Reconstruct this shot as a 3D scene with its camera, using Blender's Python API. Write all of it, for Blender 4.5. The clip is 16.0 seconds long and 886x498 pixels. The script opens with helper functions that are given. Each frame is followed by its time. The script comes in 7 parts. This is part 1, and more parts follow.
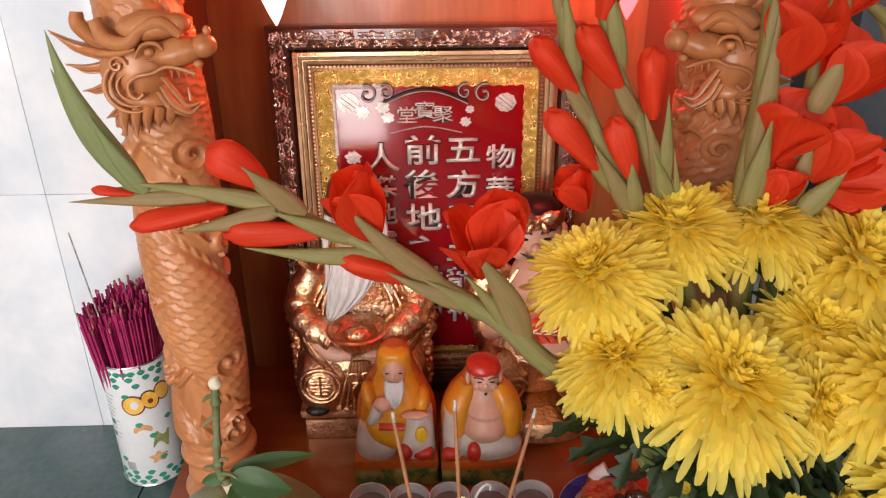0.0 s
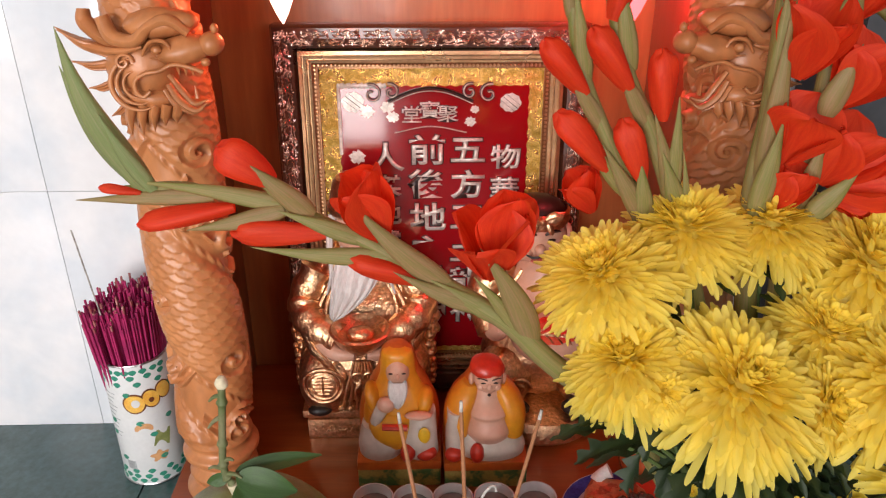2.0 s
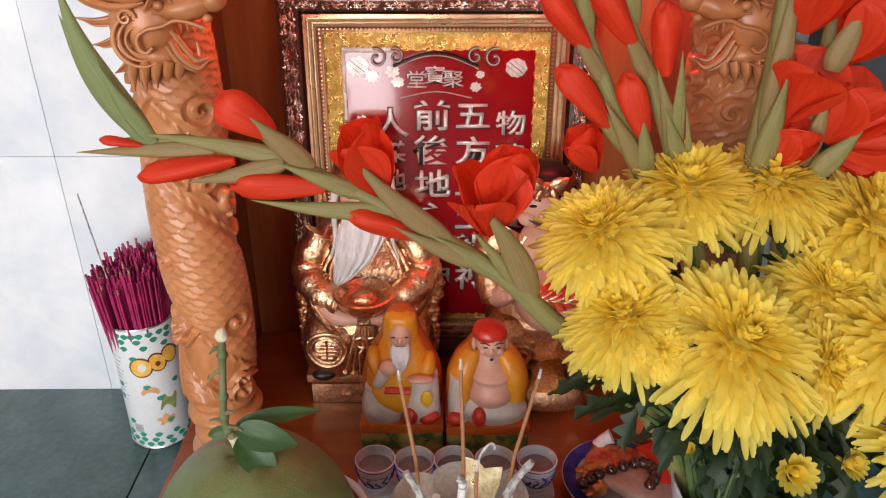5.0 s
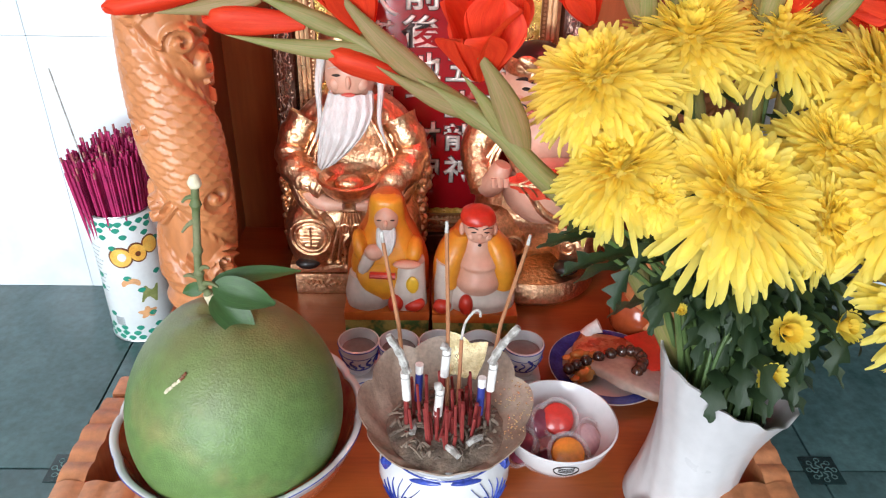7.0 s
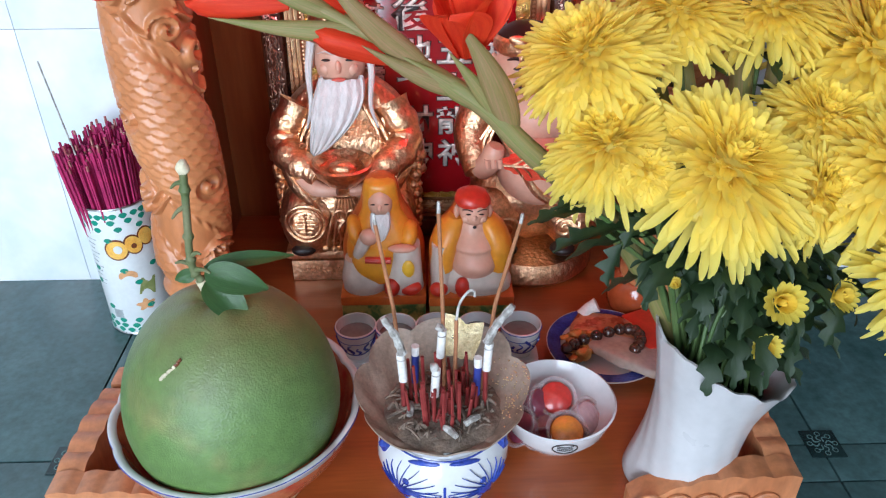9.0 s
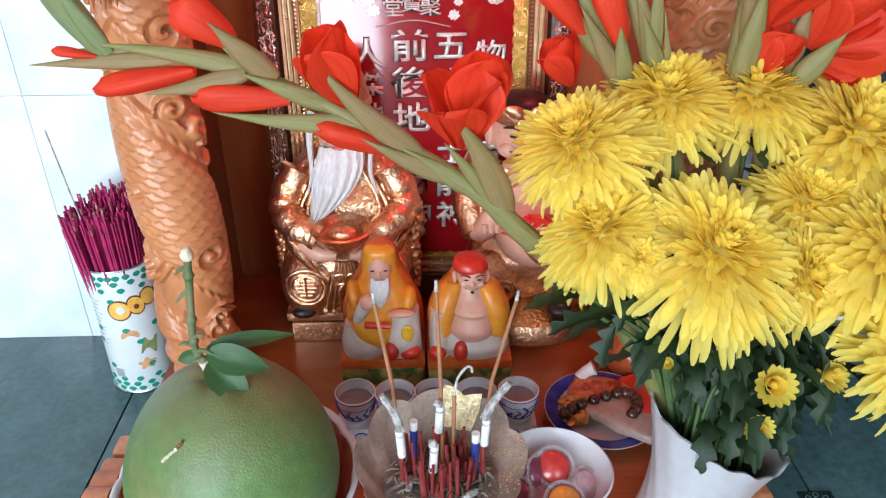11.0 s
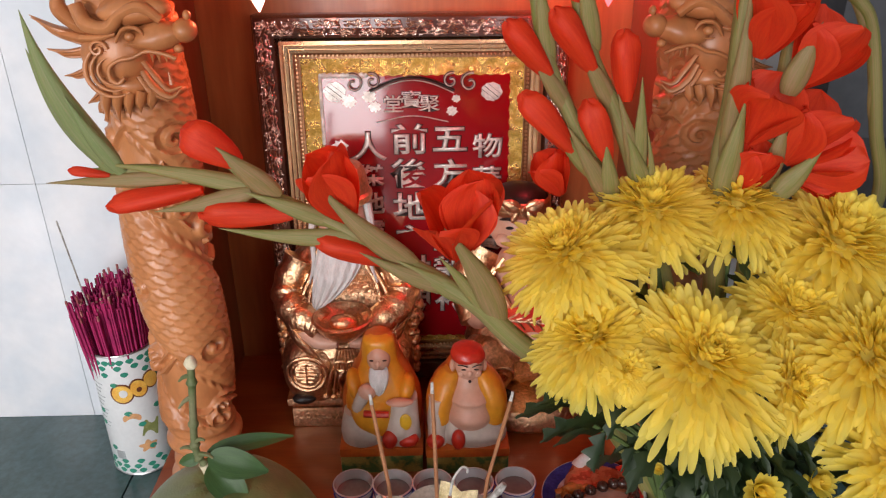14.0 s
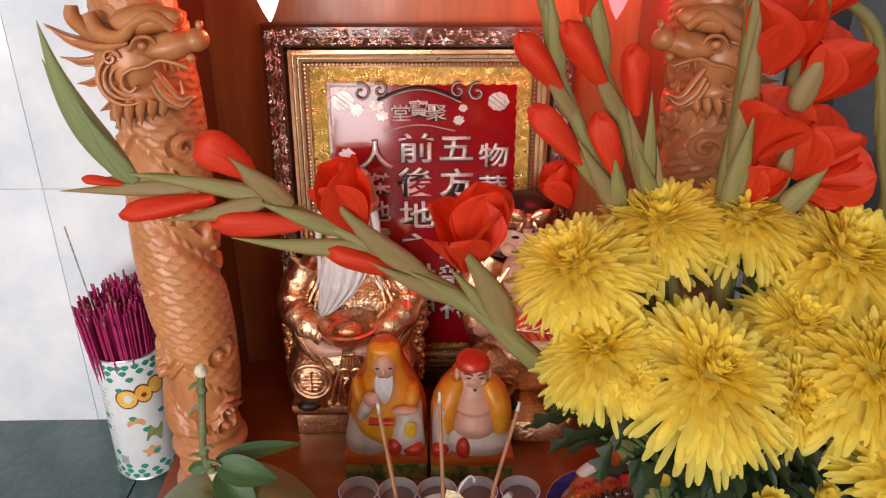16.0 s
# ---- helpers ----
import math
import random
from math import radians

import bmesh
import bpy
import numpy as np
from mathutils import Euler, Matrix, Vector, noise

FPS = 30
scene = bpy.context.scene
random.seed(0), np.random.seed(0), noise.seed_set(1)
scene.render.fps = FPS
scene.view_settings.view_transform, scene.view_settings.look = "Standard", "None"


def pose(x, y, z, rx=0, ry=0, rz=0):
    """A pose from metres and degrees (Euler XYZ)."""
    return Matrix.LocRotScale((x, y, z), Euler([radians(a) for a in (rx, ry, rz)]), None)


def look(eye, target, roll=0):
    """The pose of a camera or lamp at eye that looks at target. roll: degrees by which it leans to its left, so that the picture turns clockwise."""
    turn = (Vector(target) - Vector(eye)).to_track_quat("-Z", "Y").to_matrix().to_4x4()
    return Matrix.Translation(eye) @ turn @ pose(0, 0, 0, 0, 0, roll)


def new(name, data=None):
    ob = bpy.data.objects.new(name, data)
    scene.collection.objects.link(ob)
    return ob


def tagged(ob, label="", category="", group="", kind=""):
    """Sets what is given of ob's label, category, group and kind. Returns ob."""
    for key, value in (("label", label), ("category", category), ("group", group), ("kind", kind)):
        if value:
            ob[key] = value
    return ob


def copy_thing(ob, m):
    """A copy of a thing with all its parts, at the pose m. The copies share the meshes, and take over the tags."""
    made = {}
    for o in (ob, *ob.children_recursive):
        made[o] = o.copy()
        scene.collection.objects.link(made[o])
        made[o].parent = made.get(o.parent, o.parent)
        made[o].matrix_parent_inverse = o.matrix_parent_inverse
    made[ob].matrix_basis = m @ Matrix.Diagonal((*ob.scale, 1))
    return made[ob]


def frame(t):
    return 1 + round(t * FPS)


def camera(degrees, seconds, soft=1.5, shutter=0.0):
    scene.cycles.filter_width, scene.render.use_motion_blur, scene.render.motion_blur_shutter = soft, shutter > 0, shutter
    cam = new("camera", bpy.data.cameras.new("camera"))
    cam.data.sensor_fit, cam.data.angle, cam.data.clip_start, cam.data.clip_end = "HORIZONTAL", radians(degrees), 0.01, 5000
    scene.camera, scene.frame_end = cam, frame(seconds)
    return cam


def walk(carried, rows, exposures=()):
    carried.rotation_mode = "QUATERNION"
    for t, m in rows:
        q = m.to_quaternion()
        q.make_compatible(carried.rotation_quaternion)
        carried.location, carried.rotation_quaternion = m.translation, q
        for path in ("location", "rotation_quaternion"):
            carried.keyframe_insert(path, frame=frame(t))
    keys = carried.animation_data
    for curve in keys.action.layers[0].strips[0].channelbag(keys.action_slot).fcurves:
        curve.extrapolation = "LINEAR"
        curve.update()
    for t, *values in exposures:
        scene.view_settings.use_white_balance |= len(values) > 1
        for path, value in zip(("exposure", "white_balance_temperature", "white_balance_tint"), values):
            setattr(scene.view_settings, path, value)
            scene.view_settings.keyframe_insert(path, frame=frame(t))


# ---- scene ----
cam = camera(61.3, 16.0, soft=1.2)
PATH = [
    (0, (-0.03, -0.142, 0.867), (0.019, 1.66, 0.0), -0.4),
    (0.5, (-0.03, -0.141, 0.867), (0.023, 1.661, 0.001), -0.2),
    (1, (-0.036, -0.138, 0.868), (0.005, 1.66, -0.007), -0.3),
    (1.5, (-0.037, -0.141, 0.87), (0.001, 1.659, -0.001), -0.5),
    (2, (-0.039, -0.139, 0.867), (0.017, 1.661, -0.001), 0.1),
    (2.5, (-0.041, -0.145, 0.866), (-0.015, 1.648, -0.02), -0.2),
    (3, (-0.037, -0.138, 0.861), (-0.013, 1.657, -0.02), -0.2),
    (5.5, (-0.027, -0.15, 0.836), (0.004, 1.614, -0.105), 0.3),
    (6, (-0.022, -0.151, 0.817), (0.022, 1.591, -0.165), 0.3),
    (6.5, (-0.02, -0.159, 0.794), (0.028, 1.558, -0.23), 1.0),
    (7, (-0.025, -0.157, 0.77), (0.026, 1.544, -0.28), 1.5),
    (7.5, (-0.023, -0.158, 0.763), (0.029, 1.535, -0.3), 1.1),
    (8, (-0.021, -0.161, 0.758), (0.028, 1.522, -0.322), 0.6),
    (10.5, (-0.013, -0.153, 0.791), (0.036, 1.561, -0.239), -0.4),
    (11, (-0.014, -0.151, 0.805), (0.033, 1.58, -0.195), -0.3),
    (11.5, (-0.011, -0.15, 0.814), (0.032, 1.599, -0.155), -0.6),
    (12, (-0.011, -0.149, 0.83), (0.036, 1.617, -0.108), -0.4),
    (12.5, (-0.01, -0.148, 0.837), (0.036, 1.626, -0.086), -0.2),
    (13, (-0.01, -0.147, 0.838), (0.051, 1.631, -0.074), -0.0),
    (13.5, (-0.007, -0.149, 0.848), (0.035, 1.643, -0.039), -0.5),
    (14, (-0.007, -0.152, 0.855), (0.034, 1.649, -0.013), -0.4),
    (14.5, (-0.009, -0.152, 0.856), (0.035, 1.649, -0.013), -0.2),
    (15, (-0.011, -0.153, 0.857), (0.033, 1.651, -0.006), -0.1),
    (15.5, (-0.013, -0.154, 0.861), (0.033, 1.652, 0.003), 0.0),
    (16, (-0.015, -0.154, 0.861), (0.026, 1.653, 0.006), 0.1),
]
EXPOSURES = [(0.0, -0.62, 7200, 20), (1.5, -0.66, 7200, 20), (2.5, -0.42, 7100, 19), (3.0, -0.33, 7000, 19), (5.5, -0.65, 6800, 17), (6.0, -0.48, 6450, 13), (6.5, -0.08, 5850, 9), (7.0, -0.03, 6200, 10), (7.5, -0.22, 5600, 7), (8.0, -0.30, 5550, 8),
             (10.5, -0.22, 5600, 7), (11.0, -0.18, 5650, 7), (11.5, -0.11, 5750, 8), (12.0, -0.47, 5850, 10), (12.5, -0.83, 6250, 14), (13.5, -0.77, 6700, 17), (14.5, -0.76, 7000, 19), (16.0, -0.72, 7100, 20)]
walk(cam, [(t, look(eye, target, roll)) for t, eye, target, roll in PATH], EXPOSURES)

# ---- light ----
world = bpy.data.worlds.new("sky")
world.use_nodes = True
scene.world = world
wn = world.node_tree
sky = wn.nodes.new("ShaderNodeTexSky")
sky.sky_type, sky.sun_disc, sky.sun_elevation, sky.sun_rotation = "NISHITA", False, radians(40), radians(200)
wn.links.new(sky.outputs[0], wn.nodes["Background"].inputs[0])
wn.nodes["Background"].inputs[1].default_value = 0.12


def lamp(name, kind, m, energy, color, size=(0.1, 0.1)):
    d = bpy.data.lights.new(name, kind)
    d.energy, d.color = energy, color
    if kind == "AREA":
        d.shape, d.size, d.size_y = "RECTANGLE", size[0], size[1]
    else:
        d.shadow_soft_size = size[0]
    ob = new(name, d)
    ob.matrix_world = m
    return ob


DOOR_W, DOOR_H, DOOR_X, ROOM_Y = 1.8, 2.2, -1.14, -2.4
FILL_X, FILL_Z, FILL_W, FILL_H = 1.45, 1.55, 1.1, 1.2
# fill lamp in an unseen, added opening, to brighten the flowers at the right
lamp("fill_light", "AREA", look((FILL_X, ROOM_Y - 0.05, FILL_Z), (0.6, 0.5, 0.7)), 34, (0.95, 0.97, 1.0), (FILL_W, FILL_H))
lamp("door_daylight", "AREA", look((DOOR_X, ROOM_Y - 0.05, 1.1), (DOOR_X, 0.5, 1.0)), 178, (0.93, 0.97, 1.0), (DOOR_W, DOOR_H))
lamp("bulb_light", "POINT", pose(-0.186, 0.675, 0.772), 1.2, (1.0, 0.17, 0.06), (0.015,))
lamp("bulb_light", "POINT", pose(0.205, 0.742, 0.800), 2.6, (1.0, 0.06, 0.08), (0.015,))


# ---- materials ----
def mat(name, base, rough=0.5, metal=0.0, other=None, scale=8.0, detail=6.0, lo=0.35, hi=0.65, bump=0.0, bump_scale=None, stretch=None, coat=0.0, wear=0.12,
        trans=0.0, emit=None, alpha=1.0, sss=0.0, vary=0.0, bump_dist=0.002, along=False):
    m = bpy.data.materials.new(name)
    m.use_nodes = True
    nt = m.node_tree
    p = nt.nodes["Principled BSDF"]
    ln = nt.links.new
    co = nt.nodes.new("ShaderNodeTexCoord")
    mp = nt.nodes.new("ShaderNodeMapping")
    ln(co.outputs["UV" if along else "Object"], mp.inputs[0])
    if stretch:
        mp.inputs["Scale"].default_value = stretch
    n1 = nt.nodes.new("ShaderNodeTexNoise")
    n1.inputs["Scale"].default_value, n1.inputs["Detail"].default_value = scale, detail
    ln(mp.outputs[0], n1.inputs["Vector"])
    ramp = nt.nodes.new("ShaderNodeValToRGB")
    ramp.color_ramp.elements[0].position, ramp.color_ramp.elements[1].position = lo, hi
    o = other or tuple(c * 0.8 for c in base)
    ramp.color_ramp.elements[0].color, ramp.color_ramp.elements[1].color = (*base, 1), (*o, 1)
    ln(n1.outputs["Fac"], ramp.inputs[0])
    n2 = nt.nodes.new("ShaderNodeTexNoise")
    n2.inputs["Scale"].default_value, n2.inputs["Detail"].default_value = scale * 7.3, 4
    ln(mp.outputs[0], n2.inputs["Vector"])
    hsv = nt.nodes.new("ShaderNodeHueSaturation")
    mr = nt.nodes.new("ShaderNodeMapRange")
    mr.inputs[1].default_value, mr.inputs[2].default_value = 0.3, 0.7
    mr.inputs[3].default_value, mr.inputs[4].default_value = 1 - wear, 1 + wear
    ln(n2.outputs["Fac"], mr.inputs[0])
    ln(ramp.outputs[0], hsv.inputs["Color"])
    if vary:
        oi = nt.nodes.new("ShaderNodeObjectInfo")
        mv = nt.nodes.new("ShaderNodeMapRange")
        mv.inputs[3].default_value, mv.inputs[4].default_value = 1 - vary, 1 + vary
        ln(oi.outputs["Random"], mv.inputs[0])
        mm = nt.nodes.new("ShaderNodeMath")
        mm.operation = "MULTIPLY"
        ln(mr.outputs[0], mm.inputs[0])
        ln(mv.outputs[0], mm.inputs[1])
        ln(mm.outputs[0], hsv.inputs["Value"])
    else:
        ln(mr.outputs[0], hsv.inputs["Value"])
    ln(hsv.outputs[0], p.inputs["Base Color"])
    rr = nt.nodes.new("ShaderNodeMapRange")
    rr.inputs[3].default_value, rr.inputs[4].default_value = max(rough * 0.75, 0.02), min(rough * 1.25, 1)
    ln(n1.outputs["Fac"], rr.inputs[0])
    ln(rr.outputs[0], p.inputs["Roughness"])
    p.inputs["Metallic"].default_value = metal
    p.inputs["Coat Weight"].default_value = coat
    p.inputs["Coat Roughness"].default_value = 0.12
    p.inputs["Alpha"].default_value = alpha
    p.inputs["Transmission Weight"].default_value = trans
    if sss:
        p.inputs["Subsurface Weight"].default_value = sss
        p.inputs["Subsurface Radius"].default_value = (0.01, 0.006, 0.003)
        p.inputs["Subsurface Scale"].default_value = 0.6
    if emit:
        p.inputs["Emission Color"].default_value = (*emit[0], 1)
        p.inputs["Emission Strength"].default_value = emit[1]
    if bump:
        n3 = nt.nodes.new("ShaderNodeTexNoise")
        n3.inputs["Scale"].default_value, n3.inputs["Detail"].default_value = bump_scale or scale * 5, 5
        ln(mp.outputs[0], n3.inputs["Vector"])
        b = nt.nodes.new("ShaderNodeBump")
        b.inputs["Strength"].default_value, b.inputs["Distance"].default_value = bump, bump_dist
        ln(n3.outputs["Fac"], b.inputs["Height"])
        ln(b.outputs[0], p.inputs["Normal"])
    return m


def thin(name, base, other, lit, scale=3.0, rough=0.5, stretch=(0.9, 7, 1), wear=0.14, along=True):
    """A petal or leaf: a soft surface that also lets light through."""
    m = mat(name, base, rough, other=other, scale=scale, stretch=stretch, wear=wear, bump=0.25, bump_scale=scale * 4, along=along)
    nt = m.node_tree
    p = nt.nodes["Principled BSDF"]
    tr = nt.nodes.new("ShaderNodeBsdfTranslucent")
    mix = nt.nodes.new("ShaderNodeMixShader")
    mix.inputs[0].default_value = lit
    nt.links.new(p.inputs["Base Color"].links[0].from_socket, tr.inputs[0])
    nt.links.new(p.outputs[0], mix.inputs[1])
    nt.links.new(tr.outputs[0], mix.inputs[2])
    nt.links.new(mix.outputs[0], nt.nodes["Material Output"].inputs[0])
    return m


WOOD = mat("varnished_wood", (0.50, 0.165, 0.048), 0.3, other=(0.40, 0.115, 0.03), scale=5, stretch=(6, 6, 0.7), coat=0.5, bump=0.06, wear=0.1)
BOARD = mat("wood_board", (0.32, 0.076, 0.016), 0.32, other=(0.24, 0.050, 0.010), scale=5, stretch=(0.8, 8, 8), coat=0.25, bump=0.05, wear=0.1)
# altar wood with the side panels' shade and red light mixed into its colour
PANEL = mat("shaded_panel", (0.25, 0.048, 0.014), 0.35, other=(0.19, 0.030, 0.008), scale=4, stretch=(5, 5, 0.5), coat=0.35, bump=0.05, wear=0.1)
BACKWOOD = mat("back_board", (0.42, 0.145, 0.046), 0.35, other=(0.33, 0.10, 0.028), scale=4, stretch=(5, 5, 0.5), coat=0.35, bump=0.05, wear=0.1)
CARVED = mat("carved_wood", (0.54, 0.220, 0.085), 0.40, other=(0.42, 0.150, 0.050), scale=14, stretch=(1, 1, 0.5), coat=0.16, bump=0.12, bump_scale=220, wear=0.12)
RAIL = mat("raw_carved_wood", (0.50, 0.21, 0.09), 0.45, other=(0.38, 0.135, 0.05), scale=16, stretch=(1, 1, 0.4), coat=0.1, bump=0.6, bump_scale=70, wear=0.2)
FLOOR = mat("green_tile", (0.042, 0.086, 0.086), 0.22, other=(0.062, 0.114, 0.114), scale=14, coat=0.2, bump=0.04, bump_scale=90, wear=0.2, vary=0.06)
GROUT = mat("grout", (0.02, 0.045, 0.045), 0.8, scale=40)
INSET = mat("dark_inset", (0.008, 0.02, 0.02), 0.18, other=(0.012, 0.028, 0.028), scale=60)
INSET_LINE = mat("inset_ornament", (0.10, 0.19, 0.18), 0.3, scale=60)
TILE = mat("wall_tile", (0.67, 0.73, 0.78), 0.12, other=(0.80, 0.82, 0.84), scale=8, lo=0.38, hi=0.60, wear=0.02, vary=0.012)
JOINT = mat("wall_joint", (0.56, 0.57, 0.57), 0.8, scale=60)
PLASTER = mat("room_plaster", (0.42, 0.40, 0.37), 0.8, scale=3, bump=0.1)
CEIL = mat("ceiling_paint", (0.52, 0.52, 0.50), 0.85, scale=3)
DARKBOX = mat("dark_laminate", (0.03, 0.032, 0.036), 0.4, scale=9)
GREYTOP = mat("grey_laminate", (0.075, 0.08, 0.09), 0.45, scale=9)
GOLD = mat("gold_leaf", (0.90, 0.58, 0.35), 0.33, 1.0, other=(0.76, 0.44, 0.24), scale=30, bump=0.7, bump_scale=150, wear=0.22, bump_dist=0.003)
SKIN = mat("painted_skin", (0.66, 0.37, 0.27), 0.4, other=(0.60, 0.31, 0.21), scale=20, wear=0.05)
BEARD = mat("white_beard", (0.64, 0.62, 0.60), 0.4, other=(0.54, 0.52, 0.50), scale=60, stretch=(4, 4, 0.4), bump=0.5, bump_scale=90)
DARKHAIR = mat("dark_paint", (0.02, 0.012, 0.01), 0.4, scale=20)
REDPAINT = mat("red_paint", (0.55, 0.035, 0.015), 0.35, other=(0.42, 0.02, 0.01), scale=25)
LIPS = mat("lip_paint", (0.6, 0.12, 0.09), 0.4, scale=25)
ORANGE = mat("orange_robe", (0.74, 0.33, 0.02), 0.35, other=(0.66, 0.22, 0.02), scale=16, lo=0.3, hi=0.7, wear=0.08)
ORANGE2 = mat("orange_red_glaze", (0.58, 0.135, 0.02), 0.35, other=(0.46, 0.085, 0.015), scale=16)
CLOTH = mat("white_robe_paint", (0.62, 0.54, 0.47), 0.4, other=(0.52, 0.44, 0.38), scale=22, wear=0.06)
YELLOWP = mat("yellow_paint", (0.82, 0.48, 0.03), 0.4, scale=22)
PATTERN_G = mat("green_border", (0.06, 0.16, 0.05), 0.45, other=(0.35, 0.30, 0.08), scale=60, lo=0.45, hi=0.55)
PETAL = thin("chrysanthemum_petal", (1.0, 0.875, 0.24), (1.0, 0.84, 0.16), 0.58, wear=0.03)
PETAL_IN = thin("inner_petal", (1.0, 0.82, 0.12), (1.0, 0.84, 0.16), 0.52, wear=0.03)
RED = thin("gladiolus_petal", (0.82, 0.066, 0.014), (0.74, 0.040, 0.010), 0.46, scale=2.5, wear=0.07, rough=0.6)
GREEN = thin("gladiolus_sheath", (0.205, 0.180, 0.048), (0.32, 0.195, 0.095), 0.22, scale=2.4, stretch=(0.8, 9, 1))
GREEN_D = thin("sheath_green", (0.180, 0.200, 0.042), (0.30, 0.225, 0.095), 0.22, scale=2.4, stretch=(0.8, 9, 1))
GREEN_P = thin("pale_sheath", (0.165, 0.245, 0.075), (0.25, 0.27, 0.12), 0.25, scale=2.4, stretch=(0.8, 9, 1))
STEM = mat("green_stem", (0.055, 0.105, 0.028), 0.45, other=(0.085, 0.125, 0.04), scale=20)
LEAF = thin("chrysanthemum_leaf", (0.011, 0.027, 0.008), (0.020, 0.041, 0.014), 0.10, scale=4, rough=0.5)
PLEAF = thin("pomelo_leaf", (0.046, 0.112, 0.028), (0.030, 0.078, 0.020), 0.18, scale=4, rough=0.35)
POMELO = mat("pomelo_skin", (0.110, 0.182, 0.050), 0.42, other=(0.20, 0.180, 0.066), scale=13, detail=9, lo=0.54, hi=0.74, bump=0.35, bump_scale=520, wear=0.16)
PSTEM = mat("pomelo_stem", (0.09, 0.12, 0.04), 0.7, other=(0.17, 0.16, 0.08), scale=40, bump=0.4)
CUT = mat("cut_wood", (0.62, 0.55, 0.38), 0.8, scale=60)
CERAMIC = mat("white_ceramic", (0.50, 0.485, 0.49), 0.3, other=(0.46, 0.445, 0.45), scale=14, coat=0.3, bump=0.25, bump_scale=38, wear=0.04)
PORCELAIN = mat("porcelain", (0.64, 0.64, 0.645), 0.14, other=(0.58, 0.585, 0.60), scale=18, coat=0.4, wear=0.03)
BLUE = mat("cobalt_glaze", (0.016, 0.028, 0.20), 0.16, other=(0.04, 0.07, 0.36), scale=50, coat=0.4, wear=0.3)
REDGLAZE = mat("red_glaze", (0.42, 0.045, 0.03), 0.2, other=(0.52, 0.16, 0.07), scale=45, coat=0.3)
ASH = mat("incense_ash", (0.23, 0.17, 0.125), 0.95, other=(0.12, 0.09, 0.07), scale=60, bump=1.0, bump_scale=160, wear=0.3)
COLLAR = mat("dusty_petal_brim", (0.31, 0.235, 0.18), 0.50, other=(0.22, 0.16, 0.12), scale=35, bump=0.5, bump_scale=130, wear=0.2)
FLECK = mat("gold_fleck", (0.92, 0.80, 0.50), 0.30, 0.8, other=(0.70, 0.55, 0.28), scale=90, bump=1.0, bump_scale=300)
INCENSE = mat("incense_stick", (0.36, 0.15, 0.065), 0.8, scale=60)
STUB = mat("red_stub", (0.15, 0.012, 0.012), 0.6, other=(0.24, 0.03, 0.025), scale=60)
PAPER = mat("white_paper", (0.76, 0.73, 0.70), 0.7, scale=40)
BLUEWRAP = mat("blue_wrap", (0.025, 0.035, 0.22), 0.5, scale=60)
GREYASH = mat("grey_ash", (0.5, 0.48, 0.45), 0.95, other=(0.24, 0.22, 0.20), scale=110, lo=0.42, hi=0.58, bump=0.8, bump_scale=300)
JOSS = mat("joss_magenta", (0.42, 0.010, 0.105), 0.7, other=(0.28, 0.006, 0.075), scale=40, wear=0.2)
JOSS_TIP = mat("joss_tip", (0.30, 0.07, 0.075), 0.8, other=(0.5, 0.30, 0.25), scale=60, lo=0.5, hi=0.7)
CANW = mat("can_print", (0.72, 0.745, 0.745), 0.3, other=(0.67, 0.70, 0.705), scale=20, wear=0.03)
TEAL = mat("teal_print", (0.02, 0.27, 0.18), 0.4, scale=40)
YELLOWPRINT = mat("orange_print", (0.80, 0.40, 0.06), 0.4, other=(0.84, 0.55, 0.12), scale=60)
BROWNPRINT = mat("brown_print", (0.16, 0.05, 0.02), 0.4, scale=60)
PEACHPRINT = mat("peach_print", (0.72, 0.38, 0.17), 0.45, scale=80)
OLIVEPRINT = mat("olive_print", (0.18, 0.22, 0.06), 0.45, other=(0.30, 0.32, 0.12), scale=90)
GREYPRINT = mat("grey_print", (0.42, 0.45, 0.46), 0.5, scale=60)
TIN = mat("tin_rim", (0.6, 0.6, 0.6), 0.3, 1.0, scale=40)
BLACKFRAME = mat("dark_frame", (0.055, 0.02, 0.012), 0.22, other=(0.10, 0.035, 0.018), scale=25, coat=0.5)
BRONZE = mat("bronze_relief", (0.78, 0.68, 0.60), 0.25, 0.85, other=(0.34, 0.22, 0.15), scale=45, lo=0.4, hi=0.6, bump=0.4)
GILT = mat("gilt_moulding", (0.66, 0.42, 0.24), 0.28, 0.85, other=(0.50, 0.29, 0.15), scale=18)
JARGLAZE = mat("brown_red_glaze", (0.34, 0.065, 0.018), 0.18, other=(0.26, 0.045, 0.012), scale=18, coat=0.4)
GILT_DARK = mat("antique_gilt", (0.33, 0.17, 0.08), 0.35, 0.7, scale=30)
nt = POMELO.node_tree                                            # brown mixed in towards the stalk end, and dark pores
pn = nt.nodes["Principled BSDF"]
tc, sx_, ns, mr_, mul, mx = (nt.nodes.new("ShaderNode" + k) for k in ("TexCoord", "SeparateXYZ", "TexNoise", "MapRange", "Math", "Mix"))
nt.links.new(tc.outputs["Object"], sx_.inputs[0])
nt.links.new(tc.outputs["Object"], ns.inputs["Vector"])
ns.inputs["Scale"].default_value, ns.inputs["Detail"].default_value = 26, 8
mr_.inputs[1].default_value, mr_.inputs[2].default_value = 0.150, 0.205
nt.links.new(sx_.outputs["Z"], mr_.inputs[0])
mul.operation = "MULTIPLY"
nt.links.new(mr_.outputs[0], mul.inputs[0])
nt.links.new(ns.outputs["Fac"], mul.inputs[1])
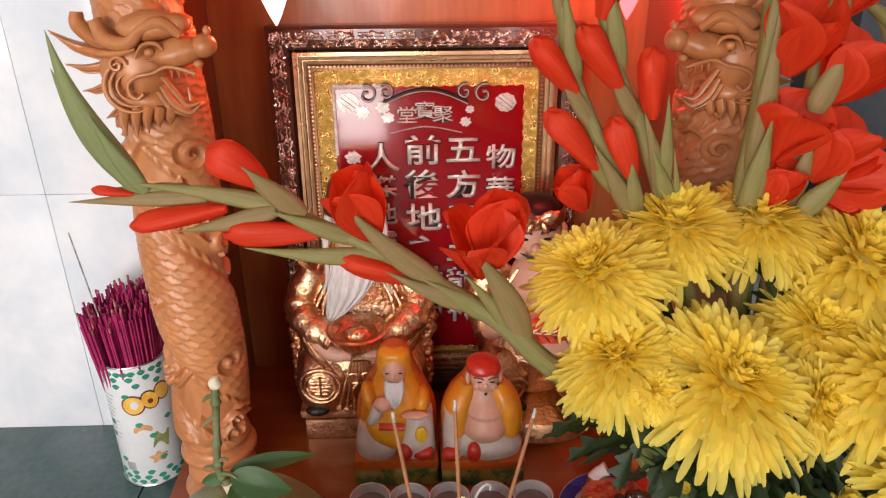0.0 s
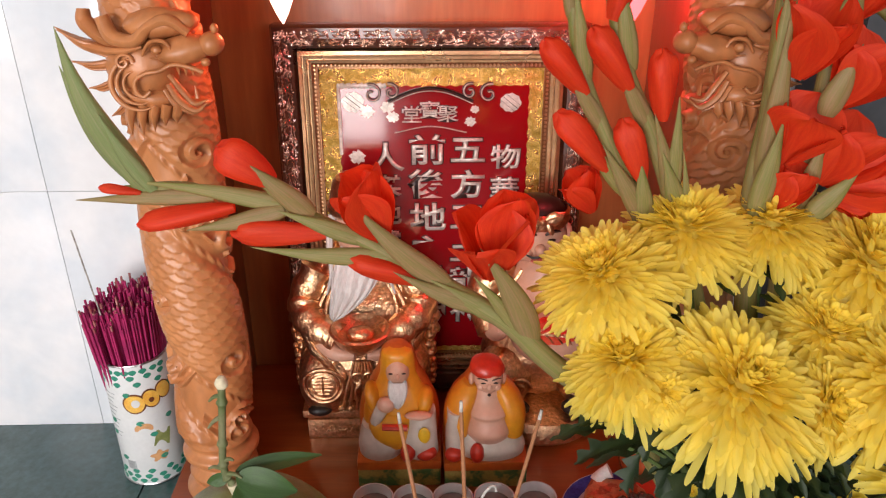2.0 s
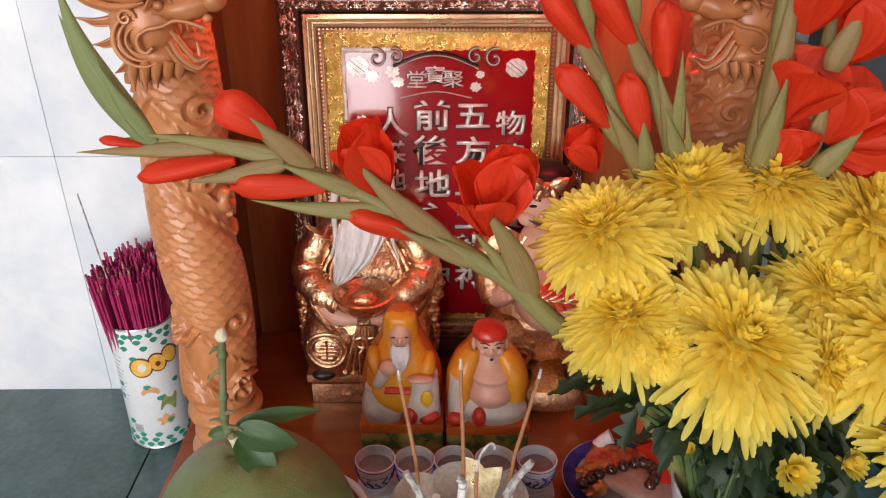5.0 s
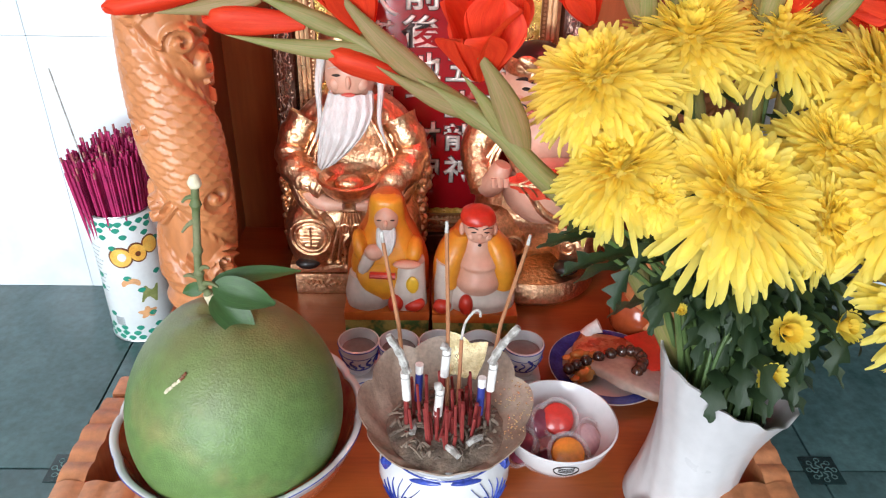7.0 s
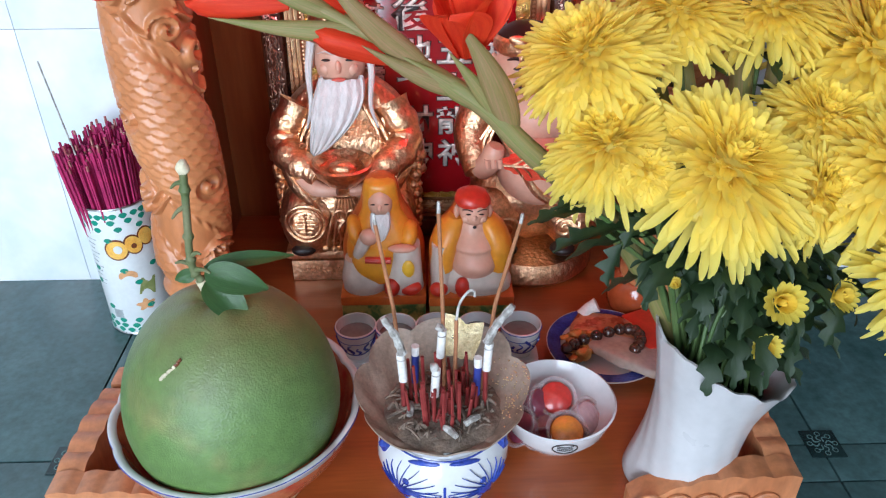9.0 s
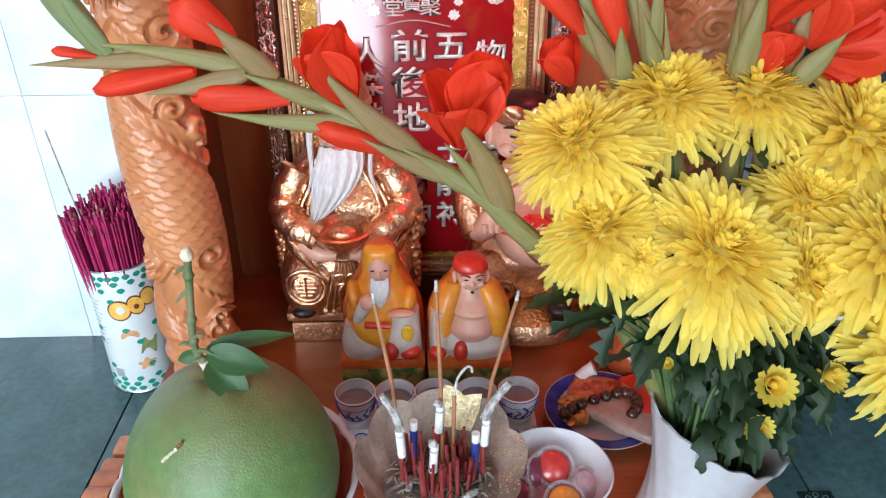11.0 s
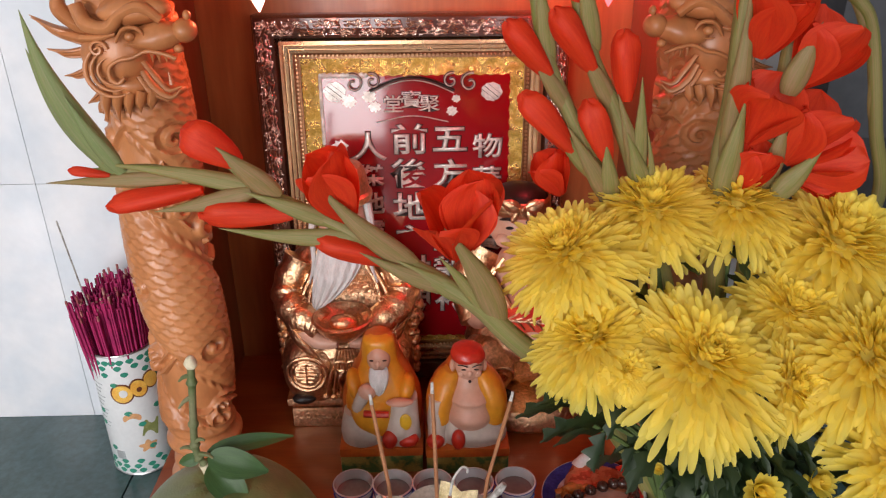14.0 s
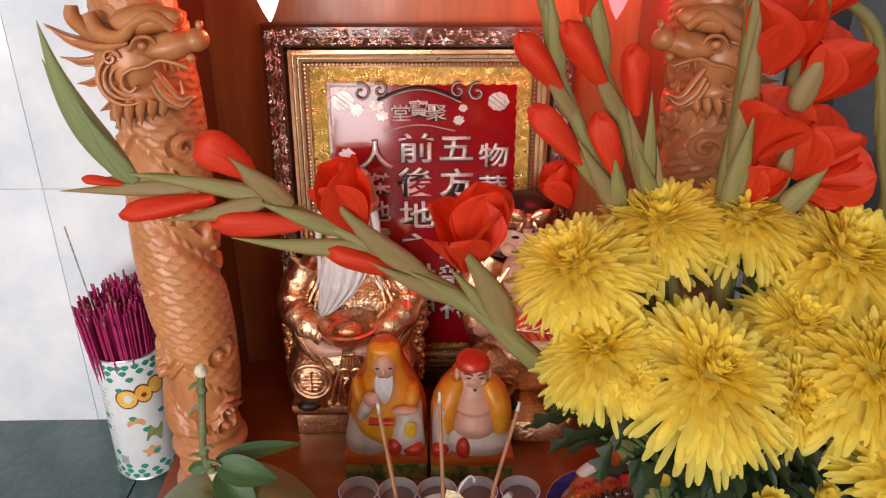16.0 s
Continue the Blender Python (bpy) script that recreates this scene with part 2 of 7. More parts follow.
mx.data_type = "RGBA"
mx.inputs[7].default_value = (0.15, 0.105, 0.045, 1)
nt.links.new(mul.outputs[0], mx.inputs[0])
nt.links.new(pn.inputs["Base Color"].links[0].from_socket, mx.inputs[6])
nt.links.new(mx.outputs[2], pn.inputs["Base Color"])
GLITTER = mat("gold_foil", (0.80, 0.56, 0.18), 0.28, 1.0, other=(0.52, 0.33, 0.07), scale=90, lo=0.4, hi=0.6, bump=0.9, bump_scale=520, wear=0.35)
REDPLATE = mat("red_plaque", (0.28, 0.005, 0.009), 0.06, other=(0.25, 0.004, 0.008), scale=5, coat=1.0, wear=0.02)
SILVER = mat("mirror_silver", (0.80, 0.79, 0.74), 0.32, 0.3, other=(0.55, 0.52, 0.46), scale=45, bump=0.3, wear=0.2)
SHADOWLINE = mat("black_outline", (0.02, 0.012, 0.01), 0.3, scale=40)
BULB = mat("lit_bulb", (0.9, 0.35, 0.3), 0.2, emit=((1.0, 0.62, 0.5), 9.0))
BULB_RED = mat("red_lit_bulb", (0.9, 0.05, 0.1), 0.2, emit=((1.0, 0.12, 0.13), 5.0))
SOCKET = mat("lamp_socket", (0.5, 0.05, 0.05), 0.4, scale=30)
REDFOIL = mat("red_foil", (0.32, 0.06, 0.025), 0.28, 0.3, other=(0.50, 0.20, 0.09), scale=60, lo=0.4, hi=0.6, bump=1.0, bump_scale=130)
GOLDFOIL = mat("wrapped_sweet", (0.52, 0.20, 0.04), 0.25, 0.5, other=(0.70, 0.38, 0.12), scale=60, bump=0.6)
PLASTIC = mat("clear_wrapper", (0.50, 0.36, 0.29), 0.25, other=(0.58, 0.46, 0.38), scale=18, alpha=0.62, bump=0.8, bump_scale=60)
BEAD = mat("dark_bead", (0.035, 0.012, 0.008), 0.22, other=(0.055, 0.018, 0.01), scale=40, coat=0.4)
JELLY_R = mat("red_jelly", (0.58, 0.05, 0.04), 0.3, other=(0.5, 0.03, 0.02), scale=30, coat=0.5, sss=0.2)
JELLY_P = mat("purple_jelly", (0.16, 0.03, 0.055), 0.15, other=(0.22, 0.05, 0.08), scale=30, coat=0.5, sss=0.2)
JELLY_W = mat("milky_jelly", (0.55, 0.40, 0.42), 0.2, other=(0.50, 0.34, 0.37), scale=30, coat=0.5, sss=0.2)
JELLY_O = mat("orange_jelly", (0.78, 0.33, 0.05), 0.2, other=(0.72, 0.26, 0.04), scale=30, coat=0.5, sss=0.2)
CLEARCUP = mat("clear_cup", (0.80, 0.74, 0.75), 0.12, alpha=0.2, scale=20)
VASE_SHADE = mat("inner_shade", (0.012, 0.018, 0.01), 0.9, scale=30)
MAGLEAF = mat("red_fan_paint", (0.60, 0.02, 0.015), 0.25, other=(0.75, 0.10, 0.05), scale=50, coat=0.4)


# ---- mesh tools ----
def vec(*a):
    return np.array(a, float)


def frames(pts):
    """Tangent and two side vectors along a line of points."""
    pts = np.asarray(pts, float)
    tan = np.gradient(pts, axis=0)
    tan /= np.linalg.norm(tan, axis=1)[:, None] + 1e-12
    ref = vec(0, 0, 1) if abs(tan[0][2]) < 0.9 else vec(1, 0, 0)
    side = np.cross(tan[0], ref)
    side /= np.linalg.norm(side)
    sides = []
    for k in tan:
        side = side - k * np.dot(side, k)
        side /= np.linalg.norm(side) + 1e-12
        sides.append(side.copy())
    sides = np.array(sides)
    return tan, sides, np.cross(sides, tan)


def curve(pts, n):
    """A smooth line of n points through the given ones."""
    p = np.asarray(pts, float)
    p = np.vstack([2 * p[0] - p[1], p, 2 * p[-1] - p[-2]])
    out = []
    for u in np.linspace(0, len(p) - 3 - 1e-6, n):
        i, f = int(u), u - int(u)
        a, b, c, d = p[i:i + 4]
        out.append(0.5 * (2 * b + (c - a) * f + (2 * a - 5 * b + 4 * c - d) * f * f + (3 * b - a - 3 * c + d) * f ** 3))
    return np.array(out)


class Geo:
    def __init__(self):
        self.v, self.f, self.m, self.n, self.uv = [], [], [], 0, []

    def add(self, verts, faces, mi=0, uv=None):
        verts = np.asarray(verts, float)
        self.v.append(verts)
        self.uv.append(np.zeros((len(verts), 2)) if uv is None else uv)
        self.f += [tuple(i + self.n for i in q) for q in faces]
        self.m += [mi] * len(faces)
        self.n += len(verts)
        return self

    def grid(self, p, closed_u=False, closed_v=False, mi=0):
        """p: array (nu, nv, 3)."""
        nu, nv = p.shape[:2]
        faces = [(i * nv + j, i * nv + (j + 1) % nv, (i + 1) % nu * nv + (j + 1) % nv, (i + 1) % nu * nv + j)
                 for i in range(nu if closed_u else nu - 1) for j in range(nv if closed_v else nv - 1)]
        return self.add(p.reshape(-1, 3), faces, mi, np.stack(np.meshgrid(np.linspace(0, 1, nu), np.linspace(0, 1, nv), indexing="ij"), -1).reshape(-1, 2) + self.n * 0.0137)

    def tube(self, pts, r, seg=8, mi=0, flat=1.0, caps=True):
        pts = np.asarray(pts, float)
        r = np.broadcast_to(np.asarray(r, float), len(pts))
        tan, a, b = frames(pts)
        th = np.linspace(0, 2 * math.pi, seg, endpoint=False)
        ring = pts[:, None] + r[:, None, None] * (np.cos(th)[None, :, None] * a[:, None] + flat * np.sin(th)[None, :, None] * b[:, None])
        n0 = self.n
        self.grid(ring, closed_v=True, mi=mi)
        if caps:
            last = n0 + (len(pts) - 1) * seg
            self.f += [tuple(n0 + k for k in range(seg))[::-1], tuple(last + k for k in range(seg))]
            self.m += [mi, mi]
        return self

    def lathe(self, prof, at=(0, 0, 0), seg=40, mi=0, wave=None):
        """prof: rows of radius and height. wave(theta, k): a factor on the radius and a lift at profile row k."""
        th = np.linspace(0, 2 * math.pi, seg, endpoint=False)
        p = np.zeros((len(prof), seg, 3))
        for k, (r, z) in enumerate(prof):
            s, dz = wave(th, k) if wave else (1.0, 0.0)
            p[k, :, 0], p[k, :, 1], p[k, :, 2] = r * s * np.cos(th), r * s * np.sin(th), z + dz
        return self.grid((p + vec(*at))[:, ::-1], closed_v=True, mi=mi)

    def blob(self, c, r, rot=(0, 0, 0), mi=0, nu=14, nv=20, power=1.0, lump=0.0, lump_scale=20.0):
        th, ph = np.linspace(0, math.pi, nu), np.linspace(0, 2 * math.pi, nv, endpoint=False)
        sg = lambda a: np.sign(a) * np.abs(a) ** power
        p = np.stack([np.outer(sg(np.sin(th)), sg(np.cos(ph))) * r[0], np.outer(sg(np.sin(th)), sg(np.sin(ph))) * r[1],
                      np.outer(sg(np.cos(th)), np.ones(nv)) * r[2]], -1)
        e = np.array(Euler([radians(a) for a in rot]).to_matrix())
        p = p @ e.T + vec(*c)
        if lump:
            for i in range(nu):
                for j in range(nv):
                    q = p[i, j]
                    p[i, j] = q + (q - vec(*c)) * lump * noise.noise(Vector(q) * lump_scale)
        return self.grid(p[:, ::-1], closed_v=True, mi=mi)

    def loft(self, rows, seg=30, mi=0, power=1.0, ripple=0.0, folds=9):
        """rows: z, centre x, centre y, half width, half depth."""
        th = np.linspace(0, 2 * math.pi, seg, endpoint=False)
        sg = lambda a: np.sign(a) * np.abs(a) ** power
        rows = curve(rows, len(rows) * 5)
        p = np.array([[(cx + rx * a * (1 + ripple * w), cy + ry * b * (1 + ripple * w), z) for a, b, w in zip(sg(np.cos(th)), sg(np.sin(th)), np.sin(folds * th + 20 * z))] for z, cx, cy, rx, ry in rows])
        self.grid(p[:, ::-1], closed_v=True, mi=mi)
        n0 = self.n - len(rows) * seg
        self.f += [tuple(n0 + k for k in range(seg)), tuple(self.n - seg + k for k in range(seg))[::-1]]
        self.m += [mi, mi]
        return self

    def box(self, c, s, bevel=0.0, mi=0, rot=(0, 0, 0)):
        bm = bmesh.new()
        bmesh.ops.create_cube(bm, size=1)
        bmesh.ops.scale(bm, vec=s, verts=bm.verts)
        if bevel:
            bmesh.ops.bevel(bm, geom=bm.edges[:], offset=bevel, segments=2, affect="EDGES", profile=0.7)
        bm.transform(pose(*c, *rot))
        bm.verts.index_update()
        self.add([v.co[:] for v in bm.verts], [[v.index for v in f.verts] for f in bm.faces], mi)
        bm.free()
        return self

    def prism(self, outline, y0, y1, mi=0):
        """A flat outline in x and z, given depth from y0 to y1."""
        n = len(outline)
        a = [(x, y0, z) for x, z in outline] + [(x, y1, z) for x, z in outline]
        fs = [tuple(range(n))[::-1], tuple(range(n, 2 * n))] + [(i, (i + 1) % n, n + (i + 1) % n, n + i) for i in range(n)]
        return self.add(a, fs, mi)

    def move(self, m):
        m = np.array(m)
        self.v = [v @ m[:3, :3].T + m[:3, 3] for v in self.v]
        return self

    def mesh(self, name, mats, angle=40):
        me = bpy.data.meshes.new(name)
        me.from_pydata(np.vstack(self.v).tolist(), [], self.f)
        for m in mats:
            me.materials.append(m)
        me.polygons.foreach_set("material_index", self.m)
        me.polygons.foreach_set("use_smooth", [True] * len(self.f))
        me.update()
        uv = np.vstack(self.uv)
        idx = np.zeros(len(me.loops), int)
        me.loops.foreach_get("vertex_index", idx)
        me.uv_layers.new(name="strip").data.foreach_set("uv", uv[idx].ravel())
        bm = bmesh.new()
        bm.from_mesh(me)
        bmesh.ops.recalc_face_normals(bm, faces=bm.faces)
        bm.to_mesh(me)
        bm.free()
        me.set_sharp_from_angle(angle=radians(angle))
        return me


def thing(name, at, label, category, group="", kind="", turn=0):
    ob = new(name)
    ob.empty_display_size = 0.02
    ob.matrix_basis = pose(*at, 0, 0, turn)
    return tagged(ob, label, category, group, kind)


def part(name, g, material, parent, label="", angle=40, kind=""):
    mats = material if isinstance(material, (list, tuple)) else [material]
    ob = new(name, g.mesh(name, mats, angle))
    ob.parent = parent
    return tagged(ob, label, kind=kind)


def solid(name, g, material, at, label, category, group="", kind="", angle=40, turn=0):
    mats = material if isinstance(material, (list, tuple)) else [material]
    ob = new(name, g.mesh(name, mats, angle))
    ob.matrix_basis = pose(*at, 0, 0, turn)
    return tagged(ob, label, category, group, kind)


def piece(name, mesh, parent, at, turn=0):
    """One of many alike pieces, on shared mesh data."""
    ob = new(name, mesh)
    ob.parent = parent
    ob.matrix_basis = pose(*at, 0, 0, turn)
    return ob


rng = random.Random(7)

# ---- the room ----
WALL_Y, BOARD_Z = 0.95, 0.155
floor = solid("floor", Geo().box((0, -0.55, -0.055), (5.2, 4.0, 0.1)), GROUT, (0, 0, 0), "dark green glazed ceramic tile floor with thin joints", "floor", kind="structure")
wall_north = solid("wall_north", Geo().box((0, WALL_Y + 0.07, 1.35), (5.2, 0.12, 2.7)), JOINT, (0, 0, 0), "wall clad in cloudy bluish white glazed tiles", "wall", kind="structure")
solid("wall_west", Geo().box((-2.65, -0.6, 1.35), (0.1, 3.9, 2.7)), PLASTER, (0, 0, 0), "plain pale plastered side wall of the room", "wall", kind="structure")
solid("wall_east", Geo().box((2.65, -0.6, 1.35), (0.1, 3.9, 2.7)), PLASTER, (0, 0, 0), "plain pale plastered side wall of the room", "wall", kind="structure")
dl, dr = DOOR_X - DOOR_W / 2, DOOR_X + DOOR_W / 2
# edges of the second opening, added only to let the fill lamp through
wl, wr = FILL_X - FILL_W / 2, FILL_X + FILL_W / 2
g = Geo()
for x0, x1, z0, z1 in ((-2.6, dl, 0, 2.7), (dl, dr, DOOR_H, 2.7), (dr, wl, 0, 2.7), (wl, wr, 0, FILL_Z - FILL_H / 2), (wl, wr, FILL_Z + FILL_H / 2, 2.7), (wr, 2.6, 0, 2.7)):
    g.box(((x0 + x1) / 2, ROOM_Y, (z0 + z1) / 2), (x1 - x0, 0.12, z1 - z0))
solid("wall_south", g, PLASTER, (0, 0, 0), "plain pale plastered front wall with doorway and added opening for fill light", "wall", kind="structure")
solid("ceiling", Geo().box((0, -0.7, 2.75), (5.4, 4.2, 0.1)), CEIL, (0, 0, 0), "plain white painted flat ceiling", "ceiling", kind="structure")


# ---- the altar ----
ALTAR_X = -0.018
altar = thing("altar", (ALTAR_X, 0.6, 0), "varnished orange-brown carved wooden household altar standing on the floor", "altar")
HALF = 0.352
g = Geo().box((0, -0.005, 0.1275), (2 * HALF, 0.62, 0.055), 0.006)
part("base_board", g, BOARD, altar)
for sx in (-1, 1):
    for y in (-0.27, 0.27):
        g = Geo()
        g.tube(curve([(sx * 0.30, y, 0.10), (sx * 0.325, y, 0.06), (sx * 0.30, y, 0.03), (sx * 0.315, y, 0.0)], 10), [0.034, 0.034, 0.032, 0.03, 0.026, 0.024, 0.022, 0.022, 0.024, 0.026], 12)
        part("leg", g, WOOD, altar)
g = Geo().box((0, 0.315, 0.62), (0.66, 0.018, 0.94), 0.002)
part("back_panel", g, BACKWOOD, altar)
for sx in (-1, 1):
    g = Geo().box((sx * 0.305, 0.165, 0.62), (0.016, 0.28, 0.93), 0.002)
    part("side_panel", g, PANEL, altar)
g = Geo().box((0, 0.10, 1.09), (0.74, 0.50, 0.02), 0.004)
part("roof_board", g, WOOD, altar)
g = Geo().box((0, -0.05, 1.03), (0.62, 0.02, 0.10), 0.004)
part("lintel", g, CARVED, altar)
# moulded strip between pillar and side panel
for sx in (-1, 1):
    g = Geo()
    for k in range(14):
        z = 0.60 + k * 0.033
        g.blob((sx * 0.272, 0.035, z), (0.011 + 0.004 * (k % 2), 0.012, 0.02), mi=0, nu=8, nv=10)
    g.box((sx * 0.285, 0.04, 0.62), (0.02, 0.02, 0.93), 0.004)
    part("carved_trim", g, CARVED, altar)


def rail_profile(length, h, drop):
    """A scalloped top line along a rail that falls at its free end."""
    out = []
    for k in range(41):
        u = k / 40
        z = h + 0.0035 * abs(math.sin(u * math.pi * length / 0.026))
        z -= drop * max(0, (u - 0.45) / 0.55) ** 1.6
        out.append((u * length, z))
    return out


for sx in (-1, 1):
    top = rail_profile(0.155, 0.055, 0.035)
    g = Geo().prism([(sx * (HALF - 0.004 - x), z) for x, z in top] + [(sx * (HALF - 0.159), 0.0), (sx * (HALF - 0.004), 0.0)], -0.298, -0.272)
    for k in range(5):
        a = [(sx * (HALF - 0.02 - 0.028 * k - 0.011 * (1 - math.cos(s)) * 0.9 - s * 0.002), -0.300, 0.024 + 0.012 * math.sin(s)) for s in np.linspace(0.3, 5.2, 14)]
        part("carved_curl", Geo().tube(a, 0.0022, 6).move(pose(0, 0, BOARD_Z)), RAIL, altar)
    g.move(pose(0, 0, BOARD_Z))
    part("front_rail", g, RAIL, altar, "short carved scalloped front rail", angle=30)
    top = rail_profile(0.125, 0.055, 0.012)
    q = Geo().prism([(x, z) for x, z in top] + [(0.125, 0.0), (0.0, 0.0)], -0.013, 0.013)
    q.move(Matrix.Translation((sx * (HALF - 0.017), -0.272, BOARD_Z)) @ pose(0, 0, 0, 0, 0, 90))
    part("side_rail", q, RAIL, altar, "short carved scalloped side rail", angle=30)
    q = Geo().box((sx * (HALF - 0.03), -0.125, BOARD_Z + 0.022), (0.05, 0.03, 0.044), 0.005)
    part("rail_block", q, RAIL, altar)


# ---- dragon pillars ----
def scale_relief(a, b, w):
    """Overlapping U-shaped scales: a runs across, b down; each rises towards its rounded lower edge."""
    h, R = w * 0.62, w * 0.80
    row = np.floor(b / h)
    out = np.zeros_like(a)
    for dr in (0, 1):                                             # the row above lies over the row below
        r = row - dr
        da = (a - w * 0.5 * (r % 2)) % w - w / 2
        d = np.hypot(da, b - r * h) / R
        out = np.where(d < 1, 0.25 + 0.75 * d, out)
    return out


def pillar_mesh(sign):
    R, nz, nt = 0.0385, 520, 190
    z0, z1 = 0.155, 1.02
    zz, th = np.linspace(z0, z1, nz), np.linspace(0, 2 * math.pi, nt, endpoint=False)
    Z, T = np.meshgrid(zz, th, indexing="ij")
    pitch = 0.27
    phase = (Z / pitch - sign * T / (2 * math.pi) + 0.12) % 1.0
    d = np.abs(phase - 0.5) * 2
    body = np.clip(1 - (d / 0.66) ** 2, 0, 1) ** 0.5
    n_scale = 17
    sc = scale_relief(T * R, -(Z - 0.10 * T / (2 * math.pi) * sign), 2 * math.pi * R / n_scale)
    h = 0.0085 * body + 0.0038 * sc * np.clip((body - 0.25) * 4, 0, 1)
    ridge = np.clip(1 - np.abs(d - 0.70) / 0.05, 0, 1)            # fin along the coil's edge
    h = h + 0.004 * ridge * (0.6 + 0.4 * np.sin(T * 26 + Z * 90))
    rr = random.Random(3)
    for k in range(34):                                           # cloud curls and flames in the hollow between the coils
        cz, s = 0.255 + 0.73 * (k + rr.random()) / 34, rr.uniform(0.013, 0.023)
        ct = sign * 2 * math.pi * (cz / pitch + 0.12) + rr.uniform(-0.5, 0.5) + 2.4 * (k % 3 == 2)
        dx = ((T - ct + math.pi) % (2 * math.pi) - math.pi) * R
        dz = Z - cz
        rad, ang = np.hypot(dx, dz), np.arctan2(dz, dx) * rr.choice((-1, 1)) + rr.uniform(0, 6)
        mask = np.clip(1 - (rad / s) ** 4, 0, 1)
        curl = np.clip(np.cos(rad / s * 8.0 - ang) * 2.6, -1, 1)
        h = h * (1 - mask) + mask * (0.0064 + 0.0044 * curl)
        tail = np.clip(1 - np.abs(dz - 0.010 * np.sin(dx * 110 + k) - 0.3 * np.abs(dx)) / 0.0042, 0, 1) * (np.abs(dx) < 0.040) * (rad > s * 0.9)
        h = np.maximum(h, 0.0078 * np.sqrt(tail) * (body < 0.6))
    foot = np.clip((Z - 0.235) / 0.02, 0, 1)
    rings = 0.004 * np.sin((Z - z0) / 0.026 * 2 * math.pi) + 0.011 * np.clip(1 - np.abs(Z - 0.222) / 0.012, 0, 1) + 0.008 * np.clip((0.19 - Z) / 0.03, 0, 1)
    h = h * foot + rings * (1 - foot)
    rad = R + h - 0.004 * np.clip((Z - 0.5) / 0.5, 0, 1)
    p = np.stack([rad * np.cos(T), rad * np.sin(T), Z], -1)
    return Geo().grid(p, closed_v=True)


def dragon_head(s):
    """Built facing +x (s = 1); a mirrored one for s = -1. Origin at the pillar's axis at the head's middle; drawn in centimetres."""
    g = Geo()
    line = lambda pts, y, r, n=18, seg=9, flat=0.8: g.tube(curve([(x, y - 0.25 * math.sin(k / max(1, len(pts) - 1) * 3.14), z) for k, (x, z) in enumerate(pts)], n), np.interp(np.linspace(0, 1, n), np.linspace(0, 1, len(r)), r) if isinstance(r, tuple) else r, seg, flat=flat)
    g.blob((-0.8, -3.2, 0.6), (3.8, 3.0, 3.6), lump=0.12, lump_scale=0.6)                     # skull
    g.blob((1.8, -4.2, 5.0), (3.9, 2.2, 1.5), (0, -4, 0), lump=0.15, lump_scale=0.7)          # forehead
    g.blob((4.0, -4.6, 2.5), (3.0, 2.2, 1.5), (0, -8, 0), lump=0.15, lump_scale=0.8)          # snout
    g.blob((6.8, -4.8, 3.1), (1.25, 1.5, 1.2))                                                # nose
    g.blob((7.3, -5.0, 4.6), (0.40, 0.5, 0.5))
    g.blob((6.3, -5.9, 1.5), (0.50, 0.5, 0.42))
    g.blob((-0.3, -4.0, -2.3), (3.0, 2.1, 1.4), (0, 8, 0), lump=0.15, lump_scale=0.8)         # jaw
    g.blob((3.2, -3.6, -3.3), (2.6, 1.9, 0.7), (0, -4, 0))
    g.blob((1.75, -6.2, 2.75), (0.55, 0.5, 0.45))                                             # eye and lids
    line([(0.2, 2.2), (1.2, 3.5), (2.6, 3.6), (3.2, 2.7), (2.3, 2.05), (1.0, 2.0)], -6.15, (0.16, 0.26, 0.26, 0.18, 0.16, 0.12))
    line([(-5.6, 6.4), (-5.5, 5.1), (-3.7, 3.6), (-1.6, 3.6)], -4.0, (0.75, 1.05, 1.0, 0.7))  # crests and brow
    line([(-3.3, 5.9), (-2.5, 4.0), (-0.4, 3.6), (1.2, 4.9), (3.2, 5.5), (4.9, 4.3)], -5.6, (0.85, 1.0, 0.85, 0.75, 0.85, 0.6), 26)
    line([(-3.3, 2.6), (-1.2, 2.7), (0.2, 3.0)], -5.8, (0.5, 0.4, 0.2))
    line([(6.0, 0.55), (4.8, 1.05), (3.2, 1.35), (1.75, 0.75), (0.33, 0.5), (-0.75, -0.2), (-0.85, -1.3), (-0.2, -1.85), (0.5, -1.3)], -6.2, 0.27, 40)   # lip
    line([(2.4, 0.2), (3.6, -1.5), (4.6, -2.7), (5.9, -2.4)], -5.6, (0.35, 0.42, 0.36, 0.08))  # flames from the mouth
    line([(2.1, -0.8), (3.1, -2.5), (4.6, -3.5), (5.7, -2.8)], -5.4, (0.40, 0.50, 0.42, 0.08))
    line([(1.6, -1.4), (2.6, -2.9), (4.2, -4.0)], -5.2, (0.35, 0.45, 0.2))
    for k in range(4):                                                                        # teeth
        g.tube([(3.4 + 0.7 * k, -5.6, 1.0 - 0.12 * k), (3.45 + 0.7 * k, -5.7, 0.1)], [0.22, 0.04], 6)
    g.tube([(4.9, -5.5, -2.2), (4.8, -5.6, -0.9)], [0.30, 0.05], 7)
    for r, w in ((2.6, 0.34), (2.0, 0.26), (1.35, 0.22)):                                     # cheek arcs
        line([(-0.75 + r * math.cos(a), -0.7 + r * math.sin(a)) for a in np.linspace(1.5, 5.3, 9)], -5.9, (0.08, w, w, 0.06), 26)
    line([(-1.7 + 0.95 * (1 - a / 9) * math.cos(a), 1.55 + 0.95 * (1 - a / 9) * math.sin(a)) for a in np.linspace(0, 7.5, 14)], -6.0, 0.25, 30, 7)        # ear curl
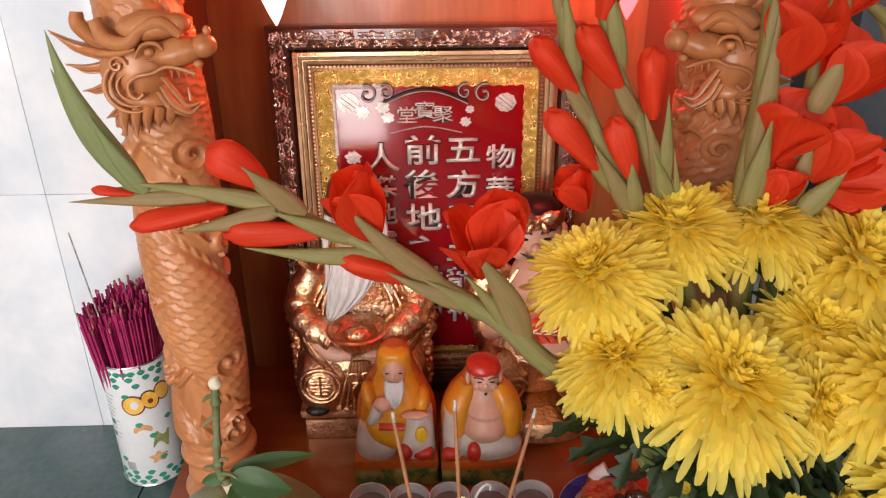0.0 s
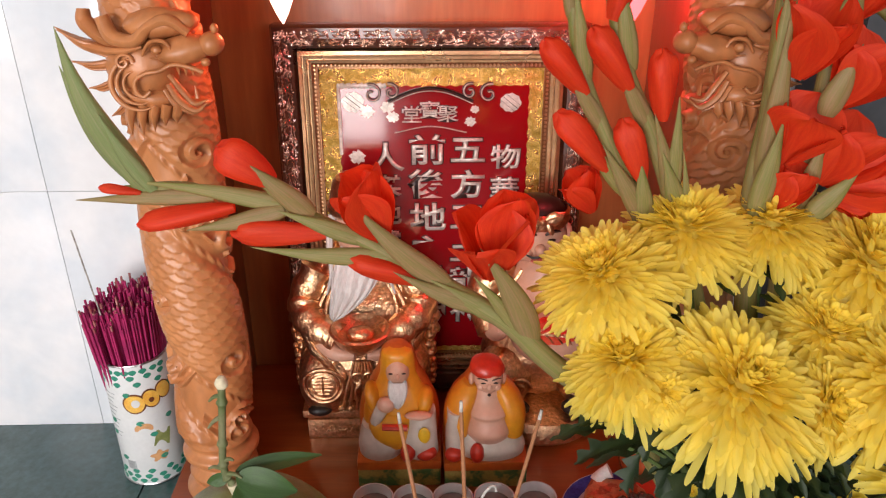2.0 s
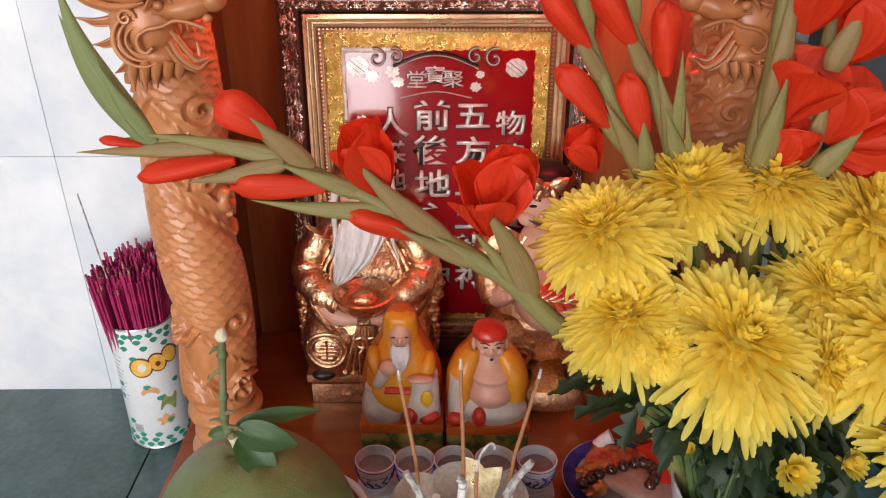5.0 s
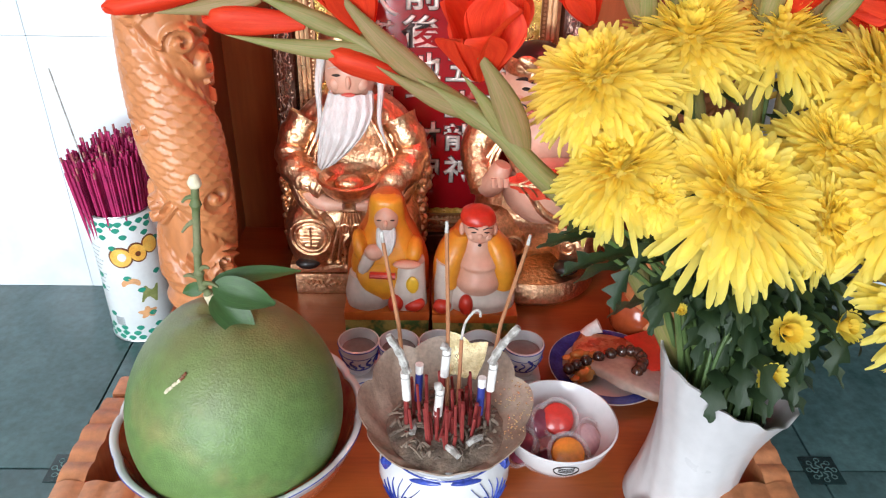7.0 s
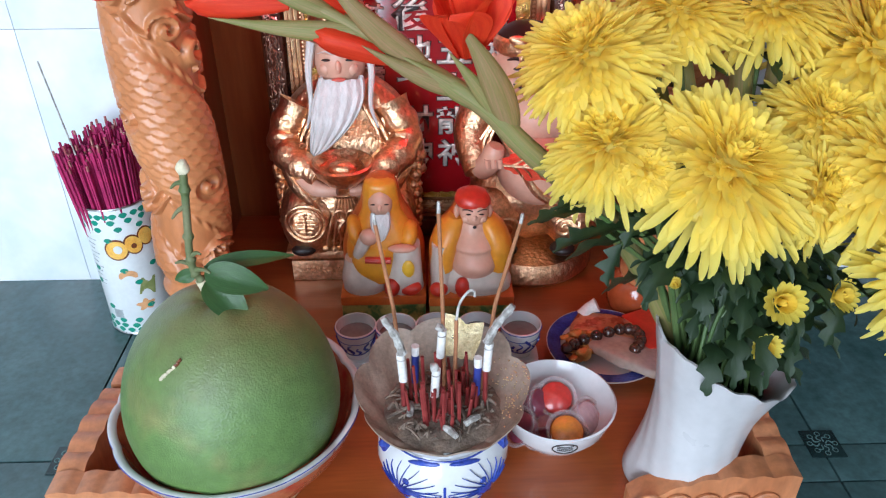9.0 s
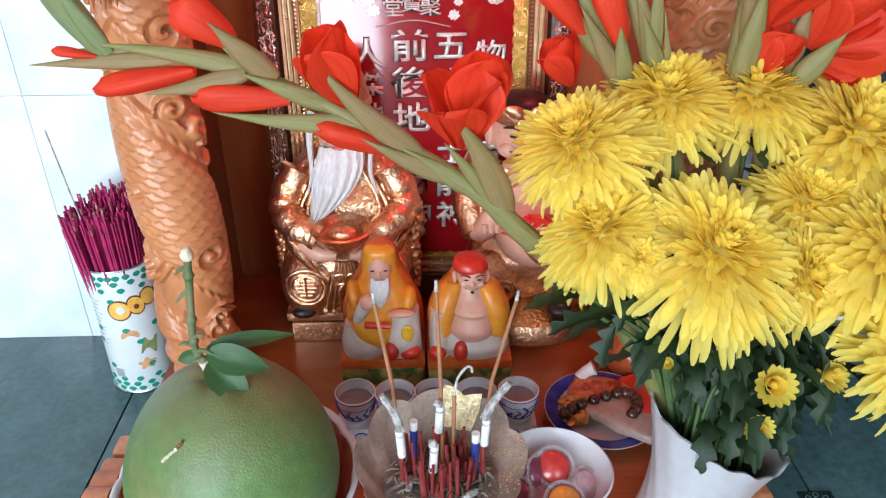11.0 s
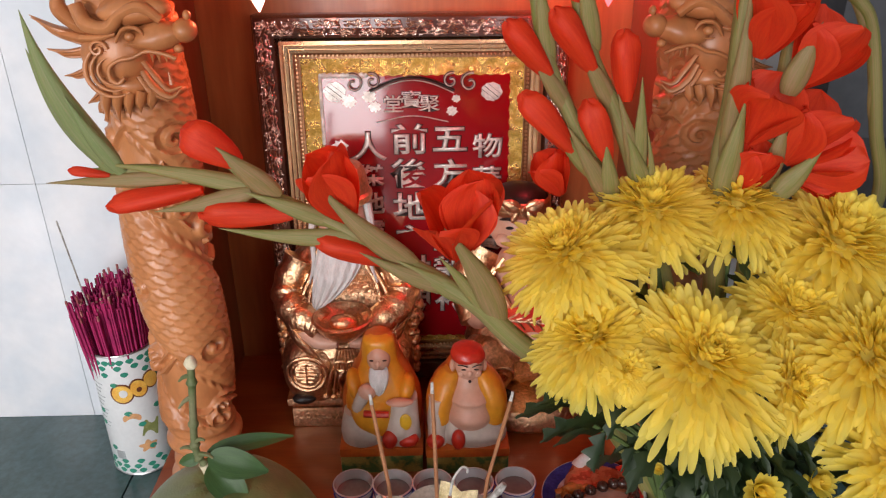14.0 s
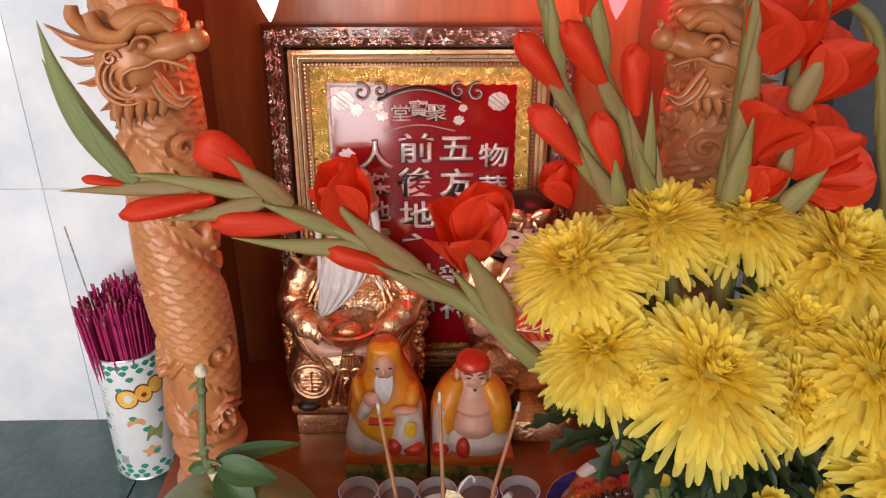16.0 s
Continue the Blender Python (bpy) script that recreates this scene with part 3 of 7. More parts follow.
    for (tx, tz), (bx, bz), w in (((-9.0, 4.6), (-3.6, 2.2), 1.15), ((-8.0, 1.2), (-3.0, 1.1), 0.90), ((-6.8, -1.6), (-2.9, -0.4), 0.85), ((-4.9, -4.6), (-2.0, -2.2), 0.80)):   # mane
        mx, mz = (tx + bx) / 2, (tz + bz) / 2
        line([(bx, bz), (mx, mz - 0.35), (tx, tz)], -3.6, (w, w * 0.95, w * 0.55, 0.05), 16, 10, 0.6)
        line([(bx, bz + 0.3), (mx, mz - 0.05), (tx * 0.92 + bx * 0.08, tz * 0.92 + bz * 0.08)], -4.2, (w * 0.30, w * 0.26, 0.05), 12, 7)
        line([(bx, bz - 0.5), (mx, mz - 0.65), (tx * 0.8 + bx * 0.2, tz * 0.8 + bz * 0.2 - 0.15)], -4.1, (w * 0.28, w * 0.22, 0.05), 12, 7)
    for k, (x, z) in enumerate(((-2.5, -6.1), (-1.3, -6.2), (-0.1, -5.8), (1.1, -5.2), (2.3, -4.9))):   # beard tufts
        line([(x + 0.5, -3.0), (x + 0.25, -4.0), (x, z)], -5.2, (0.75, 0.65, 0.05), 12, 8)
        line([(x + 0.2, -3.2), (x - 0.1, -4.2), (x - 0.5, z + 0.7)], -4.9, (0.5, 0.42, 0.05), 10, 7)
    g.move(Matrix.Diagonal((0.0094 * s, 0.0098, 0.0094, 1)))
    return g


for sx, px in ((-1, -0.302), (1, 0.283)):
    pil = thing("dragon_pillar", (px, 0.635, 0), "round wooden altar pillar carved with a coiling scaly dragon", "pillar", "altar pillars")
    part("shaft", pillar_mesh(sx), CARVED, pil, angle=60)
    h = dragon_head(-sx).move(pose(-0.0030 * sx, -0.002, 0.706))
    part("dragon_head", h, CARVED, pil, "carved dragon head with mane spikes and open jaws", angle=50)

# ---- plaque ----
PX0, PX1, PZ0, PZ1, PY = -0.234, 0.188, 0.157, 0.708, 0.868


def ring(g, x0, x1, z0, z1, w, prof, mi=0):
    """A mitred moulding round a rectangle: prof rows of inset share and y."""
    rows = []
    for u, y in prof:
        d = u * w
        rows.append([(x0 + d, y, z0 + d), (x1 - d, y, z0 + d), (x1 - d, y, z1 - d), (x0 + d, y, z1 - d)])
    return g.grid(np.array(rows), closed_v=True, mi=mi)


LEAN = pose(0, 0, 0, -4.0)
plaque = thing("framed_plaque", (0, 0.846, BOARD_Z), "red mirror plaque with silver Chinese characters in ornate frame", "plaque")
plaque.matrix_basis = pose(0, 0.846, BOARD_Z) @ LEAN
BACK = pose(0, -PY, -BOARD_Z)
g = ring(Geo(), PX0, PX1, PZ0, PZ1, 0.033, [(0, PY + 0.02), (0, PY - 0.018), (0.12, PY - 0.026), (0.5, PY - 0.03), (0.88, PY - 0.024), (1, PY - 0.012), (1, PY + 0.01)])
g.prism([(PX0 + 0.03, BOARD_Z), (PX0 + 0.09, BOARD_Z), (PX0 + 0.09, PZ0 + 0.01), (PX0 + 0.03, PZ0 + 0.01)], PY - 0.01, PY + 0.015)
g.prism([(PX1 - 0.09, BOARD_Z), (PX1 - 0.03, BOARD_Z), (PX1 - 0.03, PZ0 + 0.01), (PX1 - 0.09, PZ0 + 0.01)], PY - 0.01, PY + 0.015)
outer = part("outer_frame", g.move(BACK), BLACKFRAME, plaque, "dark glossy outer frame")
g = Geo()
rr = random.Random(11)


def relief(g, place, flip):
    """One length of carving: a rosette, acanthus leaves to both sides and fine reeding between. place(u, v) gives a point."""
    t = np.linspace(0, 7.5, 20)
    g.tube([place(0.0065 * (1 - q / 9) * math.cos(q) , flip * 0.0065 * (1 - q / 9) * math.sin(q)) for q in t], np.linspace(0.0014, 0.0009, 20), 4)
    for s in (-1, 1):
        for k in range(4):
            u0, v0 = s * (0.007 + 0.0022 * k), flip * s * (0.006 - 0.0036 * k)
            w = rr.uniform(0.8, 1.2)
            g.tube(curve([place(u0, v0), place(u0 + s * 0.004, v0 + flip * 0.003 * w), place(u0 + s * 0.0085 * w, v0 + flip * 0.0015)], 7), [0.0006, 0.0015, 0.0019, 0.0019, 0.0016, 0.0011, 0.0004], 4)
        for k in range(5):
            v0 = -0.0085 + 0.0040 * k + rr.uniform(-0.0006, 0.0006)
            g.tube([place(s * 0.0125, v0), place(s * 0.0165, v0 + 0.0004), place(s * 0.0215, v0)], [0.0004, 0.0009, 0.0004], 4)
        for k in range(3):
            q, v0 = s * rr.uniform(0.004, 0.02), rr.choice((-1, 1)) * rr.uniform(0.007, 0.0105)
            g.blob(place(q, v0), (0.0016, 0.0010, 0.0016), nu=4, nv=6)


for k in range(19):
    c = PX0 + 0.018 + (k + 0.5) / 19 * (PX1 - PX0 - 0.036)
    relief(g, lambda u, v: (c + u, PY - 0.0288, PZ1 - 0.0165 + v), 1 if k % 2 else -1)
for k in range(24):
    c = PZ0 + 0.004 + (k + 0.5) / 24 * (PZ1 - PZ0 - 0.022)
    relief(g, lambda u, v: (PX0 + 0.0165 + v, PY - 0.0288, c + u), 1 if k % 2 else -1)
    relief(g, lambda u, v: (PX1 - 0.0165 - v, PY - 0.0288, c + u), 1 if k % 2 else -1)
part("scroll_relief", g.move(BACK), BRONZE, outer, "carved scrolls with a worn bronze sheen", kind="stuff")
IN = 0.033
g = ring(Geo(), PX0 + IN, PX1 - IN, PZ0 + IN, PZ1 - IN, 0.017, [(0, PY - 0.010), (0.05, PY - 0.020), (0.3, PY - 0.021), (0.33, PY - 0.014), (0.4, PY - 0.014), (0.44, PY - 0.018), (0.66, PY - 0.017), (0.7, PY - 0.010), (0.76, PY - 0.010), (0.8, PY - 0.013), (1, PY - 0.012), (1, PY + 0.005)])
part("gilt_moulding", g.move(BACK), GILT, plaque, "stepped gilt inner moulding", angle=25)
IN += 0.017
g = ring(Geo(), PX0 + IN, PX1 - IN, PZ0 + IN, PZ1 - IN, 0.008, [(0, PY - 0.011), (0.5, PY - 0.008), (1, PY - 0.009), (1, PY + 0.005)])
beadband = part("bead_band", g.move(BACK), GILT_DARK, plaque)
g = Geo()
bx0, bx1, bz0, bz1 = PX0 + IN + 0.004, PX1 - IN - 0.004, PZ0 + IN + 0.004, PZ1 - IN - 0.004
nx, nz = int((bx1 - bx0) / 0.0056), int((bz1 - bz0) / 0.0056)
for k in range(nx + 1):
    for z in (bz0, bz1):
        g.blob((bx0 + (bx1 - bx0) * k / nx, PY - 0.0095, z), (0.0021, 0.0021, 0.0021), nu=5, nv=6)
for k in range(1, nz):
    for x in (bx0, bx1):
        g.blob((x, PY - 0.0095, bz0 + (bz1 - bz0) * k / nz), (0.0021, 0.0021, 0.0021), nu=5, nv=6)
part("beading", g.move(BACK), GILT, beadband, kind="stuff")
IN += 0.008
MX0, MX1, MZ0, MZ1 = PX0 + IN, PX1 - IN, PZ0 + IN, PZ1 - IN
part("gold_mat", Geo().box(((MX0 + MX1) / 2, PY + 0.001, (MZ0 + MZ1) / 2), (MX1 - MX0, 0.006, MZ1 - MZ0)).move(BACK), GLITTER, plaque, "glittering gold foil border")
RX0, RX1, RZ0, RZ1 = MX0 + 0.025, MX1 - 0.020, MZ0 + 0.010, MZ1 - 0.024
edge = []
for k in range(480):                                            # finely waved outline of the red panel
    u = k / 480 * 4
    s, f = int(u), u - int(u)
    w = 0.0009 * math.sin(f * 110 * (1.0 if s % 2 == 0 else 1.35))
    x, z = ((RX0 + f * (RX1 - RX0), RZ0 - w), (RX1 + w, RZ0 + f * (RZ1 - RZ0)), (RX1 - f * (RX1 - RX0), RZ1 + w), (RX0 - w, RZ1 - f * (RZ1 - RZ0)))[s]
    edge.append((x, z))
panel = part("red_panel", Geo().prism(edge, PY - 0.006, PY + 0.002).move(BACK), REDPLATE, plaque, "glossy deep red mirror panel", angle=30)


def glyph(text, x, z, size, material=None, parent=panel, depth=0.0016, name="character", bold=0.016):
    if material is None:
        ob = glyph(text, x, z, size, SILVER, parent, 0.0022, name, bold)
        glyph(text, x, z, size, SHADOWLINE, ob, 0.0010, "dark_edge", bold + 0.024)
        return ob
    cu = bpy.data.curves.new("glyph", "FONT")
    cu.body, cu.size, cu.extrude, cu.offset = text, 1.0, 0.0, bold
    tmp = bpy.data.objects.new("glyph", cu)
    scene.collection.objects.link(tmp)
    bpy.context.view_layer.update()
    me = bpy.data.meshes.new_from_object(tmp.evaluated_get(bpy.context.evaluated_depsgraph_get()))
    bpy.data.objects.remove(tmp)
    co = np.array([v.co[:] for v in me.vertices])
    lo, hi = co.min(0), co.max(0)
    bm = bmesh.new()
    bm.from_mesh(me)
    r = bmesh.ops.extrude_face_region(bm, geom=bm.faces[:])
    bmesh.ops.translate(bm, vec=(0, 0, 1), verts=[e for e in r["geom"] if isinstance(e, bmesh.types.BMVert)])
    bm.to_mesh(me)
    bm.free()
    c = (lo + hi) / 2
    for v in me.vertices:
        v.co = ((v.co.x - c[0]) * size * 1.14, -0.0072 - v.co.z * depth + 0.001, (v.co.y - c[1]) * size * 0.94)
    me.materials.clear()
    me.materials.append(material)
    ob = new(name, me)
    ob.parent = parent
    ob.location = (x, 0, z - BOARD_Z) if parent is panel else (0, 0, 0)
    return ob


GX, GZ, STEP = -0.030, 0.538, 0.0497
for k, ch in enumerate("前後地主財神"):
    glyph(ch, GX, GZ - k * STEP, 0.0475)
for k, ch in enumerate("五方五土龍神"):
    glyph(ch, GX + 0.057, GZ - 0.001 - k * STEP, 0.0455)
for k, ch in enumerate("物華天寶"):
    glyph(ch, GX + 0.110, GZ - 0.011 - k * 0.047, 0.0385)
for k, ch in enumerate("人傑地靈"):
    glyph(ch, GX - 0.058, GZ - 0.010 - k * 0.042, 0.046 if k == 0 else 0.036)
for k, ch in enumerate("堂寶聚"):
    glyph(ch, GX - 0.021 + 0.0248 * k, 0.588 + (0.006 if k == 1 else 0), 0.027, bold=0.004)


def flat_line(pts, w, name, material, y=-0.0085):
    g = Geo().tube([(x, y, z - BOARD_Z) for x, z in pts], w, 6, flat=0.5)
    return part(name, g, material, panel)


def scroll(cx, cz, s, r):
    t = np.linspace(0, 7.2, 34)
    return [(cx + s * (r * (1 - q / 8.5)) * math.cos(q + 1.2), cz + r * (1 - q / 8.5) * math.sin(q + 1.2)) for q in t]


cap = [(GX + 0.005 + x, 0.606 + 0.018 * math.cos(x / 0.058 * 1.57)) for x in np.linspace(-0.058, 0.058, 21)]
flat_line(cap, 0.0042, "cartouche_line", SHADOWLINE)
flat_line([(x, z - 0.004) for x, z in cap], 0.0015, "cartouche_line", SILVER, -0.0095)
low = [(GX + 0.005 + x, 0.566 + 0.005 * math.cos(x / 0.04 * 1.9)) for x in np.linspace(-0.05, 0.05, 21)]
flat_line(low, 0.0016, "cartouche_line", SILVER)
for s in (-1, 1):
    for dx, r, dz in ((0.080, 0.0140, 0.0), (0.054, 0.0115, 0.003)):
        pts = scroll(GX + 0.005 + s * dx, 0.616 + dz, s, r)
        flat_line(pts, 0.0044, "scroll_outline", SHADOWLINE)
        flat_line(pts, 0.0022, "scroll_line", SILVER, -0.0115)
for cx, cz, s in ((-0.131, 0.605, 0.019), (0.085, 0.603, 0.018), (-0.112, 0.592, 0.012), (-0.084, 0.598, 0.011), (-0.077, 0.584, 0.010), (0.036, 0.594, 0.007), (0.030, 0.577, 0.009), (-0.128, 0.528, 0.013)):
    pts = [(cx + s * (1 + (0.07 if s > 0.015 else 0.22) * math.sin(7 * t + cx * 99)) * math.cos(t) * 0.8, cz + s * (1 + (0.07 if s > 0.015 else 0.22) * math.cos(9 * t)) * math.sin(t) * 0.7) for t in np.linspace(0, 6.28, 26, endpoint=False)]
    part("ornament", Geo().prism(pts, -0.0078, -0.004).move(pose(0, 0, -BOARD_Z)), SILVER, panel, angle=30)
    if s > 0.015:                                                # dark strokes across the larger emblems
        for k in (-1, 0, 1):
            flat_line([(cx - 0.010 + 0.004 * k + 0.020 * u, cz + 0.008 - 0.016 * u + 0.004 * k) for u in np.linspace(0, 1, 7)], 0.0010 if k == 0 else 0.0005, "emblem_stroke", SHADOWLINE, -0.0080)
g = Geo()
for k in range(46):                                             # silver lace along the top left edge
    x = RX0 + 0.002 + (k % 23) * 0.0028 if k < 23 else RX0 + 0.001
    z = RZ1 + 0.001 if k < 23 else RZ1 - (k - 23) * 0.0042
    g.blob((x, -0.007, z - BOARD_Z), (0.0026, 0.0015, 0.0026 + 0.001 * (k % 3)), nu=6, nv=8)
part("lace_edge", g, SILVER, panel, kind="stuff")


# ---- statues: one plain mesh each ----
def gold_elder():
    """Seated robed elder with a long white beard, holding an ingot, on a low plinth."""
    g = Geo()                                                     # 0 gold, 1 skin, 2 beard, 3 dark, 4 lip
    g.box((0.0, 0.005, 0.017), (0.165, 0.10, 0.034), 0.005)
    g.box((0.0, 0.01, 0.042), (0.178, 0.108, 0.014), 0.006)
    g.loft([(0.045, 0, 0.02, 0.086, 0.052), (0.08, 0, 0.015, 0.090, 0.058), (0.12, 0, 0.015, 0.090, 0.058), (0.15, 0, 0.03, 0.086, 0.046), (0.19, 0, 0.04, 0.088, 0.040), (0.225, 0, 0.042, 0.080, 0.040), (0.250, 0, 0.042, 0.062, 0.036), (0.272, 0, 0.038, 0.036, 0.030)], 60, power=0.85, ripple=0.03, folds=13)
    for s in (-1, 1):
        g.loft([(0.048, s * 0.050, -0.012, 0.036, 0.036), (0.08, s * 0.052, -0.016, 0.040, 0.042), (0.115, s * 0.052, -0.012, 0.038, 0.040), (0.138, s * 0.050, 0.0, 0.026, 0.026)], 36, power=0.9, ripple=0.02)
        for k in range(4):                                        # curled chair arms and back ornaments
            g.blob((s * (0.094 + 0.004 * (k % 2)), 0.022 + 0.004 * k, 0.176 - 0.013 * k), (0.011, 0.014, 0.0075), (0, 20 * s, 0), nu=9, nv=12)
        for k in range(7):
            z = 0.155 - 0.015 * k
            g.blob((s * (0.090 + 0.003 * (k % 2)), 0.015, z), (0.010, 0.016, 0.009), nu=8, nv=10)
        for k in range(2):
            g.blob((s * (0.078 + 0.003 * (k % 2)), 0.062, 0.19 + 0.016 * k), (0.012, 0.012, 0.010), nu=8, nv=10)
        g.tube(curve([(s * 0.060, 0.022, 0.240), (s * 0.080, 0.006, 0.200), (s * 0.066, -0.022, 0.178), (s * 0.030, -0.040, 0.164)], 18), np.linspace(0.024, 0.021, 18) + 0.002 * np.cos(np.arange(18) * 1.9), 14)
        g.tube(curve([(s * 0.075, -0.002, 0.168), (s * 0.062, -0.026, 0.146), (s * 0.040, -0.040, 0.126)], 10), np.linspace(0.017, 0.012, 10), 12)
        g.tube(curve([(s * 0.056, -0.036, 0.160), (s * 0.034, -0.054, 0.151), (s * 0.008, -0.060, 0.151)], 8), [0.012, 0.012, 0.011, 0.011, 0.010, 0.009, 0.008, 0.006], 10, mi=1)
        t = np.linspace(0, 6.283, 34)
        for r in (0.027, 0.021):
            g.tube([(s * 0.054 + r * math.cos(a), -0.057 + 5.5 * (r * math.cos(a)) ** 2, 0.100 + r * math.sin(a)) for a in t], 0.0023, 6)
        for k in range(5):
            z = 0.088 + 0.006 * k
            w = 0.014 - 0.003 * abs(k - 2)
            g.tube([(s * 0.054 - w, -0.058, z), (s * 0.054 + w, -0.058, z)], 0.0016, 6)
        g.tube([(s * 0.054, -0.0585, 0.084), (s * 0.054, -0.0585, 0.116)], 0.0016, 6)
        for k in range(4):
            g.tube(curve([(s * (0.026 + 0.012 * k), 0.004, 0.245 - 0.010 * k), (s * (0.046 + 0.012 * k), -0.008, 0.205 - 0.010 * k), (s * (0.050 + 0.006 * k), -0.036, 0.170)], 12), 0.0028, 6)
        for k in range(5):                                        # border beads of the robe
            g.blob((s * (0.020 + 0.012 * k), -0.050 + 0.002 * k, 0.056), (0.005, 0.004, 0.004), nu=6, nv=8)
        g.blob((s * 0.062, -0.050, 0.055), (0.017, 0.010, 0.008), mi=3, nu=8, nv=12)
    rr_ = random.Random(5)
    for k in range(26):                                           # relief on the plinth and along the hem
        x = -0.072 + 0.144 * (k + 0.5) / 26
        g.tube(curve([(x - 0.003, -0.0458, 0.010 + 0.014 * rr_.random()), (x, -0.0466, 0.017), (x + 0.003, -0.0458, 0.010 + 0.014 * rr_.random())], 5), 0.0010, 4)
        g.blob((x * 1.1, -0.046 + 0.010 * abs(x) / 0.08, 0.064 + 0.002 * (k % 2)), (0.0026, 0.0022, 0.0022), nu=5, nv=6)
    for s in (-1, 1):
        for k in range(14):                                       # beaded edge of the throne
            g.blob((s * (0.0965 + 0.002 * math.sin(k * 2.1)), 0.006, 0.062 + 0.0092 * k), (0.0042, 0.005, 0.0044), nu=6, nv=8)
        for k in range(6):                                        # curls on the sleeves and chest
            cx, cz = s * (0.030 + 0.0075 * k), 0.226 - 0.009 * k
            g.tube([(cx + 0.005 * (1 - q / 9) * math.cos(q), -0.014 - 0.004 * k, cz + 0.005 * (1 - q / 9) * math.sin(q)) for q in np.linspace(0, 7, 14)], 0.0009, 4)
        g.tube(curve([(s * 0.080, -0.030, 0.190), (s * 0.066, -0.046, 0.160), (s * 0.046, -0.054, 0.138), (s * 0.036, -0.052, 0.120)], 14), 0.0026, 6)
    for k in range(7):                                            # skirt folds and sash knot
        x = -0.021 + 0.007 * k
        g.tube(curve([(x * 0.5, -0.044, 0.132), (x, -0.050, 0.095), (x * 1.5, -0.046, 0.052)], 12), 0.0030, 6)
    for s in (-1, 1):
        g.tube([(s * (0.008 + 0.006 * math.cos(a)), -0.056, 0.112 + 0.008 * math.sin(a)) for a in np.linspace(0, 6.283, 18)], 0.0021, 6)
        g.tube(curve([(s * 0.002, -0.056, 0.106), (s * 0.010, -0.057, 0.092), (s * 0.006, -0.055, 0.074)], 9), 0.0026, 6)
    g.lathe([(0.004, 0.140), (0.022, 0.143), (0.034, 0.156), (0.041, 0.170), (0.038, 0.172), (0.026, 0.160), (0.012, 0.158), (0.0, 0.162)], (0, -0.052, 0.018), 28)   # ingot
    g.blob((0, -0.052, 0.180), (0.019, 0.014, 0.010), nu=10, nv=14)
    g.blob((0, 0.020, 0.300), (0.0325, 0.033, 0.044), mi=1, nu=18, nv=24)                                      # face
    g.blob((0, -0.013, 0.299), (0.0040, 0.0045, 0.009), mi=1, nu=8, nv=10)
    g.blob((0, -0.004, 0.322), (0.026, 0.010, 0.012), mi=1, nu=8, nv=12)
    for s in (-1, 1):
        g.blob((s * 0.016, -0.004, 0.294), (0.009, 0.006, 0.009), mi=1, nu=8, nv=10)
        g.blob((s * 0.0145, -0.0105, 0.3075), (0.0058, 0.0022, 0.0017), mi=3, nu=6, nv=8)
        g.tube(curve([(s * 0.006, -0.0125, 0.315), (s * 0.015, -0.0125, 0.319), (s * 0.025, -0.005, 0.314)], 7), [0.0004, 0.0006, 0.0007, 0.0007, 0.0006, 0.0005, 0.0003], 6, mi=2)
        g.tube(curve([(s * 0.035, 0.018, 0.322), (s * 0.040, 0.006, 0.288), (s * 0.038, -0.012, 0.250), (s * 0.046, -0.012, 0.218)], 14), np.linspace(0.0062, 0.0014, 14), 8, mi=2)
        g.blob((s * 0.037, 0.022, 0.300), (0.006, 0.008, 0.014), mi=1, nu=8, nv=10)
    g.blob((0, -0.0145, 0.2835), (0.0095, 0.004, 0.0026), mi=4, nu=8, nv=10)
    n = 26                                                        # beard, a swept tapering mass with strands
    rows = []
    for i in range(n):
        u = i / (n - 1)
        c = vec(0.002 - 0.040 * u ** 1.7, -0.004 - 0.026 * math.sin(u * 2.2), 0.284 - 0.098 * u)
        w = 0.029 * (1 - u) ** 0.6 * (0.95 + 0.45 * math.sin(min(u * 3.2, 1.57))) + 0.001
        rows.append([c + vec(w * math.cos(a), -0.012 * (1 - 0.6 * u) * math.sin(a) + 0.0016 * math.sin(a * 13 + u * 5), 0) for a in np.linspace(0, 2 * math.pi, 52, endpoint=False)])
    g.grid(np.array(rows), closed_v=True, mi=2)
    g.lathe([(0.036, 0.325), (0.040, 0.333), (0.039, 0.343), (0.037, 0.352), (0.034, 0.366), (0.029, 0.374), (0.0, 0.376)], (0, 0.024, 0), 24)  # hat
    g.lathe([(0.0390, 0.326), (0.0425, 0.331), (0.0425, 0.337), (0.039, 0.341)], (0, 0.024, 0), 24)
    g.box((0, -0.008, 0.352), (0.018, 0.010, 0.030), 0.002)
    return g


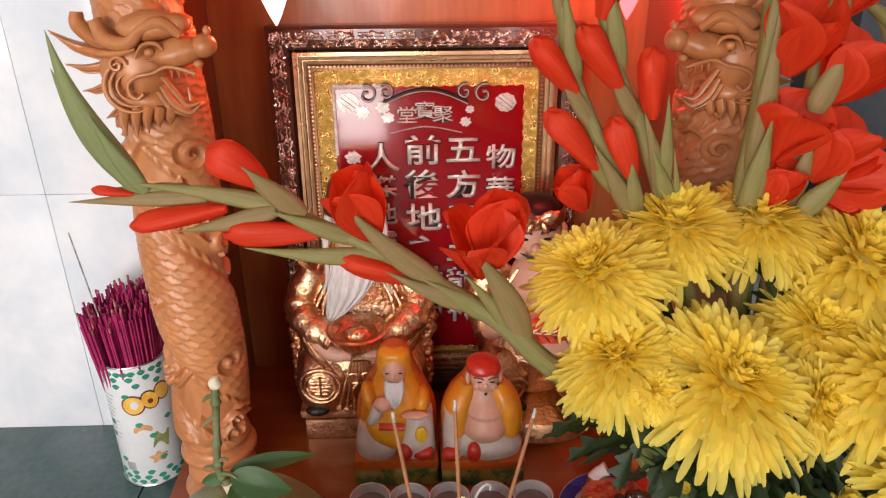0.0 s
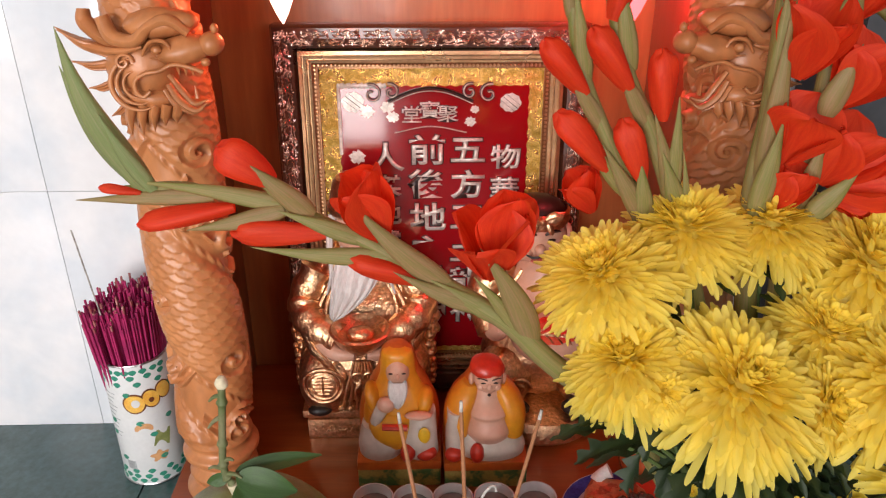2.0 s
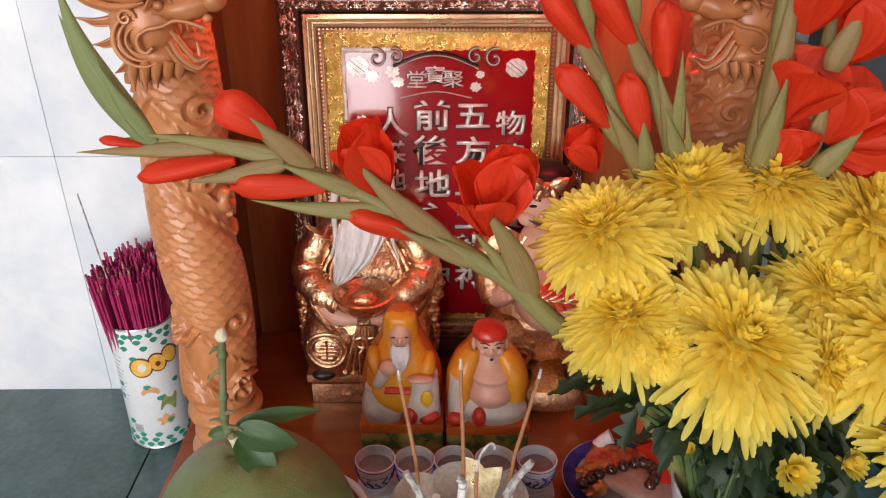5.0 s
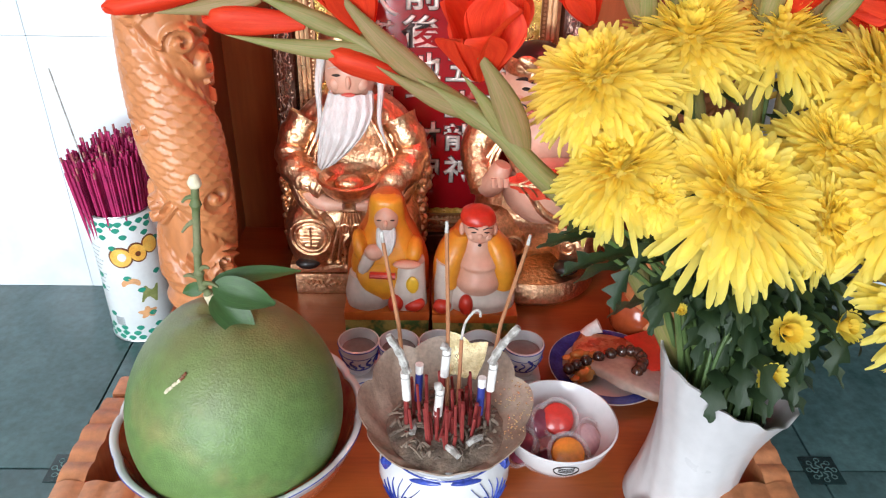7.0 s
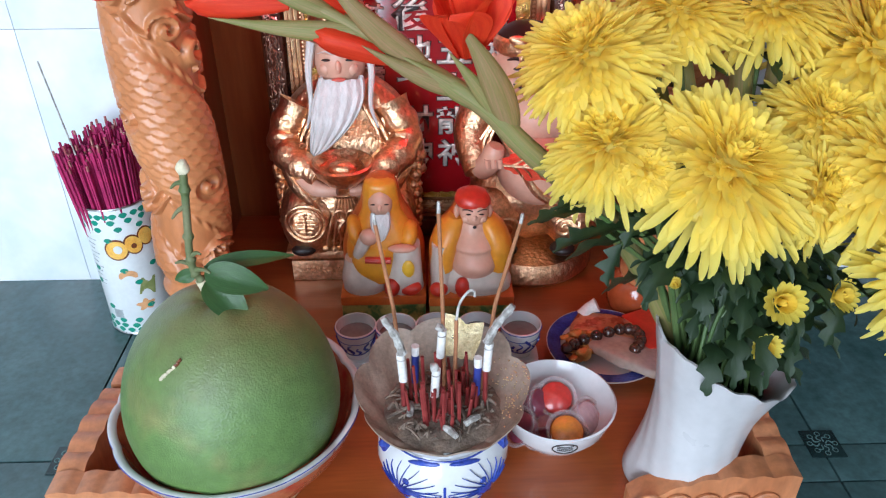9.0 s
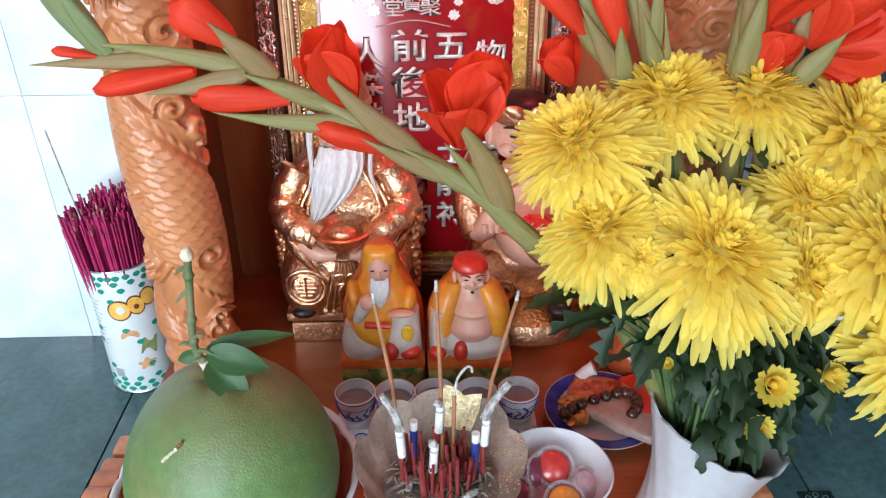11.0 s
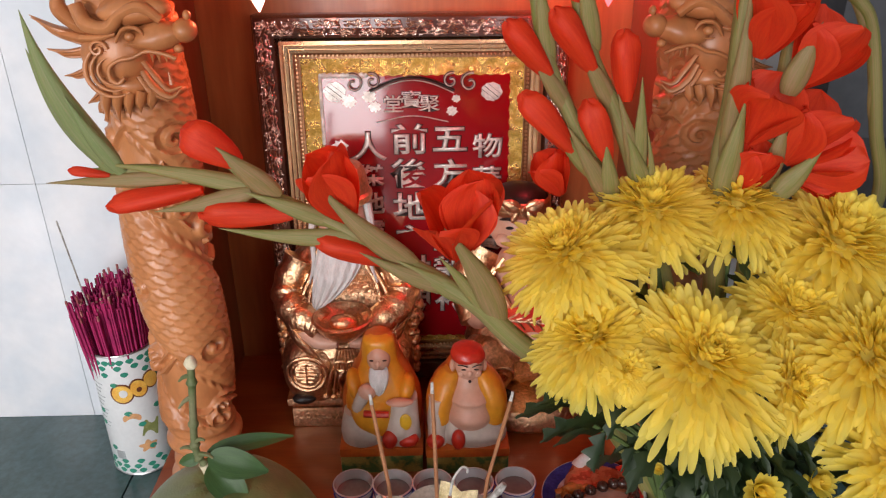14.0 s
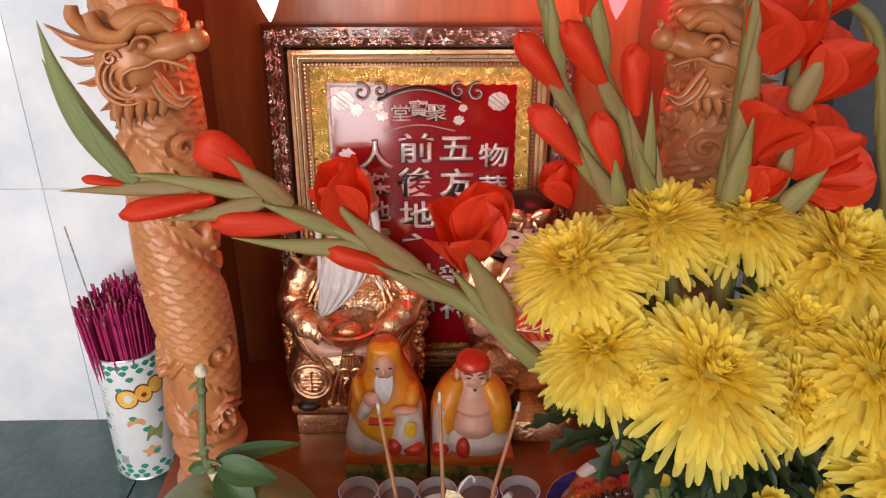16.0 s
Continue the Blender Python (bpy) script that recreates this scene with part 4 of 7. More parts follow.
def gold_belly():
    """Seated laughing figure with a bare belly, a bow-tied headband and a red leaf fan, on a round plinth."""
    g = Geo()
    g.lathe([(0.0, 0.0), (0.085, 0.0), (0.092, 0.008), (0.090, 0.026), (0.084, 0.034), (0.0, 0.036)], (0, 0, 0), 36)
    g.blob((0.0, 0.02, 0.10), (0.088, 0.060, 0.072), lump=0.10, lump_scale=50, nu=22, nv=30)
    for s in (-1, 1):
        g.blob((s * 0.055, -0.015, 0.078), (0.042, 0.044, 0.046), lump=0.12, lump_scale=60, nu=16, nv=22)
        g.tube(curve([(s * 0.060, 0.04, 0.235), (s * 0.084, 0.02, 0.19), (s * 0.074, -0.02, 0.15)], 14), np.linspace(0.030, 0.023, 14), 14)
        for k in range(3):
            g.tube(curve([(s * (0.036 + 0.012 * k), -0.004, 0.24 - 0.014 * k), (s * (0.060 + 0.010 * k), -0.012, 0.20 - 0.01 * k), (s * 0.07, -0.034, 0.165)], 10), 0.003, 6)
        t = np.linspace(0, 9, 34)
        g.tube([(s * 0.04 + 0.018 * (1 - a / 11) * math.cos(a), -0.058, 0.08 + 0.018 * (1 - a / 11) * math.sin(a)) for a in t], 0.0024, 6)
        g.blob((s * 0.040, -0.056, 0.046), (0.018, 0.016, 0.009), mi=3, nu=8, nv=12)
    g.blob((0.006, -0.014, 0.150), (0.058, 0.048, 0.052), mi=1, nu=20, nv=26)                                 # belly
    g.blob((0.004, 0.012, 0.215), (0.050, 0.040, 0.050), mi=1, nu=18, nv=22)
    g.tube(curve([(-0.052, -0.01, 0.21), (-0.03, -0.045, 0.18), (0.0, -0.062, 0.135), (0.04, -0.06, 0.115)], 14), 0.006, 8)
    g.tube(curve([(-0.072, -0.018, 0.155), (-0.064, -0.034, 0.170), (-0.056, -0.038, 0.195)], 10), [0.018, 0.018, 0.0175, 0.017, 0.016, 0.0155, 0.015, 0.015, 0.014, 0.011], 12, mi=1)
    for k in range(4):
        g.tube([(-0.068 + 0.008 * k, -0.048, 0.180), (-0.067 + 0.008 * k, -0.050, 0.168)], [0.0045, 0.004], 7, mi=1)
    outline = []                                                  # fan
    for k in range(40):
        a = k / 40 * 2 * math.pi
        r = 1 + 0.07 * math.sin(a * 11)
        outline.append((0.0 + 0.040 * r * math.cos(a) * (1.1 if math.cos(a) > 0 else 0.95), 0.022 * r * math.sin(a) * (1.15 if math.cos(a) > -0.3 else 0.8)))
    f = Geo().prism(outline, -0.004, 0.004, mi=5)
    f.tube([(-0.040, -0.005, 0), (0.038, -0.006, 0)], 0.0022, 6, mi=0)
    for k in range(5):
        for s in (-1, 1):
            f.tube(curve([(-0.028 + 0.013 * k, -0.005, 0), (-0.018 + 0.013 * k, -0.0055, s * 0.009), (-0.012 + 0.013 * k, -0.005, s * 0.018)], 6), 0.0013, 5, mi=0)
    f.move(pose(-0.012, -0.075, 0.185, 20, 6, 0))
    g.v += f.v
    g.uv += f.uv
    g.f += [tuple(i + g.n for i in q) for q in f.f]
    g.m += f.m
    g.n += f.n
    n0 = len(g.v)
    g.blob((0.0, 0.018, 0.282), (0.042, 0.037, 0.040), mi=1, nu=18, nv=22)                                    # face
    g.blob((0.0, -0.020, 0.276), (0.008, 0.008, 0.008), mi=1, nu=8, nv=10)
    for s in (-1, 1):
        g.blob((s * 0.020, -0.010, 0.268), (0.014, 0.010, 0.011), mi=1, nu=8, nv=10)
        g.blob((s * 0.015, -0.016, 0.288), (0.006, 0.003, 0.0022), mi=3, nu=6, nv=8)
        g.tube(curve([(s * 0.006, -0.018, 0.296), (s * 0.016, -0.017, 0.302), (s * 0.028, -0.008, 0.297)], 7), [0.001, 0.0025, 0.003, 0.003, 0.0026, 0.0018, 0.0008], 6, mi=3)
        g.tube(curve([(0, -0.026, 0.268), (s * 0.010, -0.024, 0.266), (s * 0.022, -0.018, 0.270)], 6), [0.0012, 0.002, 0.002, 0.0016, 0.001, 0.0005], 6, mi=3)
        g.blob((s * 0.042, 0.02, 0.280), (0.008, 0.010, 0.018), mi=1, nu=8, nv=10)
    g.blob((0.0, -0.017, 0.258), (0.012, 0.006, 0.004), mi=4, nu=8, nv=10)
    g.blob((0, 0.022, 0.312), (0.042, 0.037, 0.026), mi=3, nu=12, nv=20)                                      # hair
    g.lathe([(0.041, 0.302), (0.044, 0.308), (0.044, 0.320), (0.040, 0.324)], (0, 0.020, 0), 26)
    for s in (-1, 1):
        g.blob((s * 0.015, -0.027, 0.324), (0.0145, 0.0045, 0.0085), (0, s * -26, 0), nu=10, nv=14, lump=0.25, lump_scale=120)
        g.tube(curve([(s * 0.004, -0.030, 0.322), (s * 0.014, -0.032, 0.327), (s * 0.026, -0.030, 0.331)], 8), [0.0006, 0.0012, 0.0014, 0.0014, 0.0014, 0.0012, 0.001, 0.0005], 5)
        g.blob((s * 0.010, -0.027, 0.309), (0.0045, 0.003, 0.010), (0, s * -24, 0), nu=8, nv=10)
    g.blob((0, -0.029, 0.319), (0.0048, 0.0045, 0.0055), nu=8, nv=10)
    for k in range(n0, len(g.v)):                                 # the head sits a little to one side
        g.v[k] = g.v[k] + vec(-0.016, -0.004, 0.004)
    return g


def small_elder():
    g = Geo()                                                     # 0 robe, 1 skin, 2 beard, 3 red, 4 white, 5 base, 6 border, 7 yellow, 8 dark
    g.box((0, 0.005, 0.014), (0.108, 0.085, 0.028), 0.003, mi=6)
    g.box((0, 0.005, 0.035), (0.110, 0.088, 0.014), 0.004, mi=5)
    g.loft([(0.040, 0, 0.022, 0.054, 0.034), (0.09, 0, 0.024, 0.053, 0.032), (0.125, 0, 0.024, 0.040, 0.028), (0.150, 0, 0.022, 0.028, 0.022), (0.174, 0, 0.016, 0.0225, 0.019), (0.185, 0, 0.014, 0.0185, 0.016), (0.190, 0, 0.016, 0.010, 0.010)], 36, mi=5, power=0.9)
    g.loft([(0.075, 0, 0.008, 0.047, 0.036), (0.10, 0, 0.008, 0.046, 0.034), (0.125, 0, 0.010, 0.035, 0.029), (0.148, 0, 0.012, 0.024, 0.021), (0.171, 0, 0.009, 0.0215, 0.020), (0.184, 0, 0.008, 0.0190, 0.017), (0.189, 0, 0.010, 0.010, 0.010)], 36, mi=0, power=0.9, ripple=0.02, folds=7)
    g.loft([(0.041, -0.024, -0.012, 0.028, 0.024), (0.06, -0.024, -0.014, 0.029, 0.026), (0.085, -0.026, -0.008, 0.022, 0.022)], 26, mi=4)
    g.loft([(0.041, 0.026, -0.014, 0.026, 0.022), (0.07, 0.026, -0.016, 0.024, 0.024), (0.105, 0.030, -0.010, 0.018, 0.020)], 26, mi=4)
    g.loft([(0.058, -0.004, -0.016, 0.016, 0.018), (0.075, -0.010, -0.020, 0.026, 0.020), (0.095, -0.010, -0.016, 0.028, 0.020), (0.108, -0.008, -0.008, 0.020, 0.014)], 26, mi=0)
    g.blob((0.033, -0.002, 0.112), (0.012, 0.022, 0.020), (0, 14, 0), nu=12, nv=16)
    g.blob((-0.031, -0.002, 0.116), (0.011, 0.022, 0.026), (0, -16, 0), nu=12, nv=16)
    g.blob((0.012, -0.034, 0.054), (0.0105, 0.012, 0.014), (0, 12, 0), mi=3, nu=10, nv=12)
    g.blob((0.036, -0.034, 0.051), (0.014, 0.010, 0.009), (0, -14, 0), mi=3, nu=10, nv=12)
    g.blob((0.033, -0.0375, 0.083), (0.008, 0.003, 0.013), mi=7, nu=8, nv=12)
    g.blob((0.026, -0.030, 0.109), (0.018, 0.008, 0.005), mi=1, nu=8, nv=12)
    g.blob((-0.015, -0.026, 0.124), (0.012, 0.010, 0.011), mi=1, nu=10, nv=12)
    g.tube(curve([(-0.020, -0.024, 0.118), (-0.026, -0.026, 0.106), (-0.029, -0.024, 0.096)], 8), np.linspace(0.009, 0.0075, 8), 9, mi=4)
    g.tube([(-0.020, -0.038, 0.098), (0.012, -0.039, 0.097)], [0.0045, 0.0045], 8, mi=3)
    g.blob((0, -0.002, 0.160), (0.0155, 0.017, 0.021), mi=1, nu=14, nv=18)
    g.blob((0, -0.018, 0.159), (0.0035, 0.004, 0.006), mi=1, nu=8, nv=8)
    for s in (-1, 1):
        g.blob((s * 0.008, -0.0165, 0.164), (0.0034, 0.0012, 0.0010), mi=8, nu=6, nv=8)
    rows = []
    for i in range(16):
        u = i / 15
        w = 0.013 * (1 - u) ** 0.5 * (0.85 + 0.3 * math.sin(min(3 * u, 1.57))) + 0.0006
        rows.append([(w * math.cos(a), -0.016 - 0.011 * math.sin(u * 2.2) - 0.004 * math.sin(a) + 0.0006 * math.sin(9 * a), 0.152 - 0.034 * u) for a in np.linspace(0, 6.283, 22, endpoint=False)])
    g.grid(np.array(rows), closed_v=True, mi=2)
    return g


def small_belly():
    g = Geo()
    g.box((0, 0.005, 0.014), (0.108, 0.085, 0.028), 0.003, mi=6)
    g.box((0, 0.005, 0.035), (0.110, 0.088, 0.014), 0.004, mi=5)
    g.loft([(0.040, 0, 0.022, 0.054, 0.034), (0.085, 0, 0.024, 0.053, 0.032), (0.115, 0, 0.024, 0.043, 0.028), (0.135, 0, 0.022, 0.028, 0.022), (0.15, 0, 0.02, 0.02, 0.016)], 36, mi=5, power=0.9)
    for s in (-1, 1):
        g.loft([(0.072, s * 0.036, 0.002, 0.017, 0.031), (0.10, s * 0.034, 0.002, 0.019, 0.029), (0.125, s * 0.026, 0.005, 0.017, 0.022), (0.138, s * 0.019, 0.008, 0.010, 0.014)], 22, mi=0)
        g.blob((0.002 + s * 0.0205, 0.002, 0.146), (0.004, 0.006, 0.009), mi=1, nu=8, nv=8)
    g.loft([(0.041, 0.008, -0.010, 0.044, 0.026), (0.058, 0.008, -0.012, 0.044, 0.028), (0.074, 0.004, -0.006, 0.036, 0.022)], 30, mi=4)
    g.loft([(0.041, -0.038, -0.012, 0.014, 0.022), (0.075, -0.039, -0.010, 0.013, 0.020), (0.108, -0.039, -0.008, 0.011, 0.018)], 22, mi=4)
    g.loft([(0.066, 0.004, -0.008, 0.028, 0.025), (0.082, 0.004, -0.011, 0.030, 0.028), (0.098, 0.004, -0.006, 0.026, 0.024), (0.106, 0.004, -0.006, 0.027, 0.024), (0.122, 0.003, 0.002, 0.021, 0.018), (0.136, 0.003, 0.004, 0.014, 0.014)], 30, mi=1)
    g.blob((-0.012, -0.036, 0.056), (0.0095, 0.010, 0.015), mi=3, nu=10, nv=12)
    g.blob((-0.042, -0.032, 0.051), (0.012, 0.010, 0.010), mi=3, nu=10, nv=12)
    g.blob((0.003, 0.000, 0.150), (0.0190, 0.019, 0.022), mi=1, nu=14, nv=18)
    g.blob((0.003, -0.0185, 0.147), (0.0036, 0.0036, 0.0042), mi=1, nu=8, nv=8)
    g.blob((0.003, -0.0175, 0.1335), (0.0024, 0.002, 0.002), mi=8, nu=6, nv=6)
    for s in (-1, 1):
        g.blob((0.003 + s * 0.010, -0.0115, 0.143), (0.006, 0.006, 0.006), mi=1, nu=8, nv=8)
        g.blob((0.003 + s * 0.008, -0.0180, 0.152), (0.0034, 0.0012, 0.0010), mi=8, nu=6, nv=8)
        g.tube(curve([(0.003 + s * 0.003, -0.0195, 0.1565), (0.003 + s * 0.009, -0.0188, 0.159), (0.003 + s * 0.015, -0.0135, 0.156)], 6), 0.0007, 5, mi=8)
    g.loft([(0.158, 0.002, 0.003, 0.0218, 0.0200), (0.164, 0.001, 0.004, 0.0222, 0.0203), (0.171, 0.0, 0.006, 0.018, 0.017), (0.175, 0.0, 0.008, 0.006, 0.006)], 26, mi=3, ripple=0.02)
    return g


solid("gold_statue", gold_elder(), [GOLD, SKIN, BEARD, DARKHAIR, LIPS], (-0.122, 0.760, BOARD_Z), "gilded ceramic seated statue with a white beard and an ingot", "statue")
solid("gold_statue", gold_belly(), [GOLD, SKIN, BEARD, DARKHAIR, LIPS, MAGLEAF], (0.134, 0.775, BOARD_Z), "gilded ceramic seated statue with bare belly and red fan", "statue")
MATS = [ORANGE, SKIN, BEARD, REDPAINT, CLOTH, ORANGE2, PATTERN_G, YELLOWP, DARKHAIR]
solid("small_statue", small_elder(), MATS, (-0.072, 0.655, BOARD_Z), "small glazed seated figurine in orange robe with white beard", "statue")
solid("small_statue", small_belly(), MATS, (0.041, 0.650, BOARD_Z), "small glazed seated figurine with bare belly and red headband", "statue")


# ---- flowers ----
def orient(d, up=(0, 0, 1)):
    """A turn that brings +z to d."""
    return Vector(d).to_track_quat("Z", "Y").to_matrix().to_4x4()


def petal(g, root, out, up, length, width, bend, mi=0, n=8, cup=0.35, late=0.0):
    """A channelled blunt strip from root, heading along out and bending by bend radians towards -up, the last part by late more."""
    side = np.cross(out, up)
    side /= np.linalg.norm(side) + 1e-9
    p, d, rows = root.copy(), out / np.linalg.norm(out), []
    u_ = up
    us = np.array([0, 0.2, 0.4, 0.58, 0.74, 0.87, 0.95, 1.0]) if n == 8 else np.linspace(0, 1, n)
    for i in range(n):
        u = us[i]
        w = width * (0.42 + 0.58 * math.sin(min(1, u * 1.25) * math.pi / 2)) * math.sqrt(max(0.10, 1 - max(0, (u - 0.80) / 0.2) ** 2.4))
        rows.append([p - side * w + u_ * w * cup, p - side * w * 0.4, p + side * w * 0.4, p + side * w + u_ * w * cup])
        if i < n - 1:
            du = us[i + 1] - u
            a = bend * du + (late * du * 2 if u > 0.45 else 0)
            d, u_ = d * math.cos(a) - u_ * math.sin(a), u_ * math.cos(a) + d * math.sin(a)
            p = p + d * length * du
    g.grid(np.array(rows), mi=mi)


def bloom(rad, seed, skirt=1.0):
    """A full chrysanthemum head facing +z: tiers of long channelled petals that arch outwards over one another, a small tight heart and a shaggy hanging skirt."""
    r = random.Random(seed)
    outer, inner = Geo(), Geo()
    wob = [r.uniform(0, 6.28) for _ in range(4)]

    def lay(g, a, start, root, ln, w, bend, late, cup):
        rd, tg = vec(math.cos(a), math.sin(a), 0), vec(-math.sin(a), math.cos(a), 0)
        out = rd * math.sin(start) + vec(0, 0, 1) * math.cos(start) + tg * r.uniform(-0.17, 0.17)
        out /= np.linalg.norm(out)
        up = vec(0, 0, 1) * math.sin(start) - rd * math.cos(start)
        up = up - out * np.dot(up, out)
        up /= np.linalg.norm(up)
        petal(g, rd * root[0] + vec(0, 0, root[1]), out, up, ln, w, bend, cup=cup, late=late)

    total = 520
    for k in range(total):
        v = ((k + 0.5) / total) ** 0.62
        a = k * 2.39996 + r.uniform(-0.14, 0.14)
        start = 0.12 + 1.20 * v + 0.10 * math.sin(3 * a + wob[0]) * v + r.uniform(-0.10, 0.10)
        ln = rad * (0.40 + 0.62 * v ** 0.9) * r.uniform(0.86, 1.10) * (1 + 0.07 * math.sin(2 * a + wob[1]))
        lay(inner if v < 0.42 else outer, a, start, (rad * 0.07 * v, rad * (0.24 - 0.30 * v)), ln, rad * r.uniform(0.044, 0.060),
            0.25 + 0.50 * v + r.uniform(-0.2, 0.2), r.uniform(-0.45, 0.35), r.uniform(0.10, 0.45))
    for k in range(70):                                           # tight heart, curling in
        v = math.sqrt((k + 0.5) / 70)
        lay(inner, k * 2.39996, 0.08 + 0.50 * v, (rad * 0.05 * v, rad * 0.30), rad * (0.16 + 0.22 * v), rad * 0.050, -0.9 + 0.9 * v, -0.3, 0.5)
    # solid cores added to keep the gaps between petals yellow rather than dark
    inner.blob((0, 0, rad * 0.10), (rad * 0.36, rad * 0.36, rad * 0.34), nu=14, nv=22)
    outer.blob((0, 0, -rad * 0.04), (rad * 0.72, rad * 0.72, rad * 0.24), nu=12, nv=24)
    for k in range(int(64 * skirt)):                              # long loose petals hanging round the underside
        a = k / (64 * skirt) * 6.283 * 2 + r.uniform(-0.10, 0.10)
        lay(outer, a, 1.50 + 0.26 * (k % 3) / 2 + r.uniform(-0.12, 0.18), (rad * 0.10, -rad * 0.08), rad * r.uniform(0.82, 1.12), rad * r.uniform(0.042, 0.056), r.uniform(0.20, 0.90), r.uniform(-0.5, 0.6), r.uniform(0.2, 0.6))
    return outer, inner


def leaf(g, root, d, up, length, width, bend=0.6, mi=0, lobes=True, n=13, seed=0):
    """A thin leaf bending down; lobed ones have deep forward-swept lobes and curled edges."""
    side = np.cross(d, up)
    side /= np.linalg.norm(side) + 1e-9
    p, dd, uu, rows = vec(*root), np.asarray(d, float) / np.linalg.norm(d), np.asarray(up, float), []
    uu = uu - dd * np.dot(uu, dd)
    uu /= np.linalg.norm(uu) + 1e-9
    for i in range(n):
        u = i / (n - 1)
        w = width * math.sin(math.pi * min(0.98, u ** 0.75 * 0.98 + 0.02)) ** 0.8
        wl, wr, sweep, curl = w, w, 0.0, 0.3
        if lobes:
            wl *= (0.34, 0.75, 1.0, 0.62)[(i + seed) % 4]
            wr *= (0.34, 0.75, 1.0, 0.62)[(i + seed + 1) % 4]
            sweep, curl = 0.55, 0.15 + 0.5 * ((seed * 7) % 5) / 4
        rows.append([p - side * wl + dd * sweep * wl + uu * wl * curl, p - side * w * 0.3 + uu * w * 0.08, p.copy(), p + side * w * 0.3 + uu * w * 0.08, p + side * wr + dd * sweep * wr + uu * wr * curl])
        a = bend / (n - 1)
        dd, uu = dd * math.cos(a) - uu * math.sin(a), uu * math.cos(a) + dd * math.sin(a)
        p = p + dd * length / (n - 1)
    g.grid(np.array(rows), mi=mi)


BLOOMS = [  # centre, radius, facing
    ((0.206, 0.338, 0.509), 0.070, (0.10, -0.46, 0.88)),
    ((0.128, 0.360, 0.517), 0.055, (-0.34, -0.24, 0.91)),
    ((0.113, 0.404, 0.574), 0.059, (-0.44, -0.24, 0.86)),
    ((0.188, 0.44, 0.595), 0.058, (-0.14, -0.18, 0.97)),
    ((0.265, 0.452, 0.596), 0.058, (0.02, -0.12, 0.99)),
    ((0.348, 0.432, 0.563), 0.074, (0.16, -0.34, 0.92)),
    ((0.345, 0.35, 0.502), 0.072, (0.30, -0.50, 0.80)),
    ((0.360, 0.300, 0.440), 0.056, (0.5, -0.5, 0.6)),
    ((0.146, 0.330, 0.514), 0.025, (-0.1, -0.66, 0.75)),
    ((0.296, 0.385, 0.526), 0.050, (0.05, -0.40, 0.91)),
    ((0.276, 0.338, 0.492), 0.048, (0.40, -0.70, 0.55)),
]
for k, (c, rad, face) in enumerate(BLOOMS):
    c = vec(*c)
    foot = vec(0.236 + rng.uniform(-0.012, 0.012), 0.369 + rng.uniform(-0.012, 0.012), 0.262)
    fl = thing("chrysanthemum", tuple(foot), "cut yellow chrysanthemum with long curling petals in a white vase", "flower", "chrysanthemums in the vase")
    f = vec(*face) / np.linalg.norm(face)
    pts = curve([(0, 0, 0), (c - foot) * 0.5 + vec(0, 0, 0.02), c - foot - f * rad * 0.1], 12)
    part("stem", Geo().tube(pts, 0.0032, 7), STEM, fl)
    o, i = bloom(rad, 20 + k, 0.3 if rad < 0.04 else 0.45 if k == 1 else 1.0)
    m = Matrix.Translation(tuple(c - foot)) @ orient(f)
    part("outer_petals", o.move(m), PETAL, fl, "long pale yellow outer petals", angle=80, kind="stuff")
    part("inner_petals", i.move(m), PETAL_IN, fl, "short deep yellow inner petals", angle=80, kind="stuff")
    for q in range(6):
        root = pts[5 + q]
        a = rng.uniform(0, 6.28)
        g = Geo()
        leaf(g, root, vec(math.cos(a), math.sin(a) - 0.25, rng.uniform(-0.3, 0.5)), vec(0, 0, 1), rng.uniform(0.040, 0.065), rng.uniform(0.009, 0.013), rng.uniform(0.6, 1.7), seed=rng.randrange(20))
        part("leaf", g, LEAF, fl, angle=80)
for c, rad, face in (((0.258, 0.306, 0.412), 0.022, (-0.1, -0.8, 0.5)), ((0.310, 0.322, 0.405), 0.018, (0.3, -0.7, 0.5)), ((0.250, 0.300, 0.376), 0.017, (0.0, -0.9, 0.3)), ((0.176, 0.340, 0.452), 0.008, (0, -0.4, 0.9)), ((0.186, 0.330, 0.412), 0.007, (-0.4, -0.4, 0.6))):
    c = vec(*c)
    foot = vec(0.240, 0.366, 0.262)
    fl = thing("chrysanthemum_bud", tuple(foot), "small half-open yellow chrysanthemum bud among dark leaves", "flower", "chrysanthemum buds")
    f = vec(*face) / np.linalg.norm(face)
    part("stem", Geo().tube(curve([(0, 0, 0), (c - foot) * 0.6 + vec(0, 0.01, 0), c - foot], 9), 0.002, 6), STEM, fl)
    g = Geo()
    for ring_ in range(3):
        for i in range(16):
            a = i / 16 * 6.283 + ring_ * 0.3
            ph = 0.18 + 0.20 * ring_
            rd = vec(math.cos(a), math.sin(a), 0)
            petal(g, rd * rad * 0.1, rd * math.sin(ph) + vec(0, 0, 1) * math.cos(ph), vec(0, 0, 1) * math.sin(ph) - rd * math.cos(ph), rad * (0.9 + 0.12 * ring_), rad * 0.13, -0.5 + 0.3 * ring_)
    g.blob((0, 0, 0.0), (rad * 0.35, rad * 0.35, rad * 0.25), nu=8, nv=10)
    part("petals", g.move(Matrix.Translation(tuple(c - foot)) @ orient(f)), PETAL_IN, fl, angle=80, kind="stuff")
